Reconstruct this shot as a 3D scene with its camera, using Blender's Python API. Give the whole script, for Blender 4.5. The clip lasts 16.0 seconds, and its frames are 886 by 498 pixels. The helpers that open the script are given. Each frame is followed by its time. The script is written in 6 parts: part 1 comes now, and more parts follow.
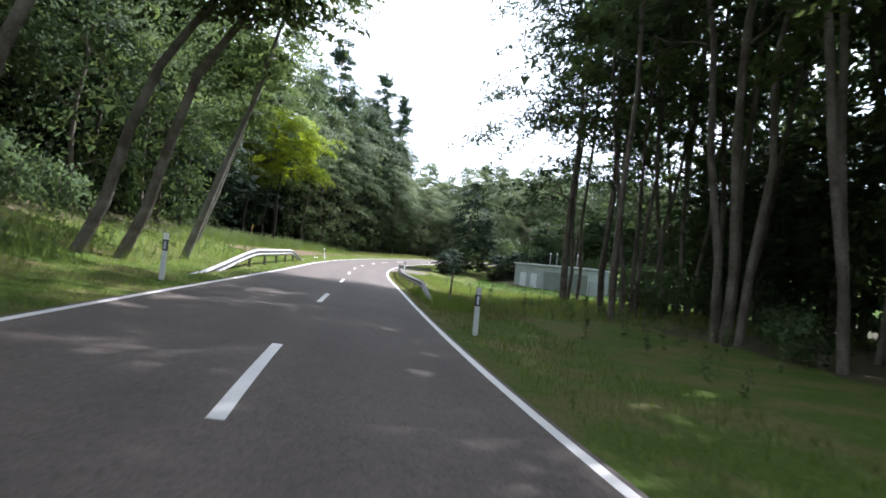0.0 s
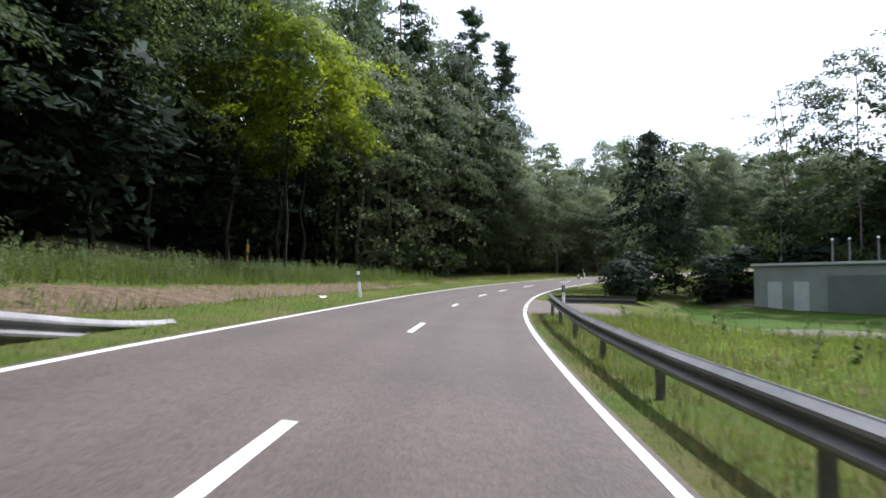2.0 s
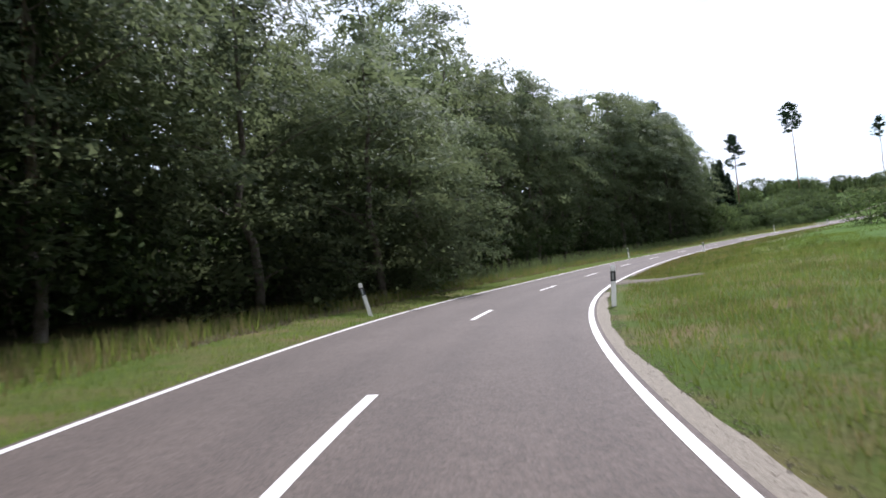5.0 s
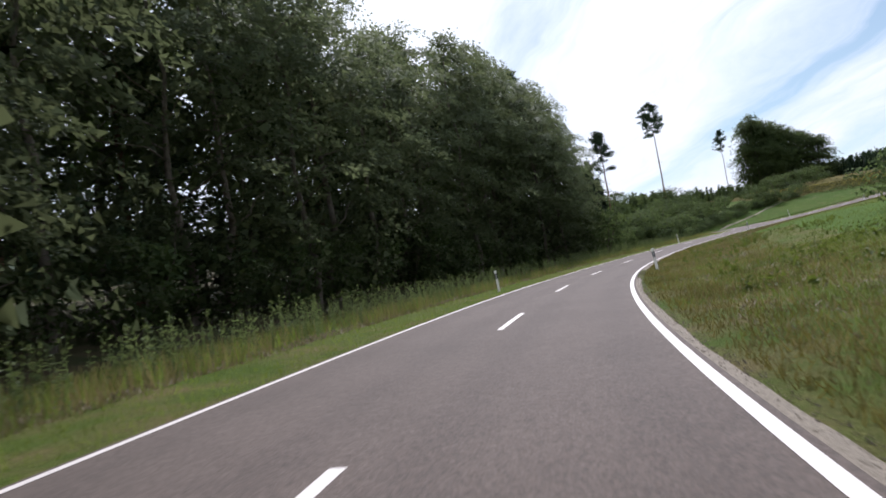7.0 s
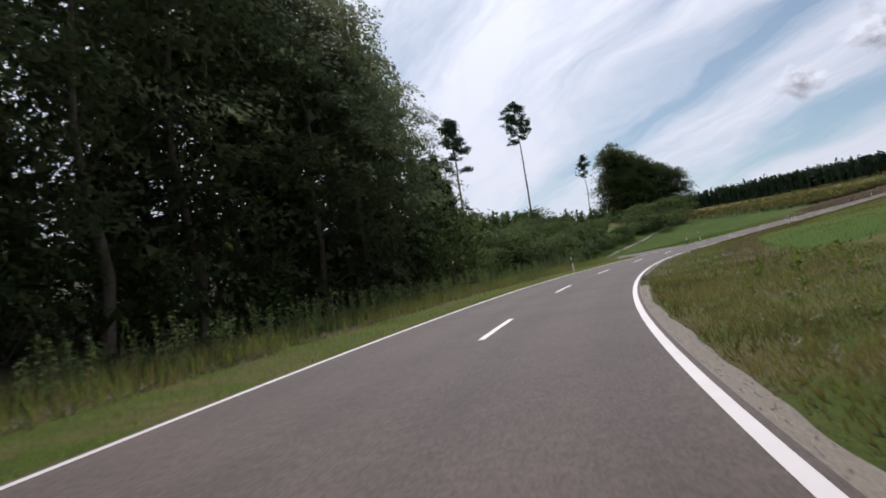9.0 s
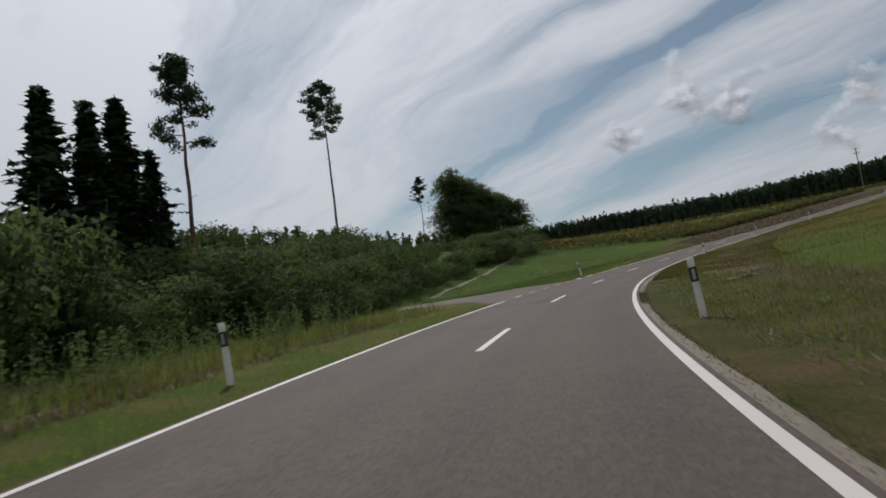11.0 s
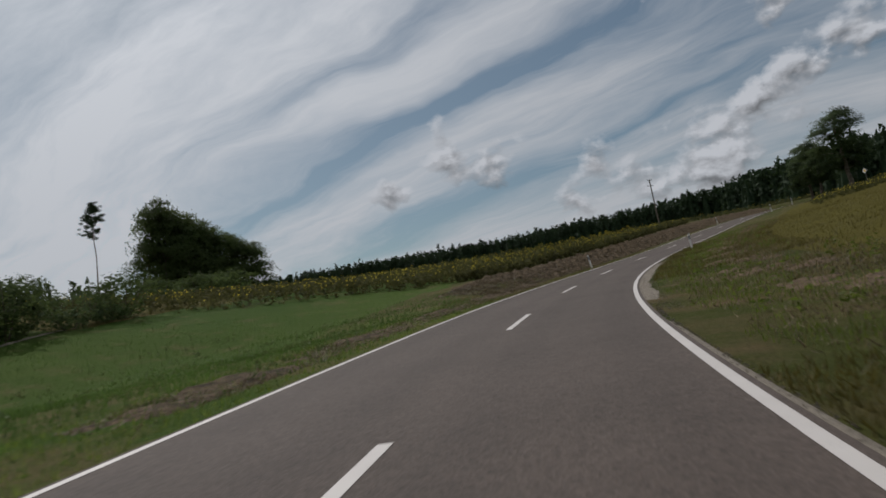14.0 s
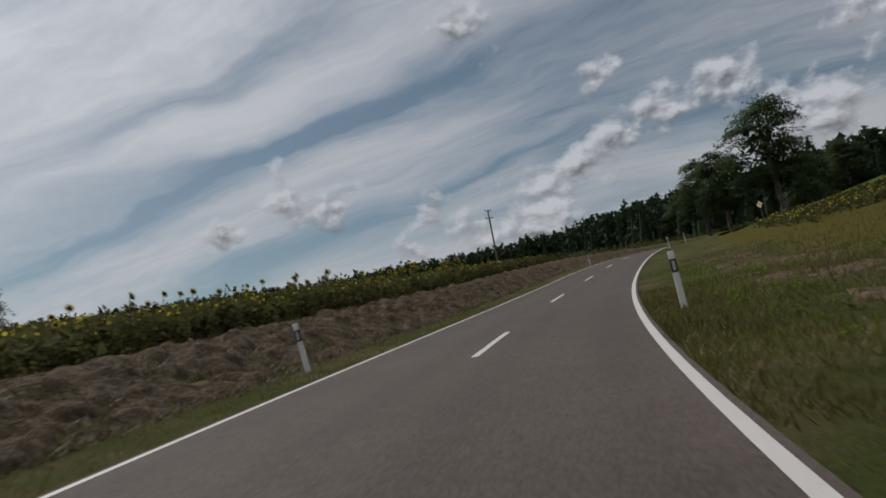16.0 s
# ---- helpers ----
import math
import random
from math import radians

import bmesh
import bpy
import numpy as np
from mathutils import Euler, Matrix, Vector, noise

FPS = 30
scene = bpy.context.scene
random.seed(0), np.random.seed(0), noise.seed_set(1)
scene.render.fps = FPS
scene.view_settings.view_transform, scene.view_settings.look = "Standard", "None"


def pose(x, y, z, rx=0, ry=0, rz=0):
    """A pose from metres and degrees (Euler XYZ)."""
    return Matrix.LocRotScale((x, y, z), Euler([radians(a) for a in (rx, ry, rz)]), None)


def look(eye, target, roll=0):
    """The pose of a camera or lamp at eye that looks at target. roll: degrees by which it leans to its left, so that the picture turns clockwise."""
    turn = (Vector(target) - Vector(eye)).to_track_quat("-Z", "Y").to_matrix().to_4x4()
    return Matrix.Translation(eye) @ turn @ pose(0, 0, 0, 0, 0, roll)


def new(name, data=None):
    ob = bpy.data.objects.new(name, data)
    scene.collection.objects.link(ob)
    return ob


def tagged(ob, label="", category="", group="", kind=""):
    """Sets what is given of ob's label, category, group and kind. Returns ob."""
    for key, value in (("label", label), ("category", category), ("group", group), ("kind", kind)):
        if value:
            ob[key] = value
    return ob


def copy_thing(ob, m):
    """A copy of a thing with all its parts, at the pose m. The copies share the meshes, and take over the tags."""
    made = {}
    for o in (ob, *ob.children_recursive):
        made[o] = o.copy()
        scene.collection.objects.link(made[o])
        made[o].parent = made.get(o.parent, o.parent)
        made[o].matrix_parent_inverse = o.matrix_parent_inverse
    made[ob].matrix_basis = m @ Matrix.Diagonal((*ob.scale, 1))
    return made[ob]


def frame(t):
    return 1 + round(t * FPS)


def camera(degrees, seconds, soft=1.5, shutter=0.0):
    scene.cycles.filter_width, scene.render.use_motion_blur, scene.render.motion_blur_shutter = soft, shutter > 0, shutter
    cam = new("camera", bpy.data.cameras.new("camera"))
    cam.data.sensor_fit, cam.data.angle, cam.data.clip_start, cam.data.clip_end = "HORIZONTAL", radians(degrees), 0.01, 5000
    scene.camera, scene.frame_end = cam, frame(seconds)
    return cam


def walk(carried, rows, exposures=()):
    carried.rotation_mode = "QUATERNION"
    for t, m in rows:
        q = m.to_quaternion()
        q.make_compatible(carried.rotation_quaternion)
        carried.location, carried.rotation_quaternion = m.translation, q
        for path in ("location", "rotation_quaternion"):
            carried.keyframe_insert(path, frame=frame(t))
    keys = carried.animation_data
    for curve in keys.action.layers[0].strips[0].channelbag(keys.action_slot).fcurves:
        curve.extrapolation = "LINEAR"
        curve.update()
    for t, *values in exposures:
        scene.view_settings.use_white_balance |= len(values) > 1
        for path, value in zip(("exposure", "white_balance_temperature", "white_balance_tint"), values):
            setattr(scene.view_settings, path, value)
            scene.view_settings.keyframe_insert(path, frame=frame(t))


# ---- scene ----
cam = camera(64.4, 16.0, soft=1.7, shutter=0.12)
# the ride: seconds, eye, target, lean
PATH = [
    (0, (-0.570, 7.915, 1.125), (-0.428, 9.909, 1.181), 6.10),
    (0.5, (-0.579, 17.411, 1.172), (-0.494, 19.408, 1.238), 7.09),
    (1, (-0.673, 27.340, 1.150), (-0.670, 29.338, 1.228), 6.93),
    (1.5, (-1.030, 37.468, 1.182), (-1.128, 39.464, 1.276), 4.41),
    (2, (-1.566, 47.375, 1.263), (-1.726, 49.365, 1.373), 0.34),
    (2.5, (-2.018, 56.694, 1.331), (-2.158, 58.685, 1.468), -3.34),
    (3, (-2.240, 66.256, 1.495), (-2.312, 68.250, 1.638), -5.29),
    (5.5, (7.500, 113.295, 3.114), (8.266, 115.137, 3.260), -6.08),
    (6, (12.644, 121.553, 3.358), (13.478, 123.362, 3.525), -7.50),
    (6.5, (17.870, 129.322, 3.731), (18.782, 131.094, 3.905), -8.42),
    (7, (23.568, 136.933, 4.119), (24.586, 138.644, 4.304), -9.53),
    (7.5, (29.174, 143.495, 4.533), (30.278, 145.151, 4.728), -10.17),
    (8, (35.854, 150.453, 4.985), (37.033, 152.056, 5.185), -10.49),
    (8.5, (42.739, 157.146, 5.474), (44.004, 158.683, 5.672), -9.51),
    (9, (49.768, 163.216, 5.942), (51.108, 164.687, 6.144), -9.18),
    (11.5, (88.139, 186.647, 8.686), (89.837, 187.677, 8.919), -8.74),
    (12, (96.515, 189.931, 9.203), (98.265, 190.870, 9.448), -9.51),
    (12.5, (105.846, 192.938, 9.799), (107.644, 193.776, 10.053), -10.25),
    (13, (115.123, 195.479, 10.427), (116.965, 196.212, 10.687), -9.80),
    (13.5, (124.617, 197.442, 11.117), (126.496, 198.075, 11.378), -10.03),
    (14, (134.202, 198.910, 11.802), (136.113, 199.435, 12.071), -10.37),
    (14.5, (143.461, 199.783, 12.521), (145.399, 200.189, 12.805), -10.63),
    (15, (153.152, 200.060, 13.344), (155.108, 200.354, 13.643), -10.98),
    (15.5, (162.886, 199.803, 14.180), (164.854, 199.984, 14.487), -11.03),
    (16, (172.646, 199.089, 15.111), (174.621, 199.143, 15.426), -10.40),
]
EXPOSURE = [(0.0, 1.58), (0.5, 1.98), (1.0, 2.05), (1.5, 1.42), (2.0, 0.84), (3.0, 0.68), (5.5, 0.5), (7.0, 0.12), (8.5, -0.2), (9.5, -0.45), (12.0, -0.98), (16.0, -1.05)]
WHITE = [(0.0, 5700, 15.5), (3.0, 5750, 16.5), (5.5, 5850, 20.0), (8.5, 6080, 21.0), (12.0, 6350, 14.5), (16.0, 6350, 14.5)]
walk(cam, [(t, look(eye, target, roll)) for t, eye, target, roll in PATH], [(t, stops, float(np.interp(t, [w[0] for w in WHITE], [w[1] for w in WHITE])), float(np.interp(t, [w[0] for w in WHITE], [w[2] for w in WHITE]))) for t, stops in EXPOSURE])

# ---------------------------------------------------------------- light
SUN_AZ, SUN_EL = radians(43), radians(49)
SUN_DIR = Vector((math.sin(SUN_AZ) * math.cos(SUN_EL), math.cos(SUN_AZ) * math.cos(SUN_EL), math.sin(SUN_EL)))
sun = new("sun", bpy.data.lights.new("sun", "SUN"))
sun.data.energy, sun.data.angle, sun.data.color = 4.8, radians(0.6), (1.0, 0.96, 0.90)
sun.matrix_world = look((0, 0, 80), Vector((0, 0, 80)) - SUN_DIR)


class Nodes:
    """Short ways to make and join shader nodes."""

    def __init__(self, tree):
        self.t = tree
        self.t.nodes.clear()

    def add(self, kind, **sets):
        n = self.t.nodes.new(kind)
        if "operation" in sets:
            n.operation = sets["operation"]
        if "blend_type" in sets:
            n.blend_type = sets["blend_type"]
        if "data_type" in sets:
            n.data_type = sets["data_type"]
        if "sky_type" in sets:
            n.sky_type = sets["sky_type"]
        return n

    def to(self, a, b):
        self.t.links.new(a, b)
        return a

    def math(self, op, a, b=None, c=None):
        n = self.add("ShaderNodeMath", operation=op)
        for i, v in enumerate((a, b, c)):
            if v is None:
                continue
            if isinstance(v, (int, float)):
                n.inputs[i].default_value = v
            else:
                self.to(v, n.inputs[i])
        return n.outputs[0]

    def mix(self, fac, a, b, how="MIX"):
        n = self.add("ShaderNodeMix", data_type="RGBA", blend_type=how)
        for sock, v in ((n.inputs[0], fac), (n.inputs[6], a), (n.inputs[7], b)):
            if isinstance(v, (int, float)):
                sock.default_value = v
            elif isinstance(v, tuple):
                sock.default_value = (*v, 1)
            else:
                self.to(v, sock)
        return n.outputs[2]

    def noise(self, vec, scale, detail=4.0, rough=0.55, distort=0.0):
        n = self.add("ShaderNodeTexNoise")
        if vec is not None:
            self.to(vec, n.inputs["Vector"])
        n.inputs["Scale"].default_value, n.inputs["Detail"].default_value = scale, detail
        n.inputs["Roughness"].default_value, n.inputs["Distortion"].default_value = rough, distort
        return n.outputs["Fac"]

    def span(self, v, a, b, c=0.0, d=1.0):
        n = self.add("ShaderNodeMapRange")
        self.to(v, n.inputs[0])
        for i, k in enumerate((a, b, c, d)):
            n.inputs[i + 1].default_value = k
        return n.outputs[0]


world = bpy.data.worlds.new("sky")
scene.world = world
world.use_nodes = True
W = Nodes(world.node_tree)
sky = W.add("ShaderNodeTexSky", sky_type="NISHITA")
sky.sun_disc, sky.sun_elevation, sky.sun_rotation = False, SUN_EL, SUN_AZ
sky.air_density, sky.dust_density, sky.ozone_density = 1.0, 0.8, 1.2
way = W.add("ShaderNodeTexCoord").outputs["Generated"]
sep = W.add("ShaderNodeSeparateXYZ")
W.to(way, sep.inputs[0])
lift = W.math("ADD", W.math("MAXIMUM", sep.outputs[2], 0.0), 0.16)
flat = W.add("ShaderNodeCombineXYZ")
W.to(W.math("DIVIDE", sep.outputs[0], lift), flat.inputs[0])
W.to(W.math("DIVIDE", sep.outputs[1], lift), flat.inputs[1])
# high veil drawn out in long streaks: a place along the streaks and one across them
def dot_with(v, w):
    n = W.add("ShaderNodeVectorMath", operation="DOT_PRODUCT")
    W.to(v, n.inputs[0])
    n.inputs[1].default_value = w
    return n.outputs["Value"]


def hump(v, centre, width):
    q = W.math("DIVIDE", W.math("SUBTRACT", v, centre), width)
    return W.math("EXPONENT", W.math("MULTIPLY", W.math("MULTIPLY", q, q), -1.0))


STREAM = radians(-111)
run = dot_with(flat.outputs[0], (math.cos(STREAM), math.sin(STREAM), 0))
cross = dot_with(flat.outputs[0], (-math.sin(STREAM), math.cos(STREAM), 0))
sway = W.math("MULTIPLY", W.math("SUBTRACT", W.noise(flat.outputs[0], 1.3, 4, 0.55), 0.5), 0.40)
cross_s = W.math("ADD", cross, sway)
drawn = W.add("ShaderNodeCombineXYZ")
W.to(W.math("MULTIPLY", run, 0.42), drawn.inputs[0])
W.to(W.math("MULTIPLY", cross_s, 1.7), drawn.inputs[1])
fibre = W.noise(drawn.outputs[0], 1.7, 9, 0.62, 0.45)
thin = W.math("MULTIPLY_ADD", W.math("SUBTRACT", fibre, 0.5), 2.5, 0.76)
for centre, width, depth in ((1.60, 0.13, 0.62), (2.30, 0.20, 0.62), (1.22, 0.07, 0.25), (0.62, 0.12, 0.3)):
    thin = W.math("SUBTRACT", thin, W.math("MULTIPLY", hump(cross_s, centre, width), depth))
veil = W.math("MINIMUM", W.math("MAXIMUM", W.math("ADD", thin, W.math("ADD", W.span(sep.outputs[2], 0.22, 0.06, 0.0, 0.25), W.span(sep.outputs[1], 0.40, 0.85, 0.0, 0.22))), 0.05), 1.0)
# heaped fair-weather cloud low in the sky: where each heap stands and how wide it is
HEAPS = [(0.923, 0.310, 0.227, 0.020), (0.936, 0.230, 0.265, 0.030), (0.956, 0.166, 0.243, 0.026), (0.977, 0.028, 0.210, 0.024), (0.983, -0.031, 0.179, 0.027), (0.982, 0.076, 0.170, 0.026), (0.970, -0.118, 0.214, 0.030), (0.955, -0.185, 0.234, 0.030), (0.936, -0.242, 0.257, 0.030), (0.917, -0.294, 0.269, 0.026), (0.880, -0.365, 0.303, 0.036), (0.895, -0.060, 0.442, 0.036), (0.910, -0.226, 0.349, 0.024), (0.852, -0.476, 0.220, 0.040), (0.796, -0.519, 0.310, 0.034), (0.980, -0.117, 0.160, 0.036), (0.874, -0.436, 0.214, 0.040), (-0.5, -0.8, 0.3, 0.12), (0.2, -0.93, 0.25, 0.10), (-0.9, -0.3, 0.28, 0.12), (-0.8, 0.5, 0.25, 0.08)]
mass, tilt_up = 0.0, 0.0
for hx, hy, hz, hw in HEAPS:
    c = Vector((hx, hy, hz)).normalized()
    m = W.math("EXPONENT", W.math("MULTIPLY", W.math("SUBTRACT", 1.0, dot_with(way, c)), -1.25 / hw**2))
    rise = W.math("MULTIPLY", W.math("MULTIPLY", W.math("SUBTRACT", sep.outputs[2], c.z), 1.0 / hw), m)
    mass, tilt_up = W.math("ADD", m, mass), W.math("ADD", rise, tilt_up)
heap_map = W.add("ShaderNodeMapping")
W.to(way, heap_map.inputs["Vector"])
heap_map.inputs["Scale"].default_value = (1.0, 1.0, 1.5)
heap_n = W.noise(heap_map.outputs[0], 19.0, 7, 0.52, 0.15)
heap_v = W.math("ADD", W.math("MULTIPLY", W.math("MINIMUM", mass, 1.0), 0.70), W.math("MULTIPLY", W.math("SUBTRACT", heap_n, 0.5), 2.2))
heap = W.math("MULTIPLY", W.span(heap_v, 0.33, 0.72), W.span(mass, 0.03, 0.2))
shade_map = W.add("ShaderNodeVectorMath", operation="ADD")
W.to(heap_map.outputs[0], shade_map.inputs[0])
shade_map.inputs[1].default_value = (0.0, 0.006, 0.016)
heap_up = W.noise(shade_map.outputs[0], 19.0, 7, 0.52, 0.15)
lump = W.math("MULTIPLY", W.math("SUBTRACT", heap_n, heap_up), 4.0)
body = W.math("MINIMUM", W.math("MAXIMUM", W.math("ADD", W.math("MULTIPLY_ADD", W.math("DIVIDE", tilt_up, W.math("ADD", mass, 0.05)), 0.45, 0.62), lump), 0.0), 1.0)
# brightness round the sun
dot = W.add("ShaderNodeVectorMath", operation="DOT_PRODUCT")
W.to(way, dot.inputs[0])
dot.inputs[1].default_value = SUN_DIR
glow = W.math("POWER", W.math("MAXIMUM", dot.outputs["Value"], 0.0), 5.0)
near = W.math("POWER", W.math("MAXIMUM", dot.outputs["Value"], 0.0), 30.0)
white = W.math("ADD", W.math("MULTIPLY_ADD", glow, 5.2, 6.8), W.math("MULTIPLY", near, 2.5))
grey = W.add("ShaderNodeCombineXYZ")
for i, tint in enumerate((0.92, 0.97, 0.99)):
    W.to(W.math("MULTIPLY", white, tint), grey.inputs[i])
soft_blue = W.add("ShaderNodeHueSaturation")
soft_blue.inputs["Saturation"].default_value, soft_blue.inputs["Value"].default_value = 0.95, 0.72
W.to(sky.outputs[0], soft_blue.inputs["Color"])
teal = W.mix(1.0, soft_blue.outputs[0], (0.94, 1.05, 0.95), "MULTIPLY")
c1 = W.mix(W.math("MULTIPLY", veil, 0.95), teal, grey.outputs[0])
heap_grey = W.add("ShaderNodeCombineXYZ")
heap_b = W.math("MULTIPLY_ADD", body, 6.0, 2.4)
for i, tint in enumerate((0.93, 0.975, 1.0)):
    W.to(W.math("MULTIPLY", heap_b, tint), heap_grey.inputs[i])
c2 = W.mix(W.math("MULTIPLY", heap, 0.92), c1, heap_grey.outputs[0])
back = W.add("ShaderNodeBackground")
W.to(c2, back.inputs[0])
back.inputs[1].default_value = 0.13
W.to(back.outputs[0], W.add("ShaderNodeOutputWorld").inputs[0])


# ---------------------------------------------------------------- materials
def material(name):
    m = bpy.data.materials.new(name)
    m.use_nodes = True
    return m, Nodes(m.node_tree)


def surface(name, colours, scale=3.0, fine=40.0, rough=0.85, metal=0.0, bump=0.3, bump_scale=60.0, spread=(0.35, 0.65), speck=0.25, rand=0.0, depth=0.02):
    """A two-scale mottled surface: large stains between two colours, and a fine grain."""
    m, N = material(name)
    pos = N.add("ShaderNodeNewGeometry").outputs["Position"] if rand == 0 else N.add("ShaderNodeTexCoord").outputs["Object"]
    big = N.span(N.noise(pos, scale, 5, 0.6), *spread)
    col = N.mix(big, colours[0], colours[1])
    grain = N.span(N.noise(pos, fine, 3, 0.6), 0.25, 0.75, 1 - speck, 1 + speck)
    g3 = N.add("ShaderNodeCombineXYZ")
    for i in range(3):
        N.to(grain, g3.inputs[i])
    col = N.mix(1.0, col, g3.outputs[0], "MULTIPLY")
    if rand:
        r = N.span(N.add("ShaderNodeObjectInfo").outputs["Random"], 0, 1, 1 - rand, 1 + rand)
        r3 = N.add("ShaderNodeCombineXYZ")
        for i in range(3):
            N.to(r, r3.inputs[i])
        col = N.mix(1.0, col, r3.outputs[0], "MULTIPLY")
    p = N.add("ShaderNodeBsdfPrincipled")
    N.to(col, p.inputs["Base Color"])
    p.inputs["Roughness"].default_value, p.inputs["Metallic"].default_value = rough, metal
    p.inputs["Specular IOR Level"].default_value = 0.5 if rough < 0.8 else 0.15
    b = N.add("ShaderNodeBump")
    N.to(N.noise(pos, bump_scale, 4, 0.6), b.inputs["Height"])
    b.inputs["Strength"].default_value, b.inputs["Distance"].default_value = bump, depth
    N.to(b.outputs[0], p.inputs["Normal"])
    N.to(p.outputs[0], N.add("ShaderNodeOutputMaterial").inputs[0])
    return m


def leafy(name, dark, light, through_col, sheer=0.35, rough=0.55, vary=0.22, gloss=0.12):
    """Leaves: each one its own shade, each plant its own tone, and light through the blade."""
    m, N = material(name)
    geo = N.add("ShaderNodeNewGeometry")
    obj = N.add("ShaderNodeObjectInfo")
    col = N.mix(geo.outputs["Random Per Island"], dark, light)
    clump = N.span(N.noise(geo.outputs["Position"], 0.45, 2), 0.3, 0.7, 1 - vary, 1 + vary)
    tone = N.math("MULTIPLY", clump, N.span(obj.outputs["Random"], 0, 1, 1 - vary, 1 + vary))
    t3 = N.add("ShaderNodeCombineXYZ")
    for i in range(3):
        N.to(tone, t3.inputs[i])
    col = N.mix(1.0, col, t3.outputs[0], "MULTIPLY")
    p = N.add("ShaderNodeBsdfPrincipled")
    N.to(col, p.inputs["Base Color"])
    p.inputs["Roughness"].default_value, p.inputs["Specular IOR Level"].default_value = rough, gloss
    tr = N.add("ShaderNodeBsdfTranslucent")
    N.to(N.mix(1.0, N.mix(0.5, col, through_col), t3.outputs[0], "MULTIPLY"), tr.inputs[0])
    mx = N.add("ShaderNodeMixShader")
    mx.inputs[0].default_value = sheer
    N.to(p.outputs[0], mx.inputs[1])
    N.to(tr.outputs[0], mx.inputs[2])
    N.to(mx.outputs[0], N.add("ShaderNodeOutputMaterial").inputs[0])
    return m


def crop_material(name):
    """A low dense crop, green at one end of the field and ripening to olive brown at the other."""
    m, N = material(name)
    pos = N.add("ShaderNodeNewGeometry").outputs["Position"]
    s = N.add("ShaderNodeSeparateXYZ")
    N.to(pos, s.inputs[0])
    way = N.math("ADD", s.outputs[0], N.math("MULTIPLY", N.math("SUBTRACT", N.noise(pos, 0.06, 4, 0.6), 0.5), 60.0))
    col = N.mix(N.span(way, 80.0, 155.0), (0.052, 0.096, 0.014), (0.080, 0.070, 0.014))
    fine = N.math("MULTIPLY", N.span(N.noise(pos, 14, 6, 0.75), 0.28, 0.72, 0.6, 1.4), N.span(N.noise(pos, 0.7, 4, 0.6), 0.3, 0.7, 0.86, 1.14))
    f3 = N.add("ShaderNodeCombineXYZ")
    for i in range(3):
        N.to(fine, f3.inputs[i])
    p = N.add("ShaderNodeBsdfPrincipled")
    N.to(N.mix(1.0, col, f3.outputs[0], "MULTIPLY"), p.inputs["Base Color"])
    p.inputs["Roughness"].default_value, p.inputs["Specular IOR Level"].default_value = 0.95, 0.05
    b = N.add("ShaderNodeBump")
    N.to(N.noise(pos, 16, 6, 0.7), b.inputs["Height"])
    b.inputs["Strength"].default_value, b.inputs["Distance"].default_value = 0.7, 0.08
    N.to(b.outputs[0], p.inputs["Normal"])
    N.to(p.outputs[0], N.add("ShaderNodeOutputMaterial").inputs[0])
    return m


def asphalt_material(name, tone=1.0, aged=0.0):
    m, N = material(name)
    pos = N.add("ShaderNodeNewGeometry").outputs["Position"]
    uv = N.add("ShaderNodeUVMap").outputs[0]
    big = N.span(N.noise(pos, 0.35, 5, 0.6), 0.3, 0.7)
    col = N.mix(big, (0.069 * tone, 0.0535 * tone, 0.0432 * tone), (0.088 * tone, 0.068 * tone, 0.0555 * tone))
    # wheel tracks, polished a little darker, by the place across the road
    s = N.add("ShaderNodeSeparateXYZ")
    N.to(uv, s.inputs[0])
    lane = N.math("ABSOLUTE", N.math("SUBTRACT", N.math("ABSOLUTE", s.outputs[0]), 1.30))
    track = N.span(N.math("ABSOLUTE", N.math("SUBTRACT", lane, 0.72)), 0.12, 0.42, 0.90, 1.0)
    stone = N.add("ShaderNodeTexVoronoi")
    N.to(pos, stone.inputs["Vector"])
    stone.inputs["Scale"].default_value = 50
    chips = N.span(stone.outputs["Color"], 0.0, 1.0, 0.62, 1.38)
    fine = N.span(N.noise(pos, 7, 7, 0.75), 0.25, 0.75, 0.8, 1.2)
    tone3 = N.math("MULTIPLY", N.math("MULTIPLY", track, chips), fine)
    t3 = N.add("ShaderNodeCombineXYZ")
    for i in range(3):
        N.to(tone3, t3.inputs[i])
    col = N.mix(1.0, col, t3.outputs[0], "MULTIPLY")
    p = N.add("ShaderNodeBsdfPrincipled")
    N.to(col, p.inputs["Base Color"])
    N.to(N.span(stone.outputs["Distance"], 0, 0.6, 0.72, 0.92), p.inputs["Roughness"])
    p.inputs["Specular IOR Level"].default_value = 0.3
    b = N.add("ShaderNodeBump")
    N.to(stone.outputs["Distance"], b.inputs["Height"])
    b.inputs["Strength"].default_value, b.inputs["Distance"].default_value = 0.35, 0.006
    N.to(b.outputs[0], p.inputs["Normal"])
    N.to(p.outputs[0], N.add("ShaderNodeOutputMaterial").inputs[0])
    return m


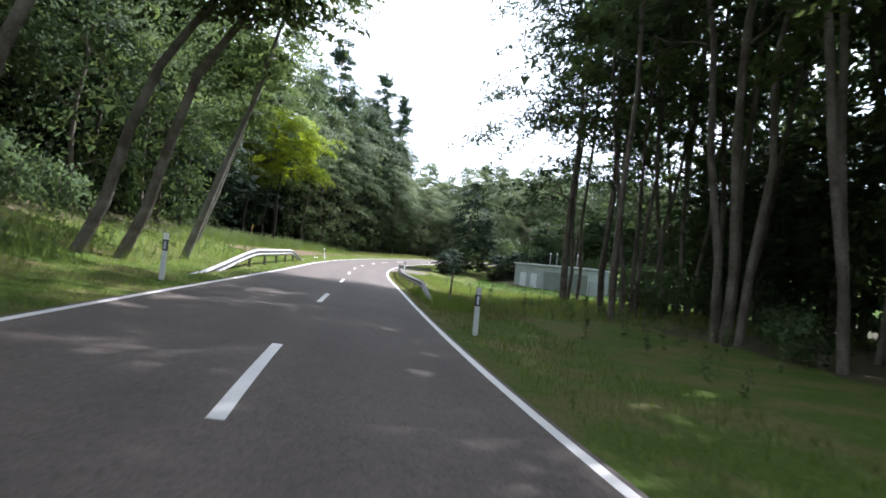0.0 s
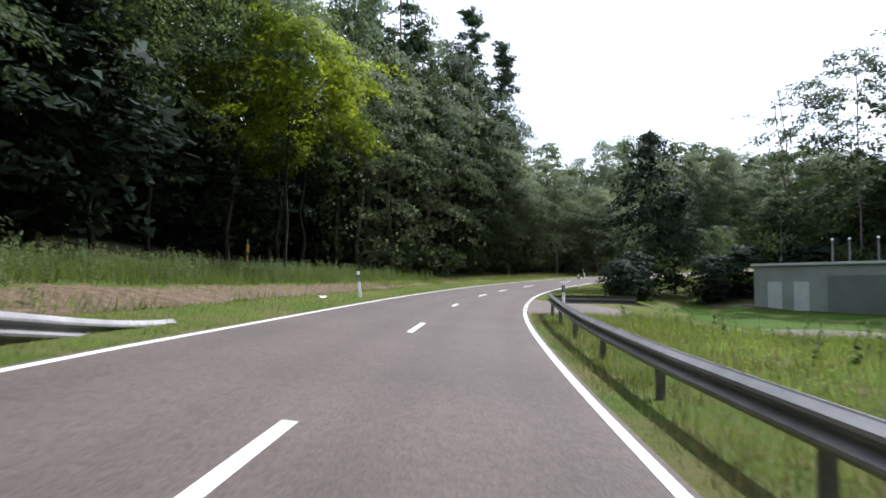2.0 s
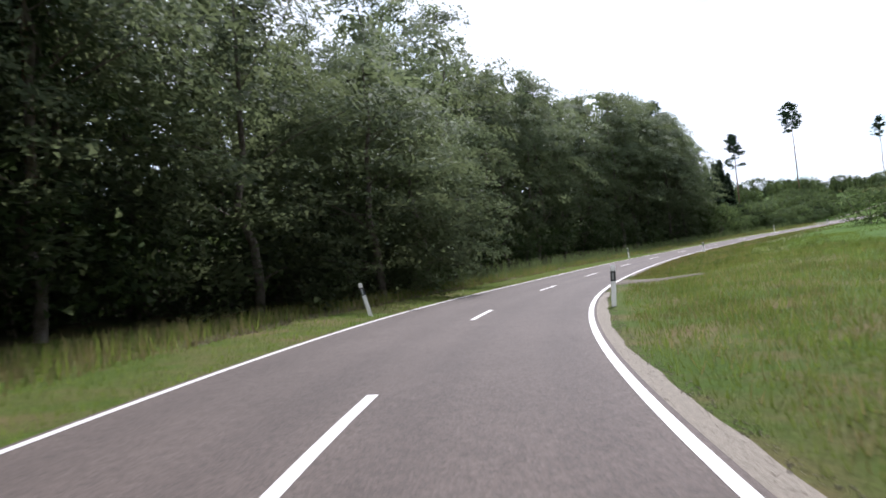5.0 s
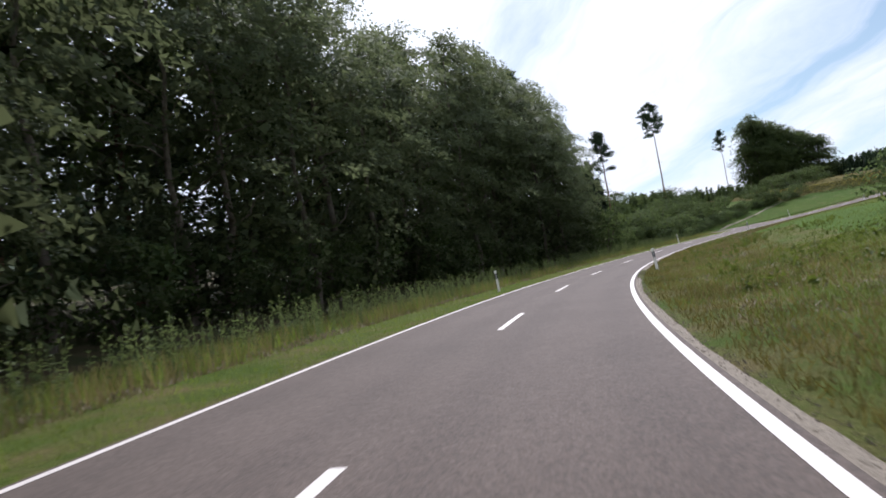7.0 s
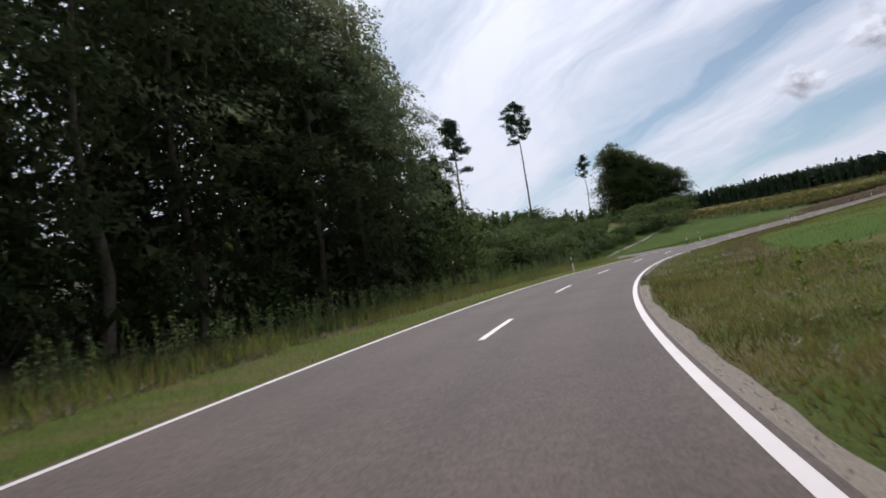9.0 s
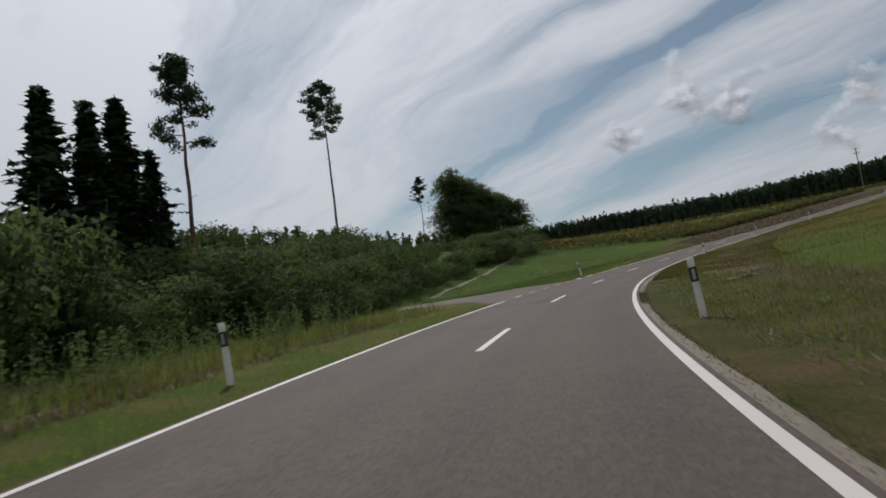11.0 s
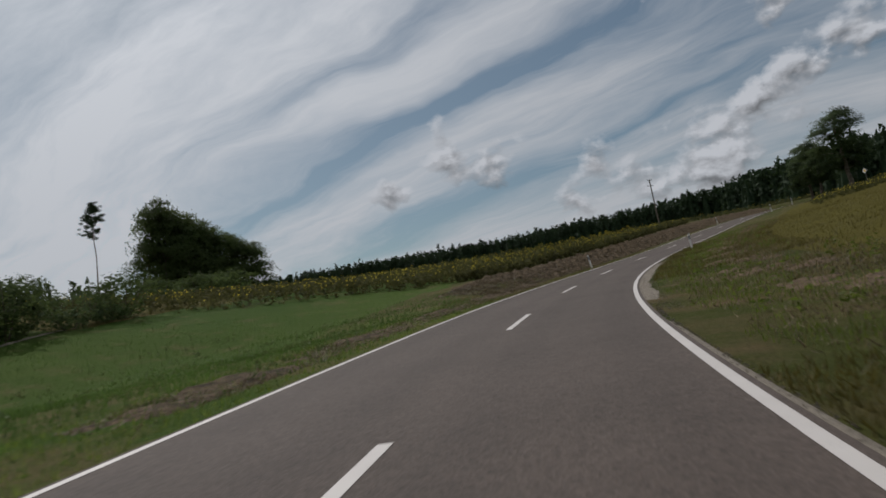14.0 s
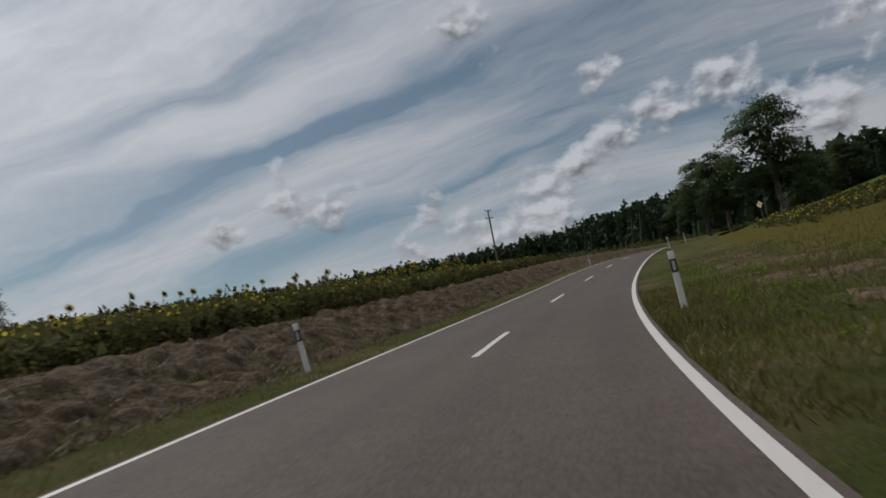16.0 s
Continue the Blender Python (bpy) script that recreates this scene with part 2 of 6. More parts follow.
def paint_material(name):
    """Road paint: white, scuffed through to the asphalt in specks and streaks."""
    m, N = material(name)
    pos = N.add("ShaderNodeNewGeometry").outputs["Position"]
    wear = N.math("ADD", N.noise(pos, 55, 5, 0.75), N.math("MULTIPLY", N.noise(pos, 3.0, 3), 0.45))
    worn = N.span(wear, 0.86, 1.0)
    col = N.mix(worn, N.mix(N.noise(pos, 2.0), (0.47, 0.44, 0.405), (0.61, 0.575, 0.535)), (0.16, 0.15, 0.145))
    p = N.add("ShaderNodeBsdfPrincipled")
    N.to(col, p.inputs["Base Color"])
    p.inputs["Roughness"].default_value = 0.6
    N.to(p.outputs[0], N.add("ShaderNodeOutputMaterial").inputs[0])
    return m


def meadow_material(name, greens, straw, dry=0.5):
    """Turf at three scales: broad patches, dry places, and blades."""
    m, N = material(name)
    pos = N.add("ShaderNodeNewGeometry").outputs["Position"]
    broad = N.span(N.noise(pos, 0.09, 4, 0.6), 0.35, 0.65)
    col = N.mix(broad, greens[0], greens[1])
    patch = N.span(N.noise(pos, 0.55, 5, 0.65), 0.62 - 0.25 * dry, 0.85 - 0.2 * dry)
    col = N.mix(patch, col, straw)
    stretch = N.add("ShaderNodeMapping")
    N.to(pos, stretch.inputs["Vector"])
    blade = N.span(N.noise(pos, 22, 7, 0.8), 0.28, 0.72, 0.4, 1.6)
    g3 = N.add("ShaderNodeCombineXYZ")
    for i in range(3):
        N.to(blade, g3.inputs[i])
    col = N.mix(1.0, col, g3.outputs[0], "MULTIPLY")
    p = N.add("ShaderNodeBsdfPrincipled")
    N.to(col, p.inputs["Base Color"])
    p.inputs["Roughness"].default_value, p.inputs["Specular IOR Level"].default_value = 0.95, 0.05
    b = N.add("ShaderNodeBump")
    N.to(N.noise(pos, 18, 6, 0.7), b.inputs["Height"])
    b.inputs["Strength"].default_value, b.inputs["Distance"].default_value = 0.8, 0.08
    N.to(b.outputs[0], p.inputs["Normal"])
    N.to(p.outputs[0], N.add("ShaderNodeOutputMaterial").inputs[0])
    return m


ASPHALT = asphalt_material("asphalt")
ASPHALT_OLD = asphalt_material("old_asphalt", 1.15)
PAINT = paint_material("road_paint")
OLIVE = meadow_material("ripening_meadow", ((0.070, 0.066, 0.014), (0.098, 0.084, 0.022)), (0.15, 0.115, 0.045), 0.55)
CROP = crop_material("ripening_crop")
TURF = meadow_material("turf", ((0.040, 0.078, 0.011), (0.060, 0.096, 0.016)), (0.12, 0.105, 0.045), 0.35)
VERGE = meadow_material("mown_verge", ((0.052, 0.088, 0.013), (0.074, 0.098, 0.021)), (0.135, 0.105, 0.05), 0.75)
VERGE_DRY = meadow_material("dry_verge", ((0.040, 0.056, 0.012), (0.064, 0.070, 0.018)), (0.12, 0.088, 0.046), 0.75)
FOREST_FLOOR = surface("forest_floor", ((0.035, 0.045, 0.014), (0.07, 0.052, 0.028)), 0.8, 14, 0.95, bump=0.7, bump_scale=9, depth=0.1)
GRAVEL = surface("gravel", ((0.145, 0.126, 0.100), (0.275, 0.240, 0.190)), 38.0, 120, 0.95, bump=0.8, bump_scale=90, spread=(0.3, 0.7), speck=0.65, depth=0.012)
DIRT = surface("trodden_dirt", ((0.085, 0.070, 0.050), (0.13, 0.11, 0.085)), 1.2, 60, 0.95, bump=0.6, bump_scale=50, speck=0.4, depth=0.02)
HAY = surface("mown_hay", ((0.044, 0.032, 0.018), (0.155, 0.112, 0.066)), 5.0, 26, 0.95, bump=1.0, bump_scale=20, speck=0.7, depth=0.1)
CUTTINGS = surface("brown_cuttings", ((0.062, 0.042, 0.026), (0.18, 0.128, 0.080)), 5.0, 34, 0.95, bump=1.0, bump_scale=26, speck=0.6, depth=0.05)
BARK = surface("bark", ((0.075, 0.06, 0.045), (0.17, 0.145, 0.12)), 2.0, 22, 0.95, bump=0.8, bump_scale=14, rand=0.2, depth=0.04)
# darkened bark copy: woodland shade put into the colour, so trunks sink away
BARK_SHADED = surface("shaded_bark", ((0.016, 0.013, 0.010), (0.036, 0.030, 0.025)), 2.0, 22, 0.95, bump=0.8, bump_scale=14, rand=0.2, depth=0.04)
BARK_PALE = surface("pale_bark", ((0.16, 0.145, 0.12), (0.30, 0.275, 0.235)), 2.0, 22, 0.92, bump=0.6, bump_scale=14, rand=0.2, depth=0.03)
PINE_BARK = surface("pine_bark", ((0.10, 0.062, 0.04), (0.2, 0.12, 0.075)), 1.5, 18, 0.95, bump=0.9, bump_scale=9, rand=0.1, depth=0.05)
LEAF = leafy("leaf_green", (0.064, 0.096, 0.034), (0.084, 0.120, 0.042), (0.17, 0.22, 0.05), 0.4, 0.7, gloss=0.1)
LEAF_DARK = leafy("leaf_deep", (0.044, 0.070, 0.031), (0.060, 0.088, 0.040), (0.12, 0.16, 0.05), 0.36, 0.7, gloss=0.1)
# paler greyish leaf copy: lightens the backlit stretch of wood through its colour
LEAF_FINE_LIFTED = leafy("leaf_fine_lifted", (0.088, 0.116, 0.066), (0.130, 0.158, 0.090), (0.24, 0.28, 0.11), 0.42, 0.7, gloss=0.1)
SHRUB_DARK = leafy("shrub_deep", (0.050, 0.076, 0.030), (0.076, 0.106, 0.044), (0.14, 0.19, 0.05), 0.4, 0.9, gloss=0.05)
# blackish leaf copy: backlight darkness and woodland shade put into the colour
LEAF_SHADE = leafy("leaf_shade_tone", (0.018, 0.031, 0.018), (0.028, 0.044, 0.026), (0.05, 0.07, 0.03), 0.25, 0.75)
WEED = leafy("weed_leaf", (0.056, 0.086, 0.030), (0.115, 0.145, 0.064), (0.17, 0.21, 0.06), 0.35, 0.7)
LEAF_LIME = leafy("leaf_lime", (0.13, 0.19, 0.012), (0.21, 0.275, 0.02), (0.40, 0.47, 0.02), 0.48, vary=0.18)
NEEDLE = leafy("needle", (0.022, 0.042, 0.020), (0.040, 0.066, 0.032), (0.06, 0.10, 0.03), 0.2, 0.75)
SHRUB = leafy("shrub_leaf", (0.046, 0.072, 0.032), (0.070, 0.100, 0.046), (0.13, 0.18, 0.05), 0.36, 0.9)
# brighter copy of leaf_green: light for the dim wood's edge put into the colour
LEAF_BRIGHTENED = leafy("leaf_brightened", (0.086, 0.116, 0.060), (0.130, 0.162, 0.084), (0.24, 0.29, 0.10), 0.40, 0.7, gloss=0.1)
GRASS = leafy("grass_blade", (0.060, 0.092, 0.014), (0.105, 0.138, 0.030), (0.24, 0.31, 0.05), 0.45)
GRASS_RICH = leafy("meadow_blade", (0.036, 0.080, 0.016), (0.066, 0.118, 0.030), (0.15, 0.24, 0.05), 0.4)
GRASS_DRY = leafy("dry_grass", (0.12, 0.115, 0.04), (0.24, 0.19, 0.095), (0.24, 0.20, 0.07), 0.3)
GRASS_OLIVE = leafy("ripe_grass", (0.075, 0.070, 0.016), (0.15, 0.125, 0.04), (0.16, 0.14, 0.03), 0.3)
SUN_LEAF = leafy("sunflower_leaf", (0.056, 0.060, 0.024), (0.110, 0.108, 0.046), (0.15, 0.15, 0.045), 0.34, 0.9)
STRAW = leafy("straw", (0.065, 0.050, 0.031), (0.26, 0.205, 0.13), (0.20, 0.155, 0.09), 0.2)
PETAL = leafy("petal", (0.36, 0.29, 0.03), (0.50, 0.42, 0.06), (0.5, 0.42, 0.04), 0.35)
SEED = surface("seed_head", ((0.035, 0.022, 0.010), (0.075, 0.048, 0.02)), 40, 150, 0.95, bump=0.8, bump_scale=120, rand=0.1)
STEM = leafy("stem", (0.055, 0.085, 0.025), (0.085, 0.12, 0.035), (0.1, 0.15, 0.03), 0.1)
POST_WHITE = leafy("post_white", (0.70, 0.70, 0.68), (0.80, 0.80, 0.78), (0.8, 0.8, 0.78), 0.5, 0.4, 0.03)
POST_BLACK = surface("post_black", ((0.018, 0.018, 0.02), (0.03, 0.03, 0.03)), 6, 60, 0.5, bump=0.05, speck=0.1, rand=0.04)
REFLECTOR = surface("reflector", ((0.42, 0.43, 0.45), (0.55, 0.56, 0.58)), 60, 200, 0.18, bump=0.4, bump_scale=180, speck=0.2, rand=0.04)
STEEL = surface("galvanised_steel", ((0.15, 0.145, 0.14), (0.23, 0.22, 0.21)), 1.6, 22, 0.55, 0.55, bump=0.1, bump_scale=40, speck=0.12)
STEEL_DARK = surface("weathered_steel", ((0.13, 0.12, 0.11), (0.21, 0.195, 0.18)), 3, 30, 0.7, 0.35, bump=0.2, bump_scale=40)
CLADDING = surface("grey_green_cladding", ((0.21, 0.235, 0.21), (0.26, 0.285, 0.26)), 0.8, 20, 0.7, bump=0.1, speck=0.1)
DOOR_GREY = surface("pale_grey_door", ((0.42, 0.44, 0.43), (0.50, 0.52, 0.51)), 1.0, 20, 0.6, bump=0.05, speck=0.08)
YELLOW = surface("yellow_plastic", ((0.72, 0.40, 0.015), (0.80, 0.47, 0.02)), 6, 60, 0.5, bump=0.05, speck=0.06)
WOOD = surface("grey_wood", ((0.10, 0.085, 0.065), (0.2, 0.17, 0.135)), 3, 30, 0.9, bump=0.5, bump_scale=30)
SIGN_WHITE = surface("sign_white", ((0.72, 0.72, 0.70), (0.8, 0.8, 0.78)), 6, 60, 0.4, bump=0.03, speck=0.05)


# ---------------------------------------------------------------- mesh helpers
def link(ob, parent):
    ob.parent = parent
    return ob


def part(name, bm, mat, parent, label="", smooth=False):
    """Link a bmesh as one mesh object under a thing or part."""
    me = bpy.data.meshes.new(name)
    bm.to_mesh(me)
    bm.free()
    me.materials.append(mat)
    if smooth:
        me.polygons.foreach_set("use_smooth", [True] * len(me.polygons))
    ob = link(new(name, me), parent)
    if label:
        tagged(ob, label)
    return ob


def mesh_of(name, verts, faces, mats, index=None, smooth=False, uv=None):
    """A mesh from numpy arrays: faces all of one size (n, 3) or (n, 4)."""
    me = bpy.data.meshes.new(name)
    verts, faces = np.asarray(verts, np.float32), np.asarray(faces, np.int32)
    n, k = faces.shape
    me.vertices.add(len(verts))
    me.vertices.foreach_set("co", verts.ravel())
    me.loops.add(n * k)
    me.loops.foreach_set("vertex_index", faces.ravel())
    me.polygons.add(n)
    me.polygons.foreach_set("loop_start", np.arange(n, dtype=np.int32) * k)
    if index is not None:
        me.polygons.foreach_set("material_index", np.asarray(index, np.int32))
    me.polygons.foreach_set("use_smooth", np.full(n, smooth))
    for m in mats if isinstance(mats, (list, tuple)) else [mats]:
        me.materials.append(m)
    me.update(calc_edges=True)
    if uv is not None:
        layer = me.uv_layers.new(name="UVMap")
        layer.data.foreach_set("uv", np.asarray(uv, np.float32)[faces.ravel()].ravel())
    me.validate()
    return me


def array_part(name, verts, faces, mat, parent=None, label="", smooth=False, uv=None):
    ob = new(name, mesh_of(name, verts, faces, mat, smooth=smooth, uv=uv))
    if parent:
        ob.parent = parent
    if label:
        tagged(ob, label)
    return ob


def holder(name, at, turn=0.0):
    ob = new(name)
    ob.empty_display_size = 0.2
    ob.matrix_basis = Matrix.Translation(at) @ Matrix.Rotation(turn, 4, "Z")
    return ob


def box(bm, centre, size, turn=None, bevel=0.0):
    made = bmesh.ops.create_cube(bm, size=1.0)
    m = Matrix.Translation(centre) @ (turn or Matrix()) @ Matrix.Diagonal((*size, 1))
    bmesh.ops.transform(bm, matrix=m, verts=made["verts"])
    if bevel:
        edges = {e for v in made["verts"] for e in v.link_edges}
        bmesh.ops.bevel(bm, geom=list(edges), offset=bevel, segments=2, affect="EDGES")


def rod(bm, a, b, r0, r1=None, sides=8):
    a, b = Vector(a), Vector(b)
    r1 = r0 if r1 is None else r1
    q = (b - a).to_track_quat("Z", "Y").to_matrix().to_4x4()
    m = Matrix.Translation((a + b) / 2) @ q
    bmesh.ops.create_cone(bm, cap_ends=True, segments=sides, radius1=r0, radius2=r1, depth=(b - a).length, matrix=m)


def tube(points, radii, sides=7):
    """Verts and quads of a tapered tube through points."""
    pts, rad = np.asarray(points, float), np.asarray(radii, float)
    d = np.gradient(pts, axis=0)
    d /= np.linalg.norm(d, axis=1, keepdims=True) + 1e-9
    ref = np.where(np.abs(d[:, 2:3]) > 0.9, (1.0, 0.0, 0.0), (0.0, 0.0, 1.0))
    u = np.cross(d, ref)
    u /= np.linalg.norm(u, axis=1, keepdims=True) + 1e-9
    v = np.cross(d, u)
    a = np.linspace(0, 2 * np.pi, sides, endpoint=False)
    ring = pts[:, None] + rad[:, None, None] * (np.cos(a)[None, :, None] * u[:, None] + np.sin(a)[None, :, None] * v[:, None])
    n = len(pts)
    i, j = np.meshgrid(np.arange(n - 1), np.arange(sides), indexing="ij")
    k = (j + 1) % sides
    faces = np.stack([i * sides + j, i * sides + k, (i + 1) * sides + k, (i + 1) * sides + j], -1).reshape(-1, 4)
    return ring.reshape(-1, 3), faces


def joined(pieces):
    vs, fs, at = [], [], 0
    for v, f in pieces:
        vs.append(v)
        fs.append(np.asarray(f) + at)
        at += len(v)
    return np.concatenate(vs), np.concatenate(fs)


def leaves(rng, centres, normals, size, slim=0.55, fold=0.25, spread=0.4, tilt=0.6):
    """Rhombic, slightly folded leaves, one at each centre, facing roughly along the normals."""
    n = len(centres)
    nor = normals + rng.normal(0, tilt, (n, 3))
    nor /= np.linalg.norm(nor, axis=1, keepdims=True) + 1e-9
    t = np.cross(nor, rng.normal(0, 1, (n, 3)))
    t /= np.linalg.norm(t, axis=1, keepdims=True) + 1e-9
    b = np.cross(nor, t)
    L = size * (1 + spread * rng.uniform(-1, 1, (n, 1)))
    w = L * slim
    v = np.stack([centres - t * L / 2, centres - b * w / 2 + nor * w * fold, centres + t * L / 2, centres + b * w / 2 + nor * w * fold], 1)
    return v.reshape(-1, 3), np.arange(4 * n).reshape(-1, 4)


def leaflets(rng, centres, normals, size, slim=0.7, tilt=0.45):
    """Small pointed leaves of one triangle each, for crowns of many thousands."""
    n = len(centres)
    nor = normals + rng.normal(0, tilt, (n, 3))
    nor /= np.linalg.norm(nor, axis=1, keepdims=True) + 1e-9
    t = np.cross(nor, rng.normal(0, 1, (n, 3)))
    t /= np.linalg.norm(t, axis=1, keepdims=True) + 1e-9
    b = np.cross(nor, t)
    L = size * rng.uniform(0.65, 1.4, (n, 1))
    w = L * slim * rng.uniform(0.7, 1.2, (n, 1))
    v = np.stack([centres + t * L * 0.6, centres - t * L * 0.4 + b * w / 2, centres - t * L * rng.uniform(0.1, 0.5, (n, 1)) - b * w / 2], 1)
    return v.reshape(-1, 3), np.arange(3 * n).reshape(-1, 3)


def soften(ob, normals):
    """Leaf shading that follows the bough's roundness: one normal for each leaf."""
    n = np.asarray(normals, float)
    n = np.repeat(n / (np.linalg.norm(n, axis=1, keepdims=True) + 1e-9), 3, axis=0)
    me = ob.data
    me.polygons.foreach_set("use_smooth", np.full(len(me.polygons), True))
    me.normals_split_custom_set_from_vertices(n.tolist())
    return ob


# ---------------------------------------------------------------- the road's line
# bend (1/m) every 20 m from 0 m on; slope and cross-fall every 25 m from -20 m on
BEND = [0.01448, 0.00146, -0.00092, 0.00246, 0.00717, 0.01266, 0.01100, 0.00475, 0.00448, 0.00647, 0.00628, 0.00562, 0.00639, 0.00639, 0.00401, 0.00748, 0.00649, 0.00306, 0.00150, 0.00700, 0.02600, 0.03000, 0.02000, 0.01000, 0.00500]
SLOPE = [0.0051, 0.0010, 0.0067, 0.0115, 0.0241, 0.0422, 0.0346, 0.0473, 0.0522, 0.0626, 0.0597, 0.0647, 0.0786, 0.0877, 0.1029, 0.1230, 0.1180, 0.0800, 0.0520, 0.0363, 0.0241]
FALL = [0.0125, 0.0419, 0.0732, 0.1012, 0.0700, 0.0446, 0.0427, 0.0371, 0.0300, 0.0254, 0.0231, 0.0341, 0.0410, 0.0379, 0.0182, 0.0054, 0.0039, 0.0080, 0.0132, 0.0179, 0.0221]
HALF = 2.557
ROAD_END = 476.0
ST = np.arange(0.0, 480.1, 1.0)
_k = np.interp(ST, np.arange(len(BEND)) * 20.0, BEND)
_h = radians(-11.409) + np.r_[0, np.cumsum((_k[1:] + _k[:-1]) / 2)]
_m = (_h[1:] + _h[:-1]) / 2
_s = np.interp(ST, np.arange(len(SLOPE)) * 25.0 - 20.0, SLOPE)
RX, RY = np.r_[0, np.cumsum(np.sin(_m))] + 0.0, np.r_[0, np.cumsum(np.cos(_m))] + 0.0
RZ = np.r_[0, np.cumsum((_s[1:] + _s[:-1]) / 2)] + 0.0
RF = np.interp(ST, np.arange(len(FALL)) * 25.0 - 20.0, FALL)
# a straight run-up behind the start
BACK = 60
ST = np.r_[np.arange(-BACK, 0.0), ST]
RX = np.r_[RX[0] + np.arange(-BACK, 0) * math.sin(_h[0] * 0.4), RX]
RY = np.r_[RY[0] + np.arange(-BACK, 0) * math.cos(_h[0] * 0.4), RY]
RZ = np.r_[np.full(BACK, RZ[0]), RZ]
RH = np.r_[np.full(BACK, _h[0]), _h]
RF = np.r_[np.full(BACK, RF[0]), RF]


def along(s, d, up=0.0):
    """World places at s metres along the road, d to the right of its middle."""
    s, d = np.broadcast_arrays(np.asarray(s, float), np.asarray(d, float))
    h = np.interp(s, ST, RH)
    x, y = np.interp(s, ST, RX) + d * np.cos(h), np.interp(s, ST, RY) - d * np.sin(h)
    z = np.interp(s, ST, RZ) - np.interp(s, ST, RF) * d + up
    return np.stack([x, y, z], -1)


def heading(s):
    return float(np.interp(s, ST, RH))


def station(x, y):
    """Nearest station and signed distance to the right, for arrays."""
    x, y = np.ravel(np.asarray(x, float)), np.ravel(np.asarray(y, float))
    s, d = np.empty(len(x)), np.empty(len(x))
    for a in range(0, len(x), 4000):
        q = (x[a : a + 4000, None] - RX) ** 2 + (y[a : a + 4000, None] - RY) ** 2
        i = q.argmin(1)
        s[a : a + 4000] = ST[i]
        side = (x[a : a + 4000] - RX[i]) * np.cos(RH[i]) - (y[a : a + 4000] - RY[i]) * np.sin(RH[i])
        d[a : a + 4000] = np.where(side >= 0, 1, -1) * np.sqrt(q[np.arange(len(i)), i])
    return s, d


def ramp(v, a, b):
    t = np.clip((v - a) / (b - a), 0, 1)
    return t * t * (3 - 2 * t)


IDX = slice(0, None, 6)


def base_height(x, y):
    """The broad lie of the land: the road's own heights, spread out smoothly."""
    out = np.empty(len(x))
    for a in range(0, len(x), 4000):
        q = (x[a : a + 4000, None] - RX[IDX]) ** 2 + (y[a : a + 4000, None] - RY[IDX]) ** 2 + 9.0
        w = q**-2
        out[a : a + 4000] = (w * RZ[IDX]).sum(1) / w.sum(1)
    return out


def side_height(s, d):
    """Banks, ditches and slopes beside the road, over its own level."""
    left, right = np.maximum(-d, 0), np.maximum(d, 0)
    hill = np.interp(s, [-60, 0, 60, 100, 195, 220, 290, 330, 480], [0.27, 0.27, 0.25, 0.2, 0.2, 0.28, 0.28, 0.095, 0.088])
    far = np.maximum(left - np.interp(s, [0, 80, 110, 195, 215, 300, 330], [5.0, 7.0, 9.0, 9.0, 15.0, 16.0, 6.5]), 0)
    z = hill * 180 * (1 - np.exp(-far / 180))
    z = z + np.interp(s, [290, 340, 480], [0.0, 0.06, 0.06]) * np.maximum(left - 60, 0) * (left < 260)
    # mown bank below the sunflowers
    z = z + np.interp(s, [300, 316, 420, 460], [0, 0.85, 0.85, 0.2]) * ramp(left, 3.6, 7.0)
    z = z + 0.05 * ramp(left, 2.8, 4.5)
    # the ground falls off behind the right-hand rail, and lies level further on
    drop = np.interp(s, [-20, 20, 46, 70, 95, 118], [0.1, 0.1, 0.25, 1.2, 1.4, 0.0])
    z = z - drop * ramp(right, 4.2, 12.0)
    # inside the long bend the meadow rises a little beyond the verge
    z = z + np.interp(s, [110, 150, 300, 340, 400], [0.0, 0.35, 0.35, 0.5, 0.6]) * ramp(right, 4.0, 16.0)
    z = z + np.interp(s, [320, 370, 480], [0.0, 0.13, 0.15]) * np.maximum(right - 14, 0)
    return z


def ground_height(x, y):
    x, y = np.ravel(np.asarray(x, float)), np.ravel(np.asarray(y, float))
    s, d = station(x, y)
    far = np.abs(d)
    z = base_height(x, y) + side_height(s, d) * np.where(far > 400, np.exp(-(far - 400) / 600), 1)
    z = z - np.interp(s, ST, RF) * np.clip(d, -4, 4) * np.where(far < 12, 1 - ramp(far, 4, 12), 0)
    bump = 0.05 * np.sin(x * 0.9 + 1.3 * np.sin(y * 0.33)) * np.sin(y * 0.8) + 0.12 * np.sin(x * 0.21) * np.sin(y * 0.17 + 1)
    return z + bump * ramp(far, 5, 12)


def on_ground(s, d):
    p = along(s, d)
    z = ground_height(p[..., 0], p[..., 1]).reshape(p.shape[:-1])
    p[..., 2] = z
    return p


# ---------------------------------------------------------------- ground, road, verges
def spaced(lo, hi, step, out):
    mid = np.arange(lo, hi + 0.1, step)
    grow = step * np.cumsum(1.22 ** np.arange(1, 60))
    a, b = lo - grow[grow < lo + out][::-1], hi + grow[grow < out - hi]
    return np.r_[a, mid, b]


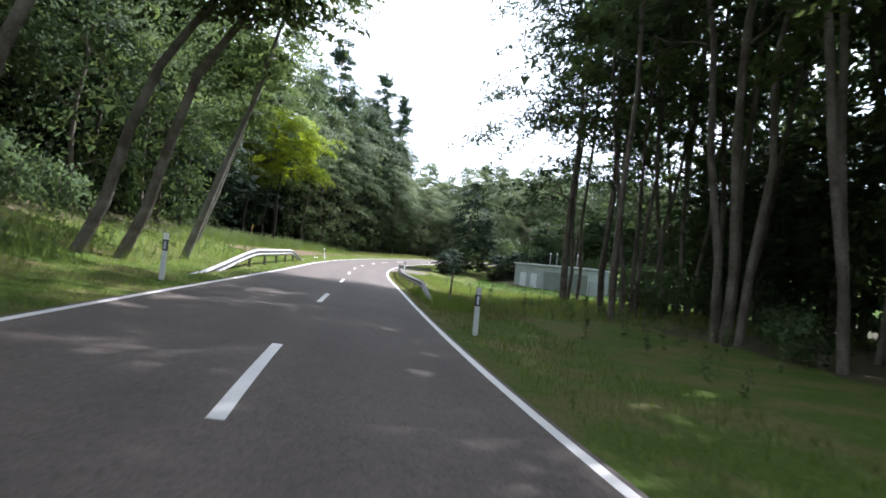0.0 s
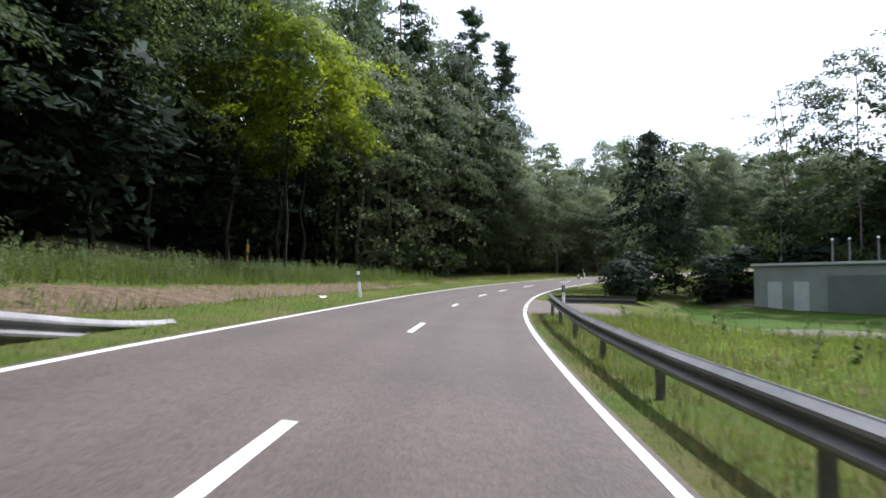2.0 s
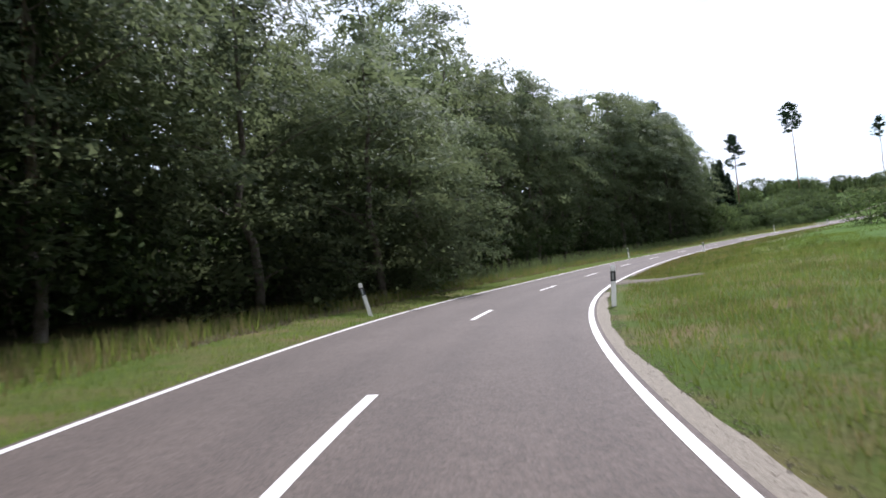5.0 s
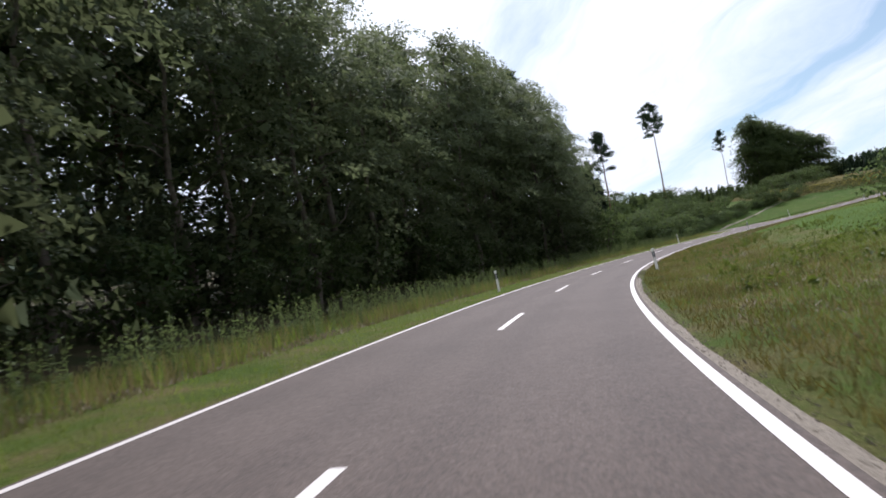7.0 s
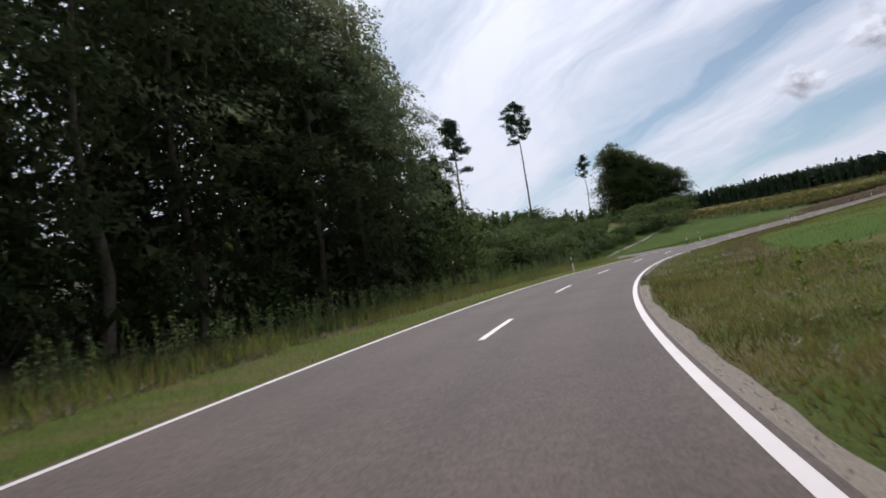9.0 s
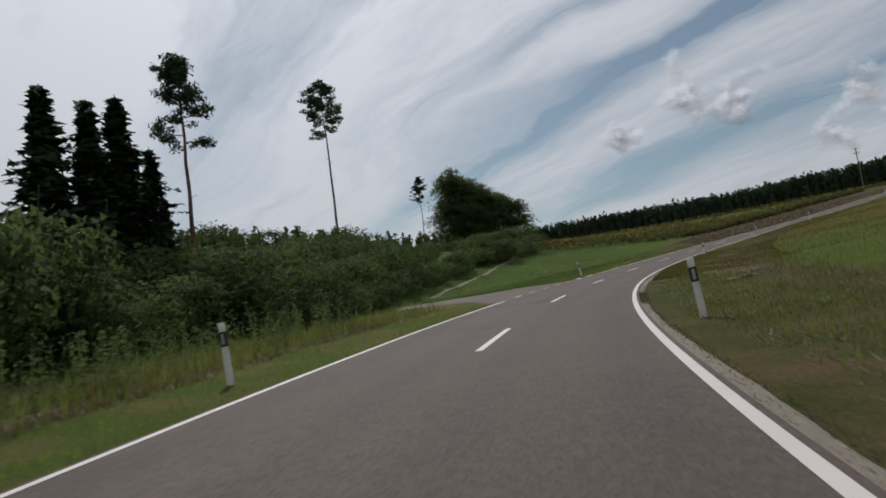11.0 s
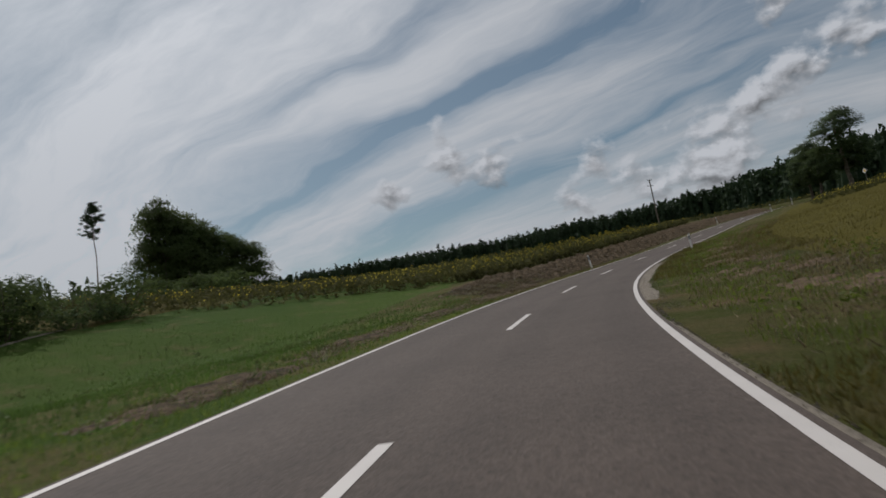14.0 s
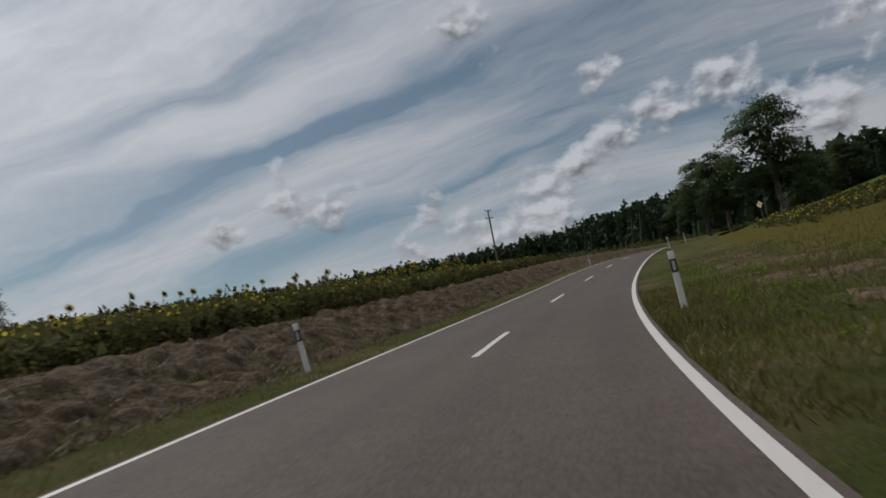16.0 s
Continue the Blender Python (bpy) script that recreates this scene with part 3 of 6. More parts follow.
def build_ground():
    xs, ys = spaced(-70, 330, 2.0, 4000), spaced(-50, 340, 2.0, 4000)
    X, Y = np.meshgrid(xs, ys)
    x, y = X.ravel(), Y.ravel()
    s, d = station(x, y)
    z = ground_height(x, y) - 0.3 * (1 - ramp(np.abs(d), 8.0, 10.5))
    nx, ny = len(xs), len(ys)
    i, j = np.meshgrid(np.arange(ny - 1), np.arange(nx - 1), indexing="ij")
    f = np.stack([i * nx + j, i * nx + j + 1, (i + 1) * nx + j + 1, (i + 1) * nx + j], -1).reshape(-1, 4)
    fc = f[:, 0]
    wavy = 3.0 * np.sin(x * 0.31 + np.sin(y * 0.23)) + 2.0 * np.sin(y * 0.47)
    wood = (d < -9) & (s < 236) | ((d > 9) & (s < 47 + 0.5 * wavy) & (s > -60) & (d < 42 + wavy)) | ((d > 12) & (s > 95) & (s < 112) & (d < 46 + wavy))
    idx = np.where(wood[fc] & (np.abs(d[fc]) < 200), 1, 0)
    idx = np.where((d[fc] < -25) & (s[fc] > 304) & (np.abs(d[fc]) < 260), 2, idx)
    idx = np.where((d[fc] > 8) & (d[fc] < 130) & (s[fc] > 150) & (s[fc] < 374), 3, idx)
    me = mesh_of("ground", np.c_[x, y, z], f, [TURF, FOREST_FLOOR, OLIVE, CROP], idx, smooth=True)
    tagged(new("ground", me), "rolling green meadow ground with leaf-littered forest floor", "ground", kind="structure")


def strip(name, s0, s1, cuts, mat, height, label, category, parent=None, step=1.0):
    """A band along the road between the given cuts, with height(s, d) over the road's plane."""
    ss = np.arange(s0, s1 + 0.01, step)
    S, D = np.meshgrid(ss, cuts, indexing="ij")
    p = along(S, D)
    p[..., 2] = height(S, D, p)
    n, k = S.shape
    i, j = np.meshgrid(np.arange(n - 1), np.arange(k - 1), indexing="ij")
    f = np.stack([i * k + j, i * k + j + 1, (i + 1) * k + j + 1, (i + 1) * k + j], -1).reshape(-1, 4)
    me = mesh_of(name, p.reshape(-1, 3), f, mat, smooth=True, uv=np.c_[D.ravel(), S.ravel()])
    ob = new(name, me)
    if parent:
        ob.parent = parent
    return tagged(ob, label, category, kind="" if parent else "structure")


def soft_side(S, D, p):
    """Verge level: the road's plane at the asphalt, the ground's height further out."""
    g = ground_height(p[..., 0], p[..., 1]).reshape(S.shape)
    t = ramp(np.abs(D), 3.2, 5.5)
    low = p[..., 2] - 0.025
    out = low * (1 - t) + g * t
    return out - 0.06 * ramp(np.abs(D), 10.5, 12.0)


build_ground()
road = strip("road", -BACK, ROAD_END, np.array([-HALF - 0.12, -1.3, 0, 1.3, HALF + 0.11]), ASPHALT, lambda S, D, p: p[..., 2] + 0.0, "worn grey asphalt country road with white markings", "road")
left_cuts = np.r_[-12, -10.5, -9, -8, -7.3, -6.6, -6, -5.4, -4.8, -4.2, -3.6, -3.1, -2.75, -HALF - 0.10]
strip("verge_left", -BACK, 304, left_cuts, VERGE, soft_side, "mown grass verge beside the road", "verge")
strip("verge_field", 304, ROAD_END, left_cuts, VERGE_DRY, soft_side, "dull olive grass verge below the sunflower field", "verge")
strip("verge_right", -BACK, 206, np.r_[HALF + 0.085, 2.75, 3.1, 3.6, 4.2, 4.8, 5.4, 6, 6.6, 7.3, 8, 9, 10.5, 12], VERGE, soft_side, "dry mown grass verge beside the road", "verge")
strip("verge_bend", 206, 440, np.r_[HALF + 0.085, 2.75, 3.1, 3.6, 4.2, 4.8, 5.4, 6, 6.6, 7.3], VERGE_DRY, soft_side, "patchy mown grass verge inside the bend", "verge")
strip("meadow_edge", 206, 376, np.r_[7.3, 8, 9, 10.5, 12], CROP, soft_side, "low crop ripening from green to olive beyond the verge", "meadow")


def marking(name, s0, s1, d0, d1, step=1.0):
    """A painted line lying on the asphalt."""
    n = max(2, int(round((s1 - s0) / step)) + 1)
    ss = np.linspace(s0, s1, n)
    S, D = np.meshgrid(ss, [d0, d1], indexing="ij")
    p = along(S, D, 0.004)
    i = np.arange(n - 1)
    f = np.stack([2 * i, 2 * i + 1, 2 * i + 3, 2 * i + 2], -1)
    return array_part(name, p.reshape(-1, 3), f, PAINT, road)


for a, b in ((-BACK, 246.0), (267.3, ROAD_END)):
    marking("edge_line", a, b, -HALF - 0.05, -HALF + 0.05)
for a in np.arange(248.1, 267.5, 2.84):
    marking("edge_dash", a, a + 1.45, -HALF - 0.22, -HALF - 0.02, 0.5)
marking("edge_line", -BACK, 73.2, HALF - 0.07, HALF + 0.045)
marking("edge_line", 83.6, ROAD_END, HALF - 0.065, HALF + 0.045)
for a in np.arange(73.8, 83, 2.0):
    marking("edge_dash", a, a + 1.1, HALF - 0.06, HALF + 0.17, 0.5)
for n in range(-5, 0):
    marking("centre_dash", 12.60 + 12 * n, 16.5 + 12 * n, -0.06, 0.06)
for a, long in ((12.6, 3.9), (24.3, 3.7), (36.5, 3.8), (48.6, 3.9), (60.9, 2.8), (72.5, 1.9), (82.7, 2.7), (90.4, 3.0), (98.6, 3.2), (109.4, 3.3), (121.2, 2.8)):
    marking("centre_dash", a, a + long, -0.06, 0.06)
for n in range(11, 40):
    a = 1.15 + 12 * n
    if a + 4 < ROAD_END:
        marking("centre_dash", a, a + 3.6, -0.06, 0.06)


# ---------------------------------------------------------------- trees
def bent_line(rng, start, end, sag=0.0, wobble=0.1, n=6):
    t = np.linspace(0, 1, n)[:, None]
    p = np.asarray(start) * (1 - t) + np.asarray(end) * t
    L = np.linalg.norm(np.asarray(end) - np.asarray(start))
    p[1:-1] += rng.normal(0, wobble * L / n, (n - 2, 3))
    p[:, 2] += sag * L * (t[:, 0] * (1 - t[:, 0]))
    return p


def boughs(rng, centres, out, per, long, wide, droop):
    """Leaf places along flat, outward, drooping sprays, and the way each leaf faces."""
    n = len(centres)
    out = out * np.array((1, 1, 0.25))
    out /= np.linalg.norm(out, axis=1, keepdims=True) + 1e-9
    side = np.cross(out, (0, 0, 1.0))
    x, y = rng.uniform(-0.6, 1.0, (n, per)), rng.normal(0, 0.42, (n, per))
    size = rng.uniform(0.65, 1.25, (n, 1))
    p = centres[:, None] + out[:, None] * (x * long * size)[..., None] + side[:, None] * (y * wide * size * (1.15 - 0.45 * np.abs(x)))[..., None]
    p[..., 2] += rng.normal(0, 0.13 * wide, (n, per)) - droop * long * np.maximum(x + 0.2, 0) ** 2
    nor = np.broadcast_to(out[:, None] * 0.7 + np.array((0, 0, 0.9)), p.shape)
    return p.reshape(-1, 3), nor.reshape(-1, 3)


def crown_points(rng, clumps, per, radius, flat=0.7):
    """Leaf places in loose clumps, and the way each faces."""
    c = np.repeat(clumps, per, axis=0)
    off = rng.normal(0, 1, (len(c), 3))
    off /= np.linalg.norm(off, axis=1, keepdims=True) + 1e-9
    off *= (radius * rng.uniform(0.15, 1.0, (len(c), 1)) ** 0.6)
    off[:, 2] *= flat
    return c + off, off / (np.linalg.norm(off, axis=1, keepdims=True) + 1e-9) + np.array((0, 0, 0.35))


def broadleaf(name, seed, height, spread, base, n_clump, per, leaf, bark, foliage, label, lean=(0.0, 0.0), stems=1, clump=0.95, hang=0.0, trunk_r=0.16, inside=170, skirt=False, sway=0.09, lobes=0):
    """A broad-leaved tree: tapered trunk or trunks with limbs, and a crown of loose leaf clumps."""
    rng = np.random.default_rng(seed)
    root = holder(name, (0, 0, 0))
    wood, tips = [], []
    for k in range(stems):
        a = 2 * np.pi * k / max(stems, 1) + rng.uniform(0, 1)
        foot = np.array((0.35 * math.cos(a), 0.35 * math.sin(a), -0.5)) if stems > 1 else np.array((0, 0, -0.5))
        top = np.array((lean[0] + (0.14 * height * math.cos(a) if stems > 1 else 0), lean[1] + (0.14 * height * math.sin(a) if stems > 1 else 0), height * rng.uniform(0.86, 0.97)))
        line = bent_line(rng, foot, top, 0, sway, 9)
        r = trunk_r * (0.75 if stems > 1 else 1.0)
        wood.append(tube(line, np.linspace(r * 1.15, 0.03, 9) ** 1.0, 8))
        for q in range(int(9 / stems) + 3):
            t = rng.uniform(max(base / height, 0.12), 0.95)
            start = np.array([np.interp(t, np.linspace(0, 1, 9), line[:, i]) for i in range(3)])
            ang = rng.uniform(0, 2 * np.pi)
            shape = math.sin(math.pi * min(1, max(0.12, (start[2] - base) / (height - base) * 0.8 + 0.18))) ** 0.7
            reach = spread * shape * rng.uniform(0.6, 1.0)
            end = start + np.array((reach * math.cos(ang), reach * math.sin(ang), reach * rng.uniform(0.1, 0.7)))
            wood.append(tube(bent_line(rng, start, end, 0.15, 0.15, 5), np.linspace(r * 0.42 * (1.05 - t), 0.012, 5), 5))
            tips.append(end)
    v, f = joined(wood)
    array_part("trunk", v, f, bark, root, smooth=True)
    # leaf sprays: over the crown's uneven shell, and at the limbs' ends
    tips = np.array(tips)
    ang = rng.uniform(0, 2 * np.pi, n_clump)
    q = rng.uniform(0, 1, n_clump) ** (0.9 if skirt else 0.75)
    shape = (1 - q**2.6) ** 0.65 * np.minimum(1.0, 0.5 + 1.7 * q) if skirt else np.sin(np.pi * (0.16 + 0.80 * q)) ** 0.7
    lobe = 0.80 + 0.16 * np.sin(ang * 3 + rng.uniform(0, 6) + 4 * q) + 0.12 * np.sin(ang * 5 - 9 * q + rng.uniform(0, 6))
    rad = spread * shape * lobe * rng.uniform(0.5, 1.0, n_clump) ** 0.45
    drift = np.stack([np.interp(q, [0, 1], [0.25, 1.0]) * lean[i] for i in range(2)], 1)
    shell = np.stack([rad * np.cos(ang) + drift[:, 0], rad * np.sin(ang) + drift[:, 1], base + q * (height - base) - hang * rad * 0.35], 1)
    shell[:, 2] = np.maximum(shell[:, 2], base * 0.6 + 0.25)
    if lobes:
        # gather the boughs into separate rounded masses with gaps between them
        hub = shell[rng.permutation(n_clump)[:lobes]]
        near_hub = np.argmin(((shell[:, None] - hub[None]) ** 2).sum(-1), axis=1)
        shell = hub[near_hub] + (shell - hub[near_hub]) * 0.62 + rng.normal(0, 0.25, shell.shape)
    cl = np.concatenate([shell, tips])
    mid = np.array((lean[0] * 0.6, lean[1] * 0.6, (height + base) / 2))
    c, nor = boughs(rng, cl, cl - mid * np.array((1, 1, 0)) * 0.9 - np.array((0, 0, 1)) * cl[:, 2:3], per, clump * 1.35, clump, 0.22 + 0.3 * hang)
    near = leaflets(rng, c, nor, leaf)
    bough = np.repeat(cl, per, axis=0)
    out = (c - mid) / (np.linalg.norm(c - mid, axis=1, keepdims=True) + 1e-9)
    round_n = 0.7 * out + 0.55 * (c - bough) / clump + np.array((0, 0, 0.3))
    # shaded large sprays deep in the crown
    w = rng.normal(0, 1, (inside, 3))
    w *= (rng.uniform(0, 1, inside) ** 0.5 / np.linalg.norm(w, axis=1))[:, None]
    deep = mid + w * np.array((spread, spread, (height - base) / 2)) * 0.62
    if skirt:
        zq = rng.uniform(0.03, 0.9, inside)
        deep[:, :2] = w[:, :2] * spread * 0.8 * ((1 - zq**2.6) ** 0.65)[:, None]
        deep[:, 2] = zq * height
    v, f = joined([near, leaflets(rng, deep, w, (1.2 * leaf if leaf < 0.2 else min(0.52, 1.7 * leaf)) if skirt else min(0.5, 2.6 * leaf), 0.9)])
    soften(array_part("crown", v, f, foliage, root), np.vstack([round_n, deep - mid + 0.01]))
    return tagged(root, label, "tree")


def spruce(name, seed, height, width, label, rows=26, foliage=None, bare=0.06):
    """A conifer: straight trunk, drooping whorls of boughs set with needle sprays."""
    rng = np.random.default_rng(seed)
    root = holder(name, (0, 0, 0))
    v, f = tube([(0, 0, -0.5), (0, 0, height * 0.5), (0, 0, height)], [0.2, 0.12, 0.02], 7)
    array_part("trunk", v, f, BARK, root, smooth=True)
    c, nor = [], []
    for k in range(rows):
        t = (k + rng.uniform(0, 0.6)) / rows
        z = height * (bare + (1 - bare) * t)
        reach = width * (1 - t) ** 0.75 * rng.uniform(0.65, 1.2) + 0.15
        for b in range(rng.integers(6, 9)):
            a = rng.uniform(0, 2 * np.pi)
            m = max(6, int(reach * 13))
            q = (np.arange(m) + rng.uniform(0.3, 1, m)) / m
            r = reach * q * rng.uniform(0.5, 1.2)
            c.append(np.stack([r * np.cos(a), r * np.sin(a), z - 0.28 * r + 0.10 * r * q], 1) + rng.normal(0, 0.07, (m, 3)))
            nor.append(np.tile((0.3 * math.cos(a), 0.3 * math.sin(a), 1.0), (m, 1)))
    c, nor = np.concatenate(c), np.concatenate(nor)
    # dense inner boughs round the trunk
    q = rng.uniform(0, 0.97, 800)
    a = rng.uniform(0, 2 * np.pi, 800)
    r = width * (1 - q) ** 0.85 * rng.uniform(0.15, 0.6, 800)
    core = np.stack([r * np.cos(a), r * np.sin(a), height * (bare + (1 - bare) * q) - 0.2 * r], 1)
    core_n = np.stack([np.cos(a), np.sin(a), 0.6 + 0 * a], 1)
    v, f = joined([leaflets(rng, c, nor, 0.5, 0.6), leaflets(rng, core, core_n, 0.8, 0.8)])
    soften(array_part("crown", v, f, foliage or NEEDLE, root), np.vstack([nor * (0.5, 0.5, 0.6) + c * (0.35, 0.35, 0), core_n]))
    return tagged(root, label, "tree")


def tall_pine(name, seed, height, crown_from, spread, label, sparse=1.0, trunk_r=0.2):
    """A lone pine left standing: long bare trunk, ragged crown of needle tufts, a few dead twigs."""
    rng = np.random.default_rng(seed)
    root = holder(name, (0, 0, 0))
    line = bent_line(rng, (0, 0, -0.5), (0.25, 0.1, height * 0.97), 0, 0.03, 10)
    wood = [tube(line, np.linspace(trunk_r, 0.05, 10), 8)]
    tuft = []
    for k in range(int(26 * sparse)):
        t = crown_from + (1 - crown_from) * rng.uniform(0, 1) ** 0.8
        start = np.array([np.interp(t, np.linspace(0, 1, 10), line[:, i]) for i in range(3)])
        q = (t - crown_from) / (1 - crown_from)
        reach = spread * (0.45 + 0.65 * math.sin(math.pi * min(1, q * 0.75 + 0.22))) * rng.uniform(0.5, 1.1) * (1.05 - 0.55 * q)
        a = rng.uniform(0, 2 * np.pi)
        end = start + np.array((reach * math.cos(a), reach * math.sin(a), reach * rng.uniform(0.0, 0.45)))
        arm = bent_line(rng, start, end, -0.1, 0.2, 5)
        wood.append(tube(arm, np.linspace(0.05, 0.012, 5), 5))
        for w in (2, 3, 4):
            for _ in range(2):
                tuft.append(arm[w] + rng.normal(0, 0.28, 3))
    for k in range(5):
        t = rng.uniform(crown_from - 0.25, crown_from)
        start = np.array([np.interp(t, np.linspace(0, 1, 10), line[:, i]) for i in range(3)])
        a = rng.uniform(0, 2 * np.pi)
        wood.append(tube(bent_line(rng, start, start + np.array((math.cos(a), math.sin(a), 0.5)) * rng.uniform(0.4, 1.0), 0, 0.2, 4), np.linspace(0.03, 0.008, 4), 4))
    tuft.append(line[-1])
    v, f = joined(wood)
    array_part("trunk", v, f, PINE_BARK, root, smooth=True)
    c, nor = crown_points(rng, np.array(tuft), 34, 0.62, 0.5)
    v, f = leaflets(rng, c, nor, 0.34, 0.45)
    array_part("crown", v, f, NEEDLE, root)
    return tagged(root, label, "tree")


def bush(name, seed, height, spread, n, per, leaf, foliage, label, core=0.18, deep_n=200):
    rng = np.random.default_rng(seed)
    root = holder(name, (0, 0, 0))
    wood = []
    for k in range(5):
        a = rng.uniform(0, 2 * np.pi)
        wood.append(tube(bent_line(rng, (0.1 * math.cos(a), 0.1 * math.sin(a), -0.2), (spread * 0.7 * math.cos(a), spread * 0.7 * math.sin(a), height * rng.uniform(0.5, 0.95)), 0.1, 0.2, 4), np.linspace(0.03, 0.008, 4), 4))
    v, f = joined(wood)
    array_part("wood", v, f, BARK, root)
    u = rng.normal(0, 1, (n, 3))
    u /= np.linalg.norm(u, axis=1, keepdims=True)
    lobes = rng.normal(0, 1, (5, 3))
    lobes /= np.linalg.norm(lobes, axis=1, keepdims=True)
    bulge = 0.7 + 0.4 * np.max(np.clip(u @ lobes.T, 0, 1) ** 3, axis=1)
    cl = np.array((0, 0, height * 0.48)) + u * (bulge * rng.uniform(0.4, 1, n) ** 0.5)[:, None] * np.array((spread, spread, height * 0.52))
    cl[:, 2] = np.maximum(cl[:, 2], 0.12)
    c, nor = crown_points(rng, cl, per, 0.42 * spread ** 0.4)
    w = rng.normal(0, 1, (deep_n, 3))
    w /= np.linalg.norm(w, axis=1, keepdims=True) * 1.7
    deep = np.array((0, 0, height * 0.42)) + w * np.array((spread, spread, height * 0.5))
    v, f = joined([leaflets(rng, c, nor, leaf), leaflets(rng, deep, w, core, 0.9)])
    mid = np.array((0, 0, height * 0.35))
    round_n = 0.8 * (c - mid) / spread + 0.5 * nor
    soften(array_part("foliage", v, f, foliage, root), np.vstack([round_n, deep - mid + 0.01]))
    return tagged(root, label, "shrub")


EDGE = "tall leafy tree at the forest edge with branches to the ground"
INNER = "slender forest tree with a high dense green crown"
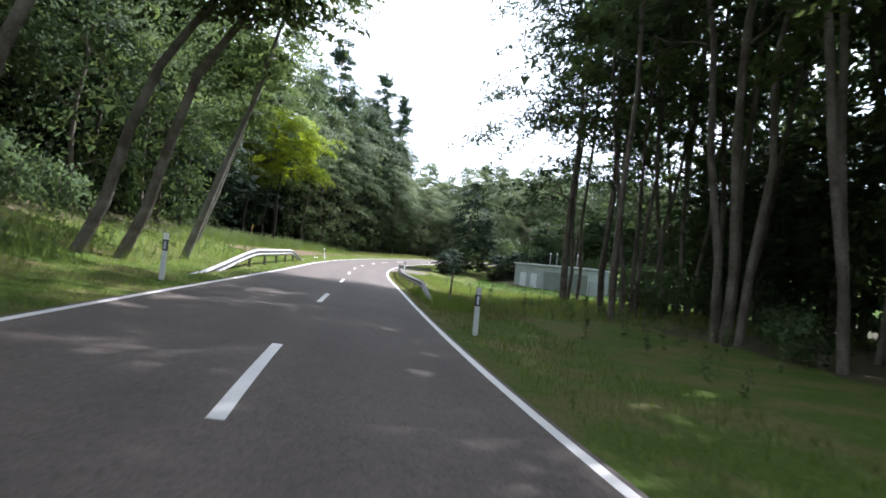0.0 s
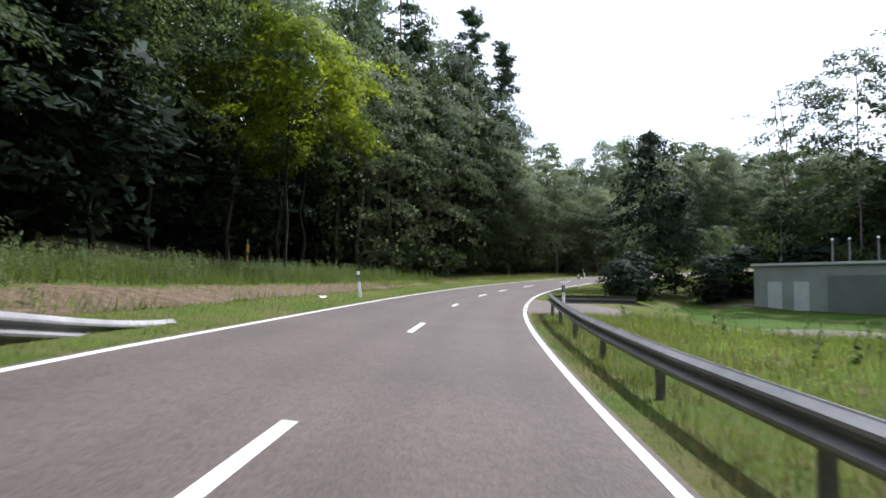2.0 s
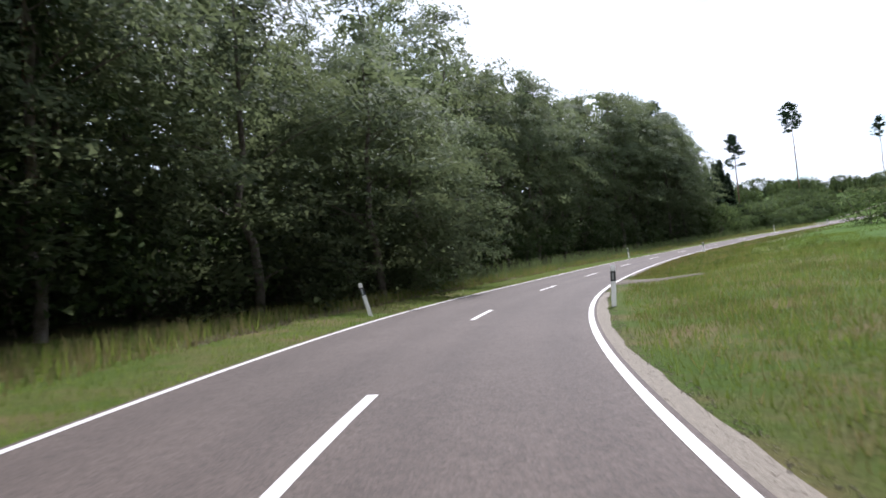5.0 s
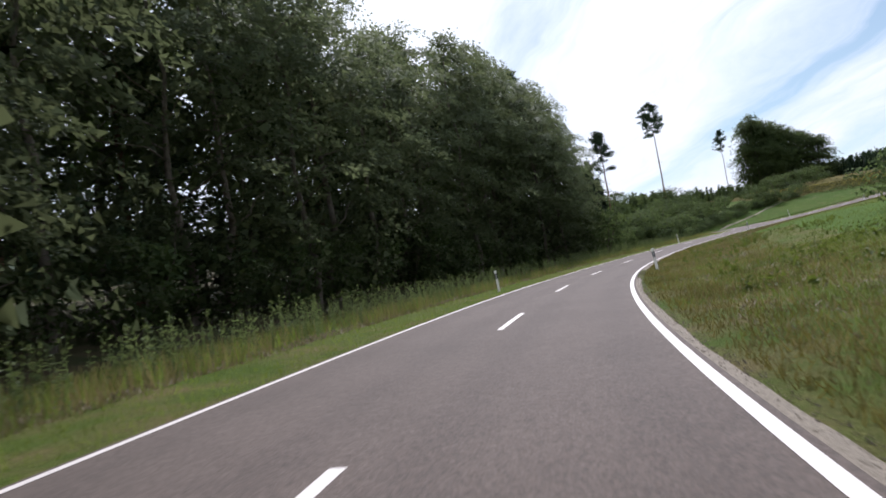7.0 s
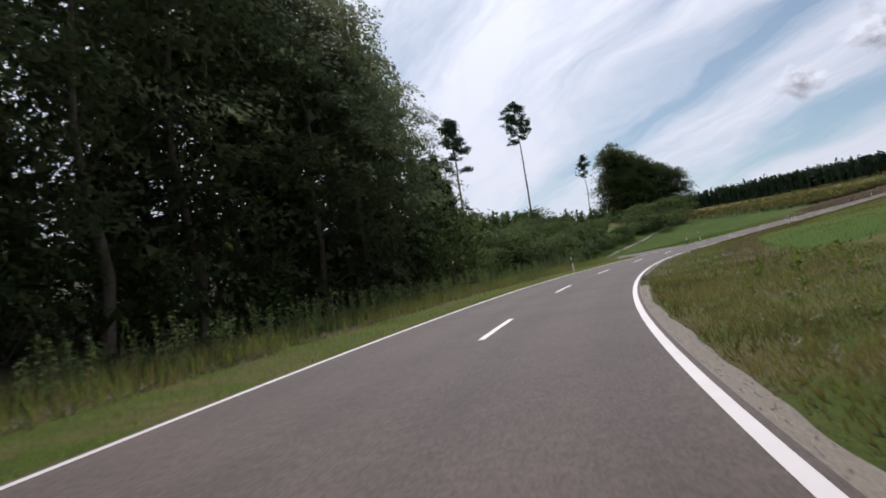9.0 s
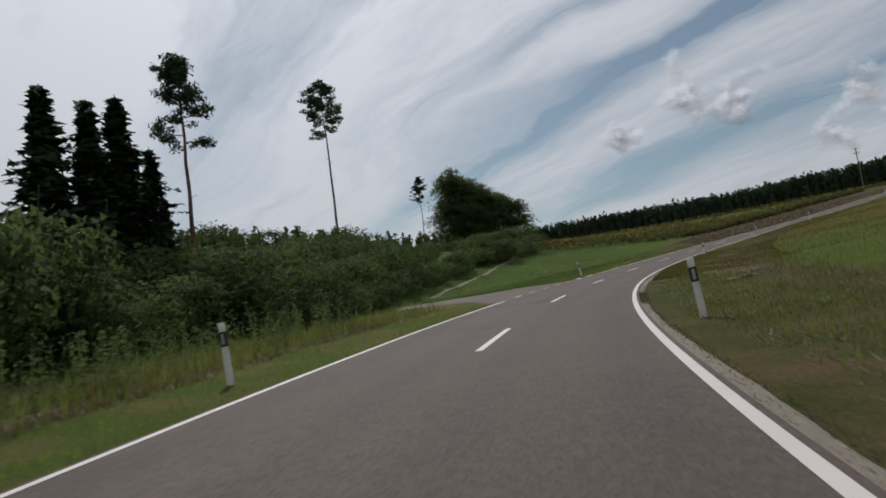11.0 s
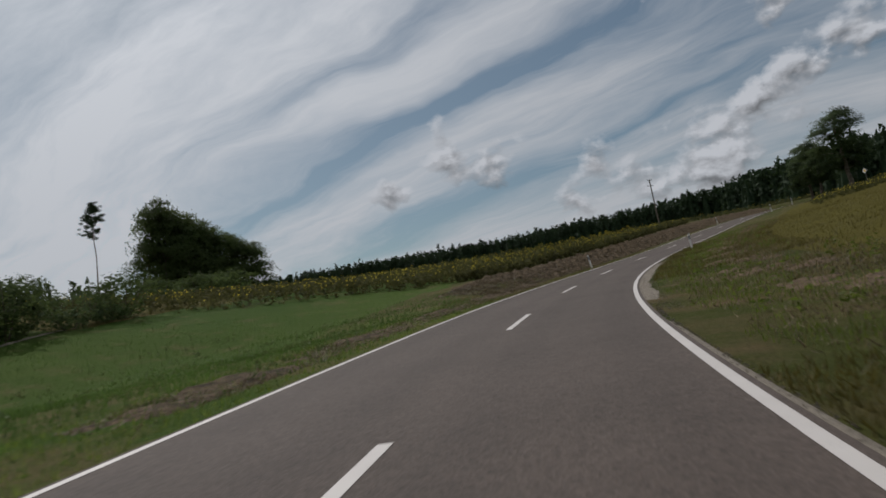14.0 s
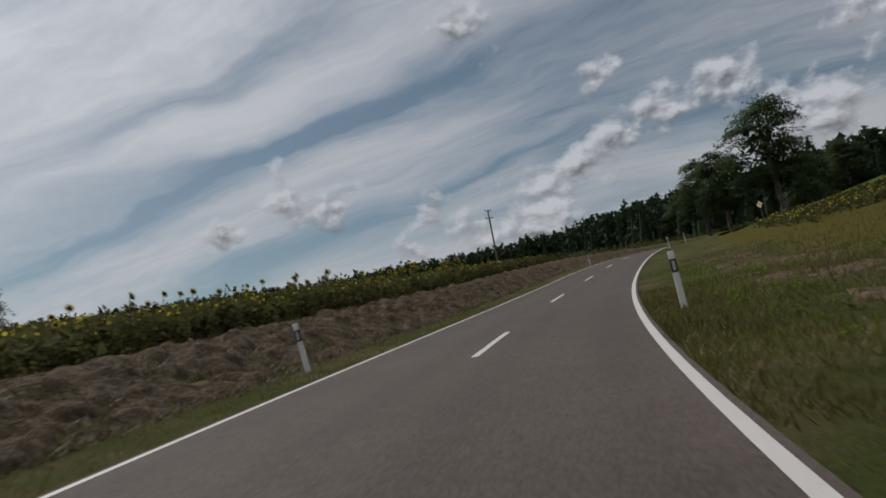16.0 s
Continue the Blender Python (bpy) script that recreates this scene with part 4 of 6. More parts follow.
KINDS = {
    "edge": [broadleaf("beech_tree", 11, 17, 4.6, 0.6, 78, 64, 0.26, BARK, LEAF, EDGE, hang=0.45, skirt=True, clump=1.3, inside=520),
             broadleaf("beech_tree", 12, 18, 4.9, 0.9, 80, 64, 0.27, BARK, LEAF_DARK, EDGE, hang=0.4, skirt=True, clump=1.35, inside=560),
             # brightened leaf copy on this one, lifting the dim edge by colour
             broadleaf("birch_tree", 13, 16, 3.9, 0.6, 82, 70, 0.23, BARK_PALE, LEAF_BRIGHTENED, EDGE, hang=0.7, skirt=True, clump=1.2, inside=520)],
    "over": [broadleaf("overhanging_tree", 18, 14.5, 4.6, 0.8, 150, 120, 0.17, BARK, LEAF_FINE_LIFTED, "dark overhanging leafy tree close to the road", hang=0.4, skirt=True, clump=1.1, inside=900),
             broadleaf("overhanging_tree", 19, 15.5, 4.8, 1.0, 150, 120, 0.18, BARK, LEAF_FINE_LIFTED, "dark overhanging leafy tree close to the road", hang=0.5, skirt=True, clump=1.15, inside=900)],
    # lifted leaf colours stand in for light on the backlit stretch
    "fine": [broadleaf("hornbeam_tree", 14, 17, 4.7, 0.8, 84, 124, 0.2, BARK, LEAF_FINE_LIFTED, EDGE, hang=0.6, skirt=True, clump=1.12, inside=640),
             broadleaf("birch_tree", 15, 16.5, 4.1, 0.9, 88, 130, 0.18, BARK_PALE, LEAF_BRIGHTENED, EDGE, hang=0.85, skirt=True, clump=1.05, inside=640),
             broadleaf("hornbeam_tree", 16, 18, 4.6, 1.2, 84, 124, 0.2, BARK, LEAF_FINE_LIFTED, EDGE, hang=0.5, skirt=True, clump=1.15, inside=640)],
    # trunks carry the wood's shade in their bark colour
    "canopy": [broadleaf("oak_tree", 25, 19, 5.0, 5.0, 110, 90, 0.2, BARK_SHADED, LEAF_DARK, "tall dark tree with a high crown over shaded ground", hang=0.7, clump=1.15, inside=160, trunk_r=0.13),
               broadleaf("oak_tree", 26, 18, 4.8, 6.2, 105, 90, 0.2, BARK_SHADED, LEAF, "tall dark tree with a high crown over shaded ground", hang=0.6, clump=1.15, inside=160, trunk_r=0.12)],
    # dark filler tree; its leaf and bark colours carry the shade
    "under": [broadleaf("understorey_tree", 27, 9, 3.2, 0.3, 70, 34, 0.36, BARK_SHADED, LEAF_SHADE, "filler tree in the wood with shade put into its blackish leaves", skirt=True, clump=1.0, inside=320, trunk_r=0.1)],
    "pine": [tall_pine("pine_tree", 74, 22, 0.42, 3.6, "tall dark pine rising above the forest edge", 1.5),
             tall_pine("pine_tree", 75, 22, 0.35, 3.2, "dense tall dark pine above the forest edge", 1.6)],
    "inner": [broadleaf("forest_tree", 21, 20, 3.9, 6.0, 110, 16, 0.62, BARK, LEAF_DARK, INNER, inside=300),
              broadleaf("forest_tree", 22, 22, 4.2, 7.0, 110, 16, 0.64, BARK, LEAF, INNER, inside=300)],
    "lean": [broadleaf("leaning_tree", 31, 17, 3.8, 7.5, 120, 70, 0.22, BARK_PALE, LEAF, "leaning slender tree with pale trunk beside the road", lean=(4.2, 0.6)),
             broadleaf("leaning_tree", 32, 16, 3.5, 6.5, 110, 70, 0.22, BARK, LEAF, "leaning slender tree with dark trunk beside the road", lean=(5.2, 1.0))],
    "stand": [broadleaf("alder_tree", 41, 17, 3.4, 5.2, 96, 46, 0.22, BARK, LEAF_DARK, "multi-stemmed dark alder tree with airy crown", stems=3, clump=0.8, inside=14, trunk_r=0.10, sway=0.06),
              broadleaf("alder_tree", 42, 18, 3.2, 7.5, 90, 46, 0.22, BARK, LEAF_DARK, "tall thin-trunked dark tree with airy crown", clump=0.8, inside=14, trunk_r=0.075, sway=0.05),
              broadleaf("alder_tree", 43, 15, 3.3, 4.5, 96, 46, 0.22, BARK, LEAF, "multi-stemmed alder tree with airy green crown", stems=4, clump=0.75, inside=14, trunk_r=0.10, sway=0.06)],
    "back": [broadleaf("alder_tree", 44, 17, 3.8, 3.0, 110, 26, 0.36, BARK, LEAF, "dark dense tree in the wood on the valley side", inside=300),
             broadleaf("alder_tree", 45, 16, 3.6, 2.0, 110, 26, 0.36, BARK, LEAF_DARK, "dark dense tree in the wood on the valley side", inside=300)],
    "spruce": [spruce("spruce_tree", 51, 21, 3.4, "tall dark spruce tree in the forest"), spruce("spruce_tree", 52, 17, 2.9, "dark spruce tree in the forest", 22)],
    "bush": [bush("bush", 61, 2.6, 1.7, 70, 18, 0.16, SHRUB, "dense grey-green bush on the clearing"),
             bush("bush", 62, 3.6, 1.9, 80, 19, 0.17, SHRUB_DARK, "tall dark green bush on the clearing"),
             bush("bush", 63, 1.8, 1.5, 52, 17, 0.14, SHRUB, "low pale green bush among weeds")],
}
USED = set()


def plant(ob, s, d, size=1.0, turn=None, group="", at=None, label="", wide=1.0):
    """Stand a copy of a plant on the ground beside the road."""
    p = on_ground(s, d) if at is None else np.array((at[0], at[1], float(ground_height(at[0], at[1])[0])))
    m = Matrix.Translation(p) @ Matrix.Rotation(random.uniform(0, 6.283) if turn is None else turn, 4, "Z") @ Matrix.Diagonal((size * wide, size * wide, size, 1))
    if ob in USED:
        ob = copy_thing(ob, m)
    else:
        USED.add(ob)
        ob.matrix_basis = m
    if group:
        ob["group"] = group
    if label:
        ob["label"] = label
    return ob


random.seed(5)
rnd = random.uniform
pick = random.choice


def forest():
    """The wood along the outer side of the road."""
    # leaning trunks close to the road at the start
    for s, d, size, turn in ((26.9, -6.6, 1.0, 0.15), (28.6, -6.1, 1.05, -0.1), (34.9, -5.9, 0.9, 0.1), (22.0, -7.6, 1.1, 0.3), (17.0, -8.3, 1.0, 0.0), (49.5, -8.9, 0.95, -0.2), (12.0, -7.2, 1.0, 0.2), (6.0, -8.0, 1.1, 0.1)):
        plant(pick(KINDS["lean"]), s, d, size, turn - heading(s), "forest trees")
    s = -14.0
    while s < 223:
        front = np.interp(s, [-20, 20, 60, 75, 90, 110, 150, 207, 224, 238], [-11.5, -11.5, -13, -15.5, -14.5, -12, -12.8, -13.5, -18, -24])
        lift = float(np.interp(s, [110, 125, 135, 145, 158, 168, 180, 200, 230], [1.04, 0.98, 0.86, 0.80, 0.92, 1.08, 1.2, 1.26, 1.26]))
        if s > 38:
            plant(pick(KINDS["edge"][:2] if s < 64 else KINDS["canopy"] if s < 97 else KINDS["fine"][::2]), s + rnd(-1, 1), front - rnd(0, 1.6), rnd(0.93, 1.06) * lift, group="forest trees")
        else:
            plant(pick(KINDS["bush"]), s + rnd(-1, 1), front + rnd(-1, 1), rnd(0.9, 1.5), group="forest bushes")
            plant(pick(KINDS["edge"]), s + rnd(-1, 1), front - 4, rnd(0.8, 1.0), group="forest trees")
        plant(pick(KINDS["inner"] + KINDS["edge"][:1]), s + 2 + rnd(-1, 1), front - 5.5 - rnd(0, 2.0), rnd(0.92, 1.02) * lift * (1.0 if s < 140 else 0.84), group="forest trees")
        if s < 64 or 97 < s < 130:
            plant(pick(KINDS["bush"]), s + 1 + rnd(-1, 1), front - 3.5 - rnd(0, 2.0), rnd(1.0, 1.6), group="forest bushes")
        if s > 100:
            plant(KINDS["bush"][1], s + 2 + rnd(-1, 1), front + 0.6 - rnd(0, 2.0), rnd(0.7, 1.2), group="forest bushes", wide=1.3)
        s += rnd(4.2, 5.4)
    for row, off in enumerate((-23, -31)):
        s = -10.0 + row * 2
        while s < (64 if row else 216):
            plant(pick(KINDS["inner"]), s, off - rnd(0, 4), rnd(1.05, 1.3) if s < 104 else rnd(0.55, 0.68) if s < 160 else rnd(0.7, 0.82), group="forest trees")
            s += rnd(6.0, 8.0)
    # the wood goes on behind the bend, down the valley
    for k in range(6):
        plant(pick(KINDS["edge"][1:2] + KINDS["spruce"]), 0, 0, rnd(1.0, 1.15), at=(rnd(-14, -4) + k * 0.9, 121 + k * 4.0 + rnd(-2, 2)), group="forest trees")
    # dark conifers that close the wood towards the clearing
    for x, y, tall in ((82.0, 208, 16), (70, 200, 20.5), (84.5, 210, 14)):
        plant(pick(KINDS["spruce"]), 0, 0, tall / 19.5, at=(x, y), group="forest trees", wide=1.2)
    for x, y, tall in ((77.5, 200, 18), (72.5, 196.5, 20), (71.5, 193, 14), (68, 191.5, 18.5), (66, 194, 21), (75.0, 198.0, 19.5), (79.5, 200.5, 18), (79, 203.5, 20), (81.5, 205.5, 18), (83.0, 202.0, 15)):
        plant(pick(KINDS["fine"]), 0, 0, tall / 17.0, at=(x, y), group="forest trees", wide=0.9)
    # tall pines over the wood's end
    for x, y, tall in ((78.0, 204.5, 22), (73.5, 201.0, 23.5), (80.5, 207.0, 19), (86.0, 212.0, 14.0)):
        plant(pick(KINDS["pine"]), 0, 0, tall / 22.0, at=(x, y), group="forest pines")
    for x, y in ((88, 204.5), (84.5, 200.5), (80, 196.5), (92, 208)):
        plant(KINDS["bush"][1], 0, 0, rnd(1.3, 1.8), at=(x, y), group="forest bushes")


forest()
# filler trees added to darken the wood's inside, shade coloured into their leaves
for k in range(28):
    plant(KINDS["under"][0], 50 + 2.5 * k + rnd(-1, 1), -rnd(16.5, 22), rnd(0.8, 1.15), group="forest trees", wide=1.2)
for k in range(18):
    plant(KINDS["back"][1], 128 + 4.8 * k + rnd(-1, 1), -rnd(18, 21), rnd(0.55, 0.7), group="forest trees", wide=1.4)
# conifers and pines that break the wood's outline
for s, d, kind, size in ((157, -17.5, 1, 0.86), (165, -19, 0, 0.85), (171, -18.5, 1, 0.92), (180, -20, 0, 0.95), (187, -18.5, 1, 1.05), (195, -20.5, 1, 1.02), (203, -19.5, 0, 1.0), (211, -21, 1, 1.0)):
    plant(KINDS["pine"][kind], s, d, size, group="forest pines", wide=1.15)
for x, y, size in ((-14.5, 102.5, 1.55), (-13.0, 107.0, 1.66), (-10.0, 112.5, 1.68), (-18.5, 98.0, 1.6), (-7.0, 118.5, 1.58), (-20.5, 93.0, 1.55)):
    plant(KINDS["edge"][1], 0, 0, size, at=(x, y), group="forest trees", wide=0.75)
for s, d, size in ((121.0, -10.8, 0.86), (127.0, -8.4, 0.82), (133.0, -6.4, 0.86), (140.0, -7.8, 0.86), (136.5, -9.5, 0.9)):
    plant(KINDS["over"][1 if s < 124 else 0], s, d, size * 1.02, group="forest trees", wide=1.2)
for s, d, size in ((141.5, -10.4, 1.06), (147.5, -10.2, 1.14), (153.5, -10.4, 1.2)):
    plant(KINDS["fine"][0], s, d, size, group="forest trees")
# its trunk too is coloured as shaded, to merge with the wood behind
LIME = broadleaf("lime_green_tree", 71, 15.6, 6.2, 7.4, 230, 96, 0.21, BARK_SHADED, LEAF_LIME, "bright yellow-green maple tree standing before the dark wood", hang=0.8, trunk_r=0.09, lobes=13)
plant(LIME, 0, 0, 1.0, 0.4, at=(-13.8, 86.8))
plant(tall_pine("pine_tree", 76, 29.5, 0.5, 2.8, "tall dark pine rising above the forest edge", 1.3), 0, 0, at=(-4.6, 122.5))
plant(tall_pine("pine_tree", 77, 31, 0.5, 3.0, "tall dark pine rising above the forest edge", 1.4), 0, 0, at=(-11.0, 112.0))
plant(tall_pine("pine_tree", 78, 25, 0.5, 2.8, "dense tall dark pine above the forest edge", 1.4), 0, 0, at=(-14.0, 110.5))
plant(tall_pine("pine_tree", 79, 27.0, 0.55, 2.2, "ragged dark pine above the forest edge", 1.2), 0, 0, at=(-1.2, 127.0))
for x, y, size in ((-5.8, 120.5, 1.60), (-3.2, 124.6, 1.42), (-0.6, 128.0, 1.28)):
    plant(KINDS["edge"][1], 0, 0, size, at=(x, y), group="forest trees", wide=0.75)


def conifer_mass(name, places, label, seed, slim=(0.18, 0.28), sprays=46, foliage=None, category="wood"):
    """Far conifers: a narrow core in a shell of needle sprays, tree beside tree, as one mass."""
    rng = np.random.default_rng(seed)
    pieces = []
    fan = np.array([[i, (i + 1) % 6, 6] for i in range(6)])
    ang = np.linspace(0, 2 * np.pi, 7)[:-1]
    for a, b, c, h in places:
        r = max(h * rng.uniform(*slim), 1.1)
        ring = np.stack([a + 0.55 * r * np.cos(ang), b + 0.55 * r * np.sin(ang), np.full(6, c - 1.0)], 1)
        pieces.append((np.vstack([ring, [[a, b, c + h * 0.93]]]), fan))
        q, t = rng.uniform(0, 1, sprays) ** 1.2, rng.uniform(0, 2 * np.pi, sprays)
        reach = r * (1 - q) ** 0.75 * rng.uniform(0.55, 1.05, sprays) + 0.1
        p = np.stack([a + reach * np.cos(t), b + reach * np.sin(t), c + h * q], 1)
        pieces.append(leaflets(rng, p, np.stack([np.cos(t), np.sin(t), 0.7 + 0 * t], 1), max(0.11 * h, 0.7), 0.6, 0.7))
    v, f = joined(pieces)
    return tagged(array_part(name, v, f, foliage or NEEDLE), label, category, kind="stuff")


# young conifers that close the view deep in the forest
rw = np.random.default_rng(14)
S, D = rw.uniform(-30, 226, 520), -rw.uniform(36, 58, 520)
thin = (S < 150) | (rw.uniform(0, 1, 520) < 0.55)
P = on_ground(S[thin], D[thin])
conifer_mass("forest_depth", [(x, y, z, rw.uniform(7, 10)) for x, y, z in P], "dark young conifers deep in the forest", 15, (0.25, 0.4), 30)


def right_woods():
    """Trees on the valley side of the road, before and after the rail."""
    tall = broadleaf("alder_tree", 46, 21, 5.8, 4.8, 170, 84, 0.19, BARK, LEAF_DARK, "tall dark alder tree with a dense overhanging crown", clump=1.0, inside=60, trunk_r=0.17, sway=0.05, hang=0.5)
    plant(tall, 0, 0, 1.0, 0.6, "trees on the valley side", at=(8.3, 43.2))
    for x, y, kind, size in ((8.9, 44.8, 1, 1.12), (9.8, 46.2, 1, 1.05)):
        plant(KINDS["stand"][kind], 0, 0, size, at=(x, y), group="trees on the valley side")
    for s, d, kind, size in ((42.2, 12.8, 1, 1.0), (44.6, 14.2, 1, 1.0), (43.0, 17.0, 1, 1.0), (39.0, 11.6, 1, 1.0), (37.0, 14.2, 0, 1.0), (35.5, 11.8, 2, 1.0), (31.2, 9.4, 1, 1.0), (33.0, 14.5, 0, 1.0), (29.0, 12.2, 1, 1.05), (26.0, 10.8, 0, 1.0), (24.5, 14.0, 1, 1.0), (21.5, 11.5, 2, 1.0), (18.0, 10.2, 1, 1.0), (15.5, 13.0, 0, 1.0), (12.0, 10.8, 2, 1.0), (9.0, 13.0, 0, 1.0), (4.0, 11.0, 1, 1.0), (-3.0, 12.5, 0, 1.0), (46.0, 19.0, 2, 1.0), (48.0, 22.0, 0, 1.0), (50.0, 26.0, 2, 1.0)):
        plant(KINDS["stand"][kind], s, d, size * 1.2, group="trees on the valley side")
    for s, d, size in ((14.5, 15.5, 0.95), (19.5, 16.5, 1.05), (24.0, 17.0, 1.0), (9.5, 14.5, 0.95)):
        plant(KINDS["back"][0], s, d, size, group="trees on the valley side", wide=1.1)
    for s, d, size in ((28.0, 19.5, 0.85), (31.5, 17.5, 0.8), (34.0, 20.5, 0.9), (37.0, 18.0, 0.8), (39.5, 21.5, 0.9), (42.0, 18.5, 0.8), (44.5, 22.5, 0.9), (46.5, 19.5, 0.75)):
        plant(KINDS["back"][1], s, d, size, 0.7 * s, group="trees on the valley side", wide=1.25)
    for k in range(12):
        s, d = rnd(-10, 46), rnd(26, 38)
        plant(pick(KINDS["back"]), s, d, rnd(1.0, 1.2), group="trees on the valley side")
    # a low dark storey under the tall stems, open above
    for k in range(20):
        plant(pick(KINDS["back"]), -12 + 2.9 * k + rnd(-1, 1), rnd(19, 25), rnd(0.45, 0.62), group="trees on the valley side", wide=1.25)
    for k in range(11):
        plant(pick(KINDS["stand"]), 2 + 4.2 * k, rnd(20, 26), rnd(1.2, 1.35), group="trees on the valley side", wide=1.25)
    for s, d in ((12, 9.5), (19, 12), (23, 11), (27, 13), (34, 12.5), (40, 14), (44, 16), (30, 15), (16, 13), (37, 16), (21, 15), (26, 17), (33, 18), (45, 20), (47, 23), (13, 16), (18, 18), (24, 19), (29, 19), (36, 19), (42, 19), (46, 25)):
        plant(pick(KINDS["bush"]), s, d, rnd(0.5, 1.0) * (1.5 if d > 16 else 1.0), group="bushes on the valley side")
    # beyond the shed: tops rise away from the road
    for x, y, tall in ((19.2, 101.5, 11.8), (20.8, 100.5, 12.6), (22.6, 96.6, 14), (24.5, 98.0, 15), (26.5, 95.5, 16.8), (28.5, 96.5, 17.5), (30.5, 93.0, 18.5), (32.5, 94.0, 19), (34.5, 90.5, 19), (37.0, 89.0, 19), (40.0, 86.0, 19), (43.0, 83.0, 19), (46.0, 79.0, 19), (50.0, 74.0, 19)):
        plant(pick(KINDS["stand"][:2] + KINDS["back"][1:] * 2), 0, 0, tall / 16.8, at=(x, y), group="trees behind the shed", wide=1.1)
    for x, y in ((21, 104), (25, 103), (29, 100), (33, 98), (37, 95), (41, 91), (45, 87), (49, 82)):
        plant(pick(KINDS["back"]), 0, 0, rnd(0.68, 0.74) + 0.012 * (x - 21), at=(x + rnd(-1, 1), y + rnd(-1, 1)), group="trees behind the shed", wide=1.2)
    for x, y in ((21.5, 99), (25, 97), (29, 94.5), (33, 91.5), (37, 87)):
        plant(KINDS["back"][1], 0, 0, rnd(0.7, 0.85), at=(x, y), group="trees behind the shed", wide=1.1)
    for x, y in ((18.5, 99), (21.5, 95.5), (24, 93), (26.5, 90.5), (29, 88), (31.5, 85)):
        plant(KINDS["bush"][1], 0, 0, rnd(0.8, 1.2), at=(x, y), group="bushes behind the shed")
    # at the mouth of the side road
    # stands against the light: that darkness is put into its leaf colour
    D = broadleaf("junction_tree", 47, 14, 3.5, 0.4, 110, 70, 0.24, BARK, LEAF_SHADE, "leafy tree with branches to the ground, leaf colour darkened as if backlit", hang=0.3, skirt=True, clump=0.95, inside=500, lobes=18)
    plant(D, 0, 0, 0.86, wide=1.12, at=(9.4, 100.0), label="leafy tree with branches to the ground beside the junction, leaf colour darkened as if backlit")
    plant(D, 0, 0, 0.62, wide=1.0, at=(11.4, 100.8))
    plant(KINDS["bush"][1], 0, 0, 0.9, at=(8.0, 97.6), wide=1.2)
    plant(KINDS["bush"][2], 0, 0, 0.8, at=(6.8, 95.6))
    # shrubs out in the sun, given the blackish leaf colour as shade
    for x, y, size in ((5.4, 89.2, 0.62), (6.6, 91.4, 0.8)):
        plant(KINDS["under"][0], 0, 0, size * 0.4, at=(x, y), wide=1.2, group="bushes at the junction", label="leafy shrub beside the junction with shade put into its blackish leaves")
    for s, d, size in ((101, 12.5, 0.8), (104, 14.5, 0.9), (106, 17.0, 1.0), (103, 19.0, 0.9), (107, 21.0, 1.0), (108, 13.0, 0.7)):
        plant(KINDS["under"][0], s, d, size * 0.4, wide=1.3, group="bushes at the junction", label="leafy shrub beside the junction with shade put into its blackish leaves")
    for k in range(4):
        plant(pick(KINDS["edge"]), 105 + k * 2.4, 11.5 + rnd(0, 5), rnd(0.3, 0.38), group="trees at the junction")
    plant(KINDS["bush"][1], 0, 0, 0.92, at=(63.2, 154.8), wide=1.4, label="round dark green bush alone in the meadow")


right_woods()


def clearing():
    """Young growth on the cleared slope, with the pines that were left."""
    def hidden(x, y):
        """Beyond the open field: no bushes there."""
        return (x - 154) * math.cos(radians(55)) - (y - 200) * math.sin(radians(55)) > 0

    for k in range(74):
        s, d = rnd(212, 300), -rnd(9.5, 55)
        lim = np.interp(s, [212, 225, 245, 262, 285, 300], [-14, -15, -17.5, -20, -28, -42])
        if d > lim:
            d = lim - rnd(0, 6)
        p = along(s, d)
        if not hidden(p[0], p[1]):
            plant(pick(KINDS["bush"]), s, d, (rnd(0.6, 1.05) if d > lim - 8 else rnd(0.8, 1.25)) * (1.0 if s < 274 else 0.7), group="bushes on the clearing", wide=1.25)
    for s in np.arange(219, 256, 2.1):
        d = np.interp(s, [212, 225, 245, 262], [-14, -15, -17.5, -20])
        plant(KINDS["bush"][1], s, d - rnd(0, 1.2), rnd(0.55, 0.8), group="bushes on the clearing", wide=1.5)
        plant(pick(KINDS["bush"]), s + 1, d - rnd(3.5, 6), rnd(0.85, 1.15), group="bushes on the clearing", wide=1.4)
    for s in np.arange(251, 304, 1.9):
        d = np.interp(s, [251, 258.5, 263.5, 271.5, 278, 283, 287, 291, 295, 301], [-11.5, -13.6, -15.8, -17.6, -19.3, -20.8, -22.0, -23.4, -25.0, -27.2]) - rnd(0.5, 2.0)
        plant(pick(KINDS["bush"]), s, d, rnd(0.45, 0.8), group="bushes on the clearing", wide=1.3)
    for n, s in enumerate(np.arange(249, 282, 1.5)):
        d = np.interp(s, [249, 258.5, 271.5, 283], [-14.0, -17.0, -21.5, -25.0])
        plant(KINDS["bush"][1 if n % 3 else 0], s, d - 1.2 * (n % 2), 0.82 + 0.1 * math.sin(n * 1.7), 0.9 * n, group="bushes on the clearing", wide=1.35)
        plant(KINDS["bush"][1], s + 0.7, d - 5.0 - 1.5 * (n % 3), 0.95 + 0.1 * math.sin(n * 2.3), 1.3 * n, group="bushes on the clearing", wide=1.4)
    for k in range(44):
        s = rnd(256, 332)
        d = np.interp(s, [256, 264, 271, 279, 286, 300, 332], [-15.5, -17.5, -19.5, -21.5, -23.5, -29, -48]) - rnd(0, 16)
        p = along(s, d)
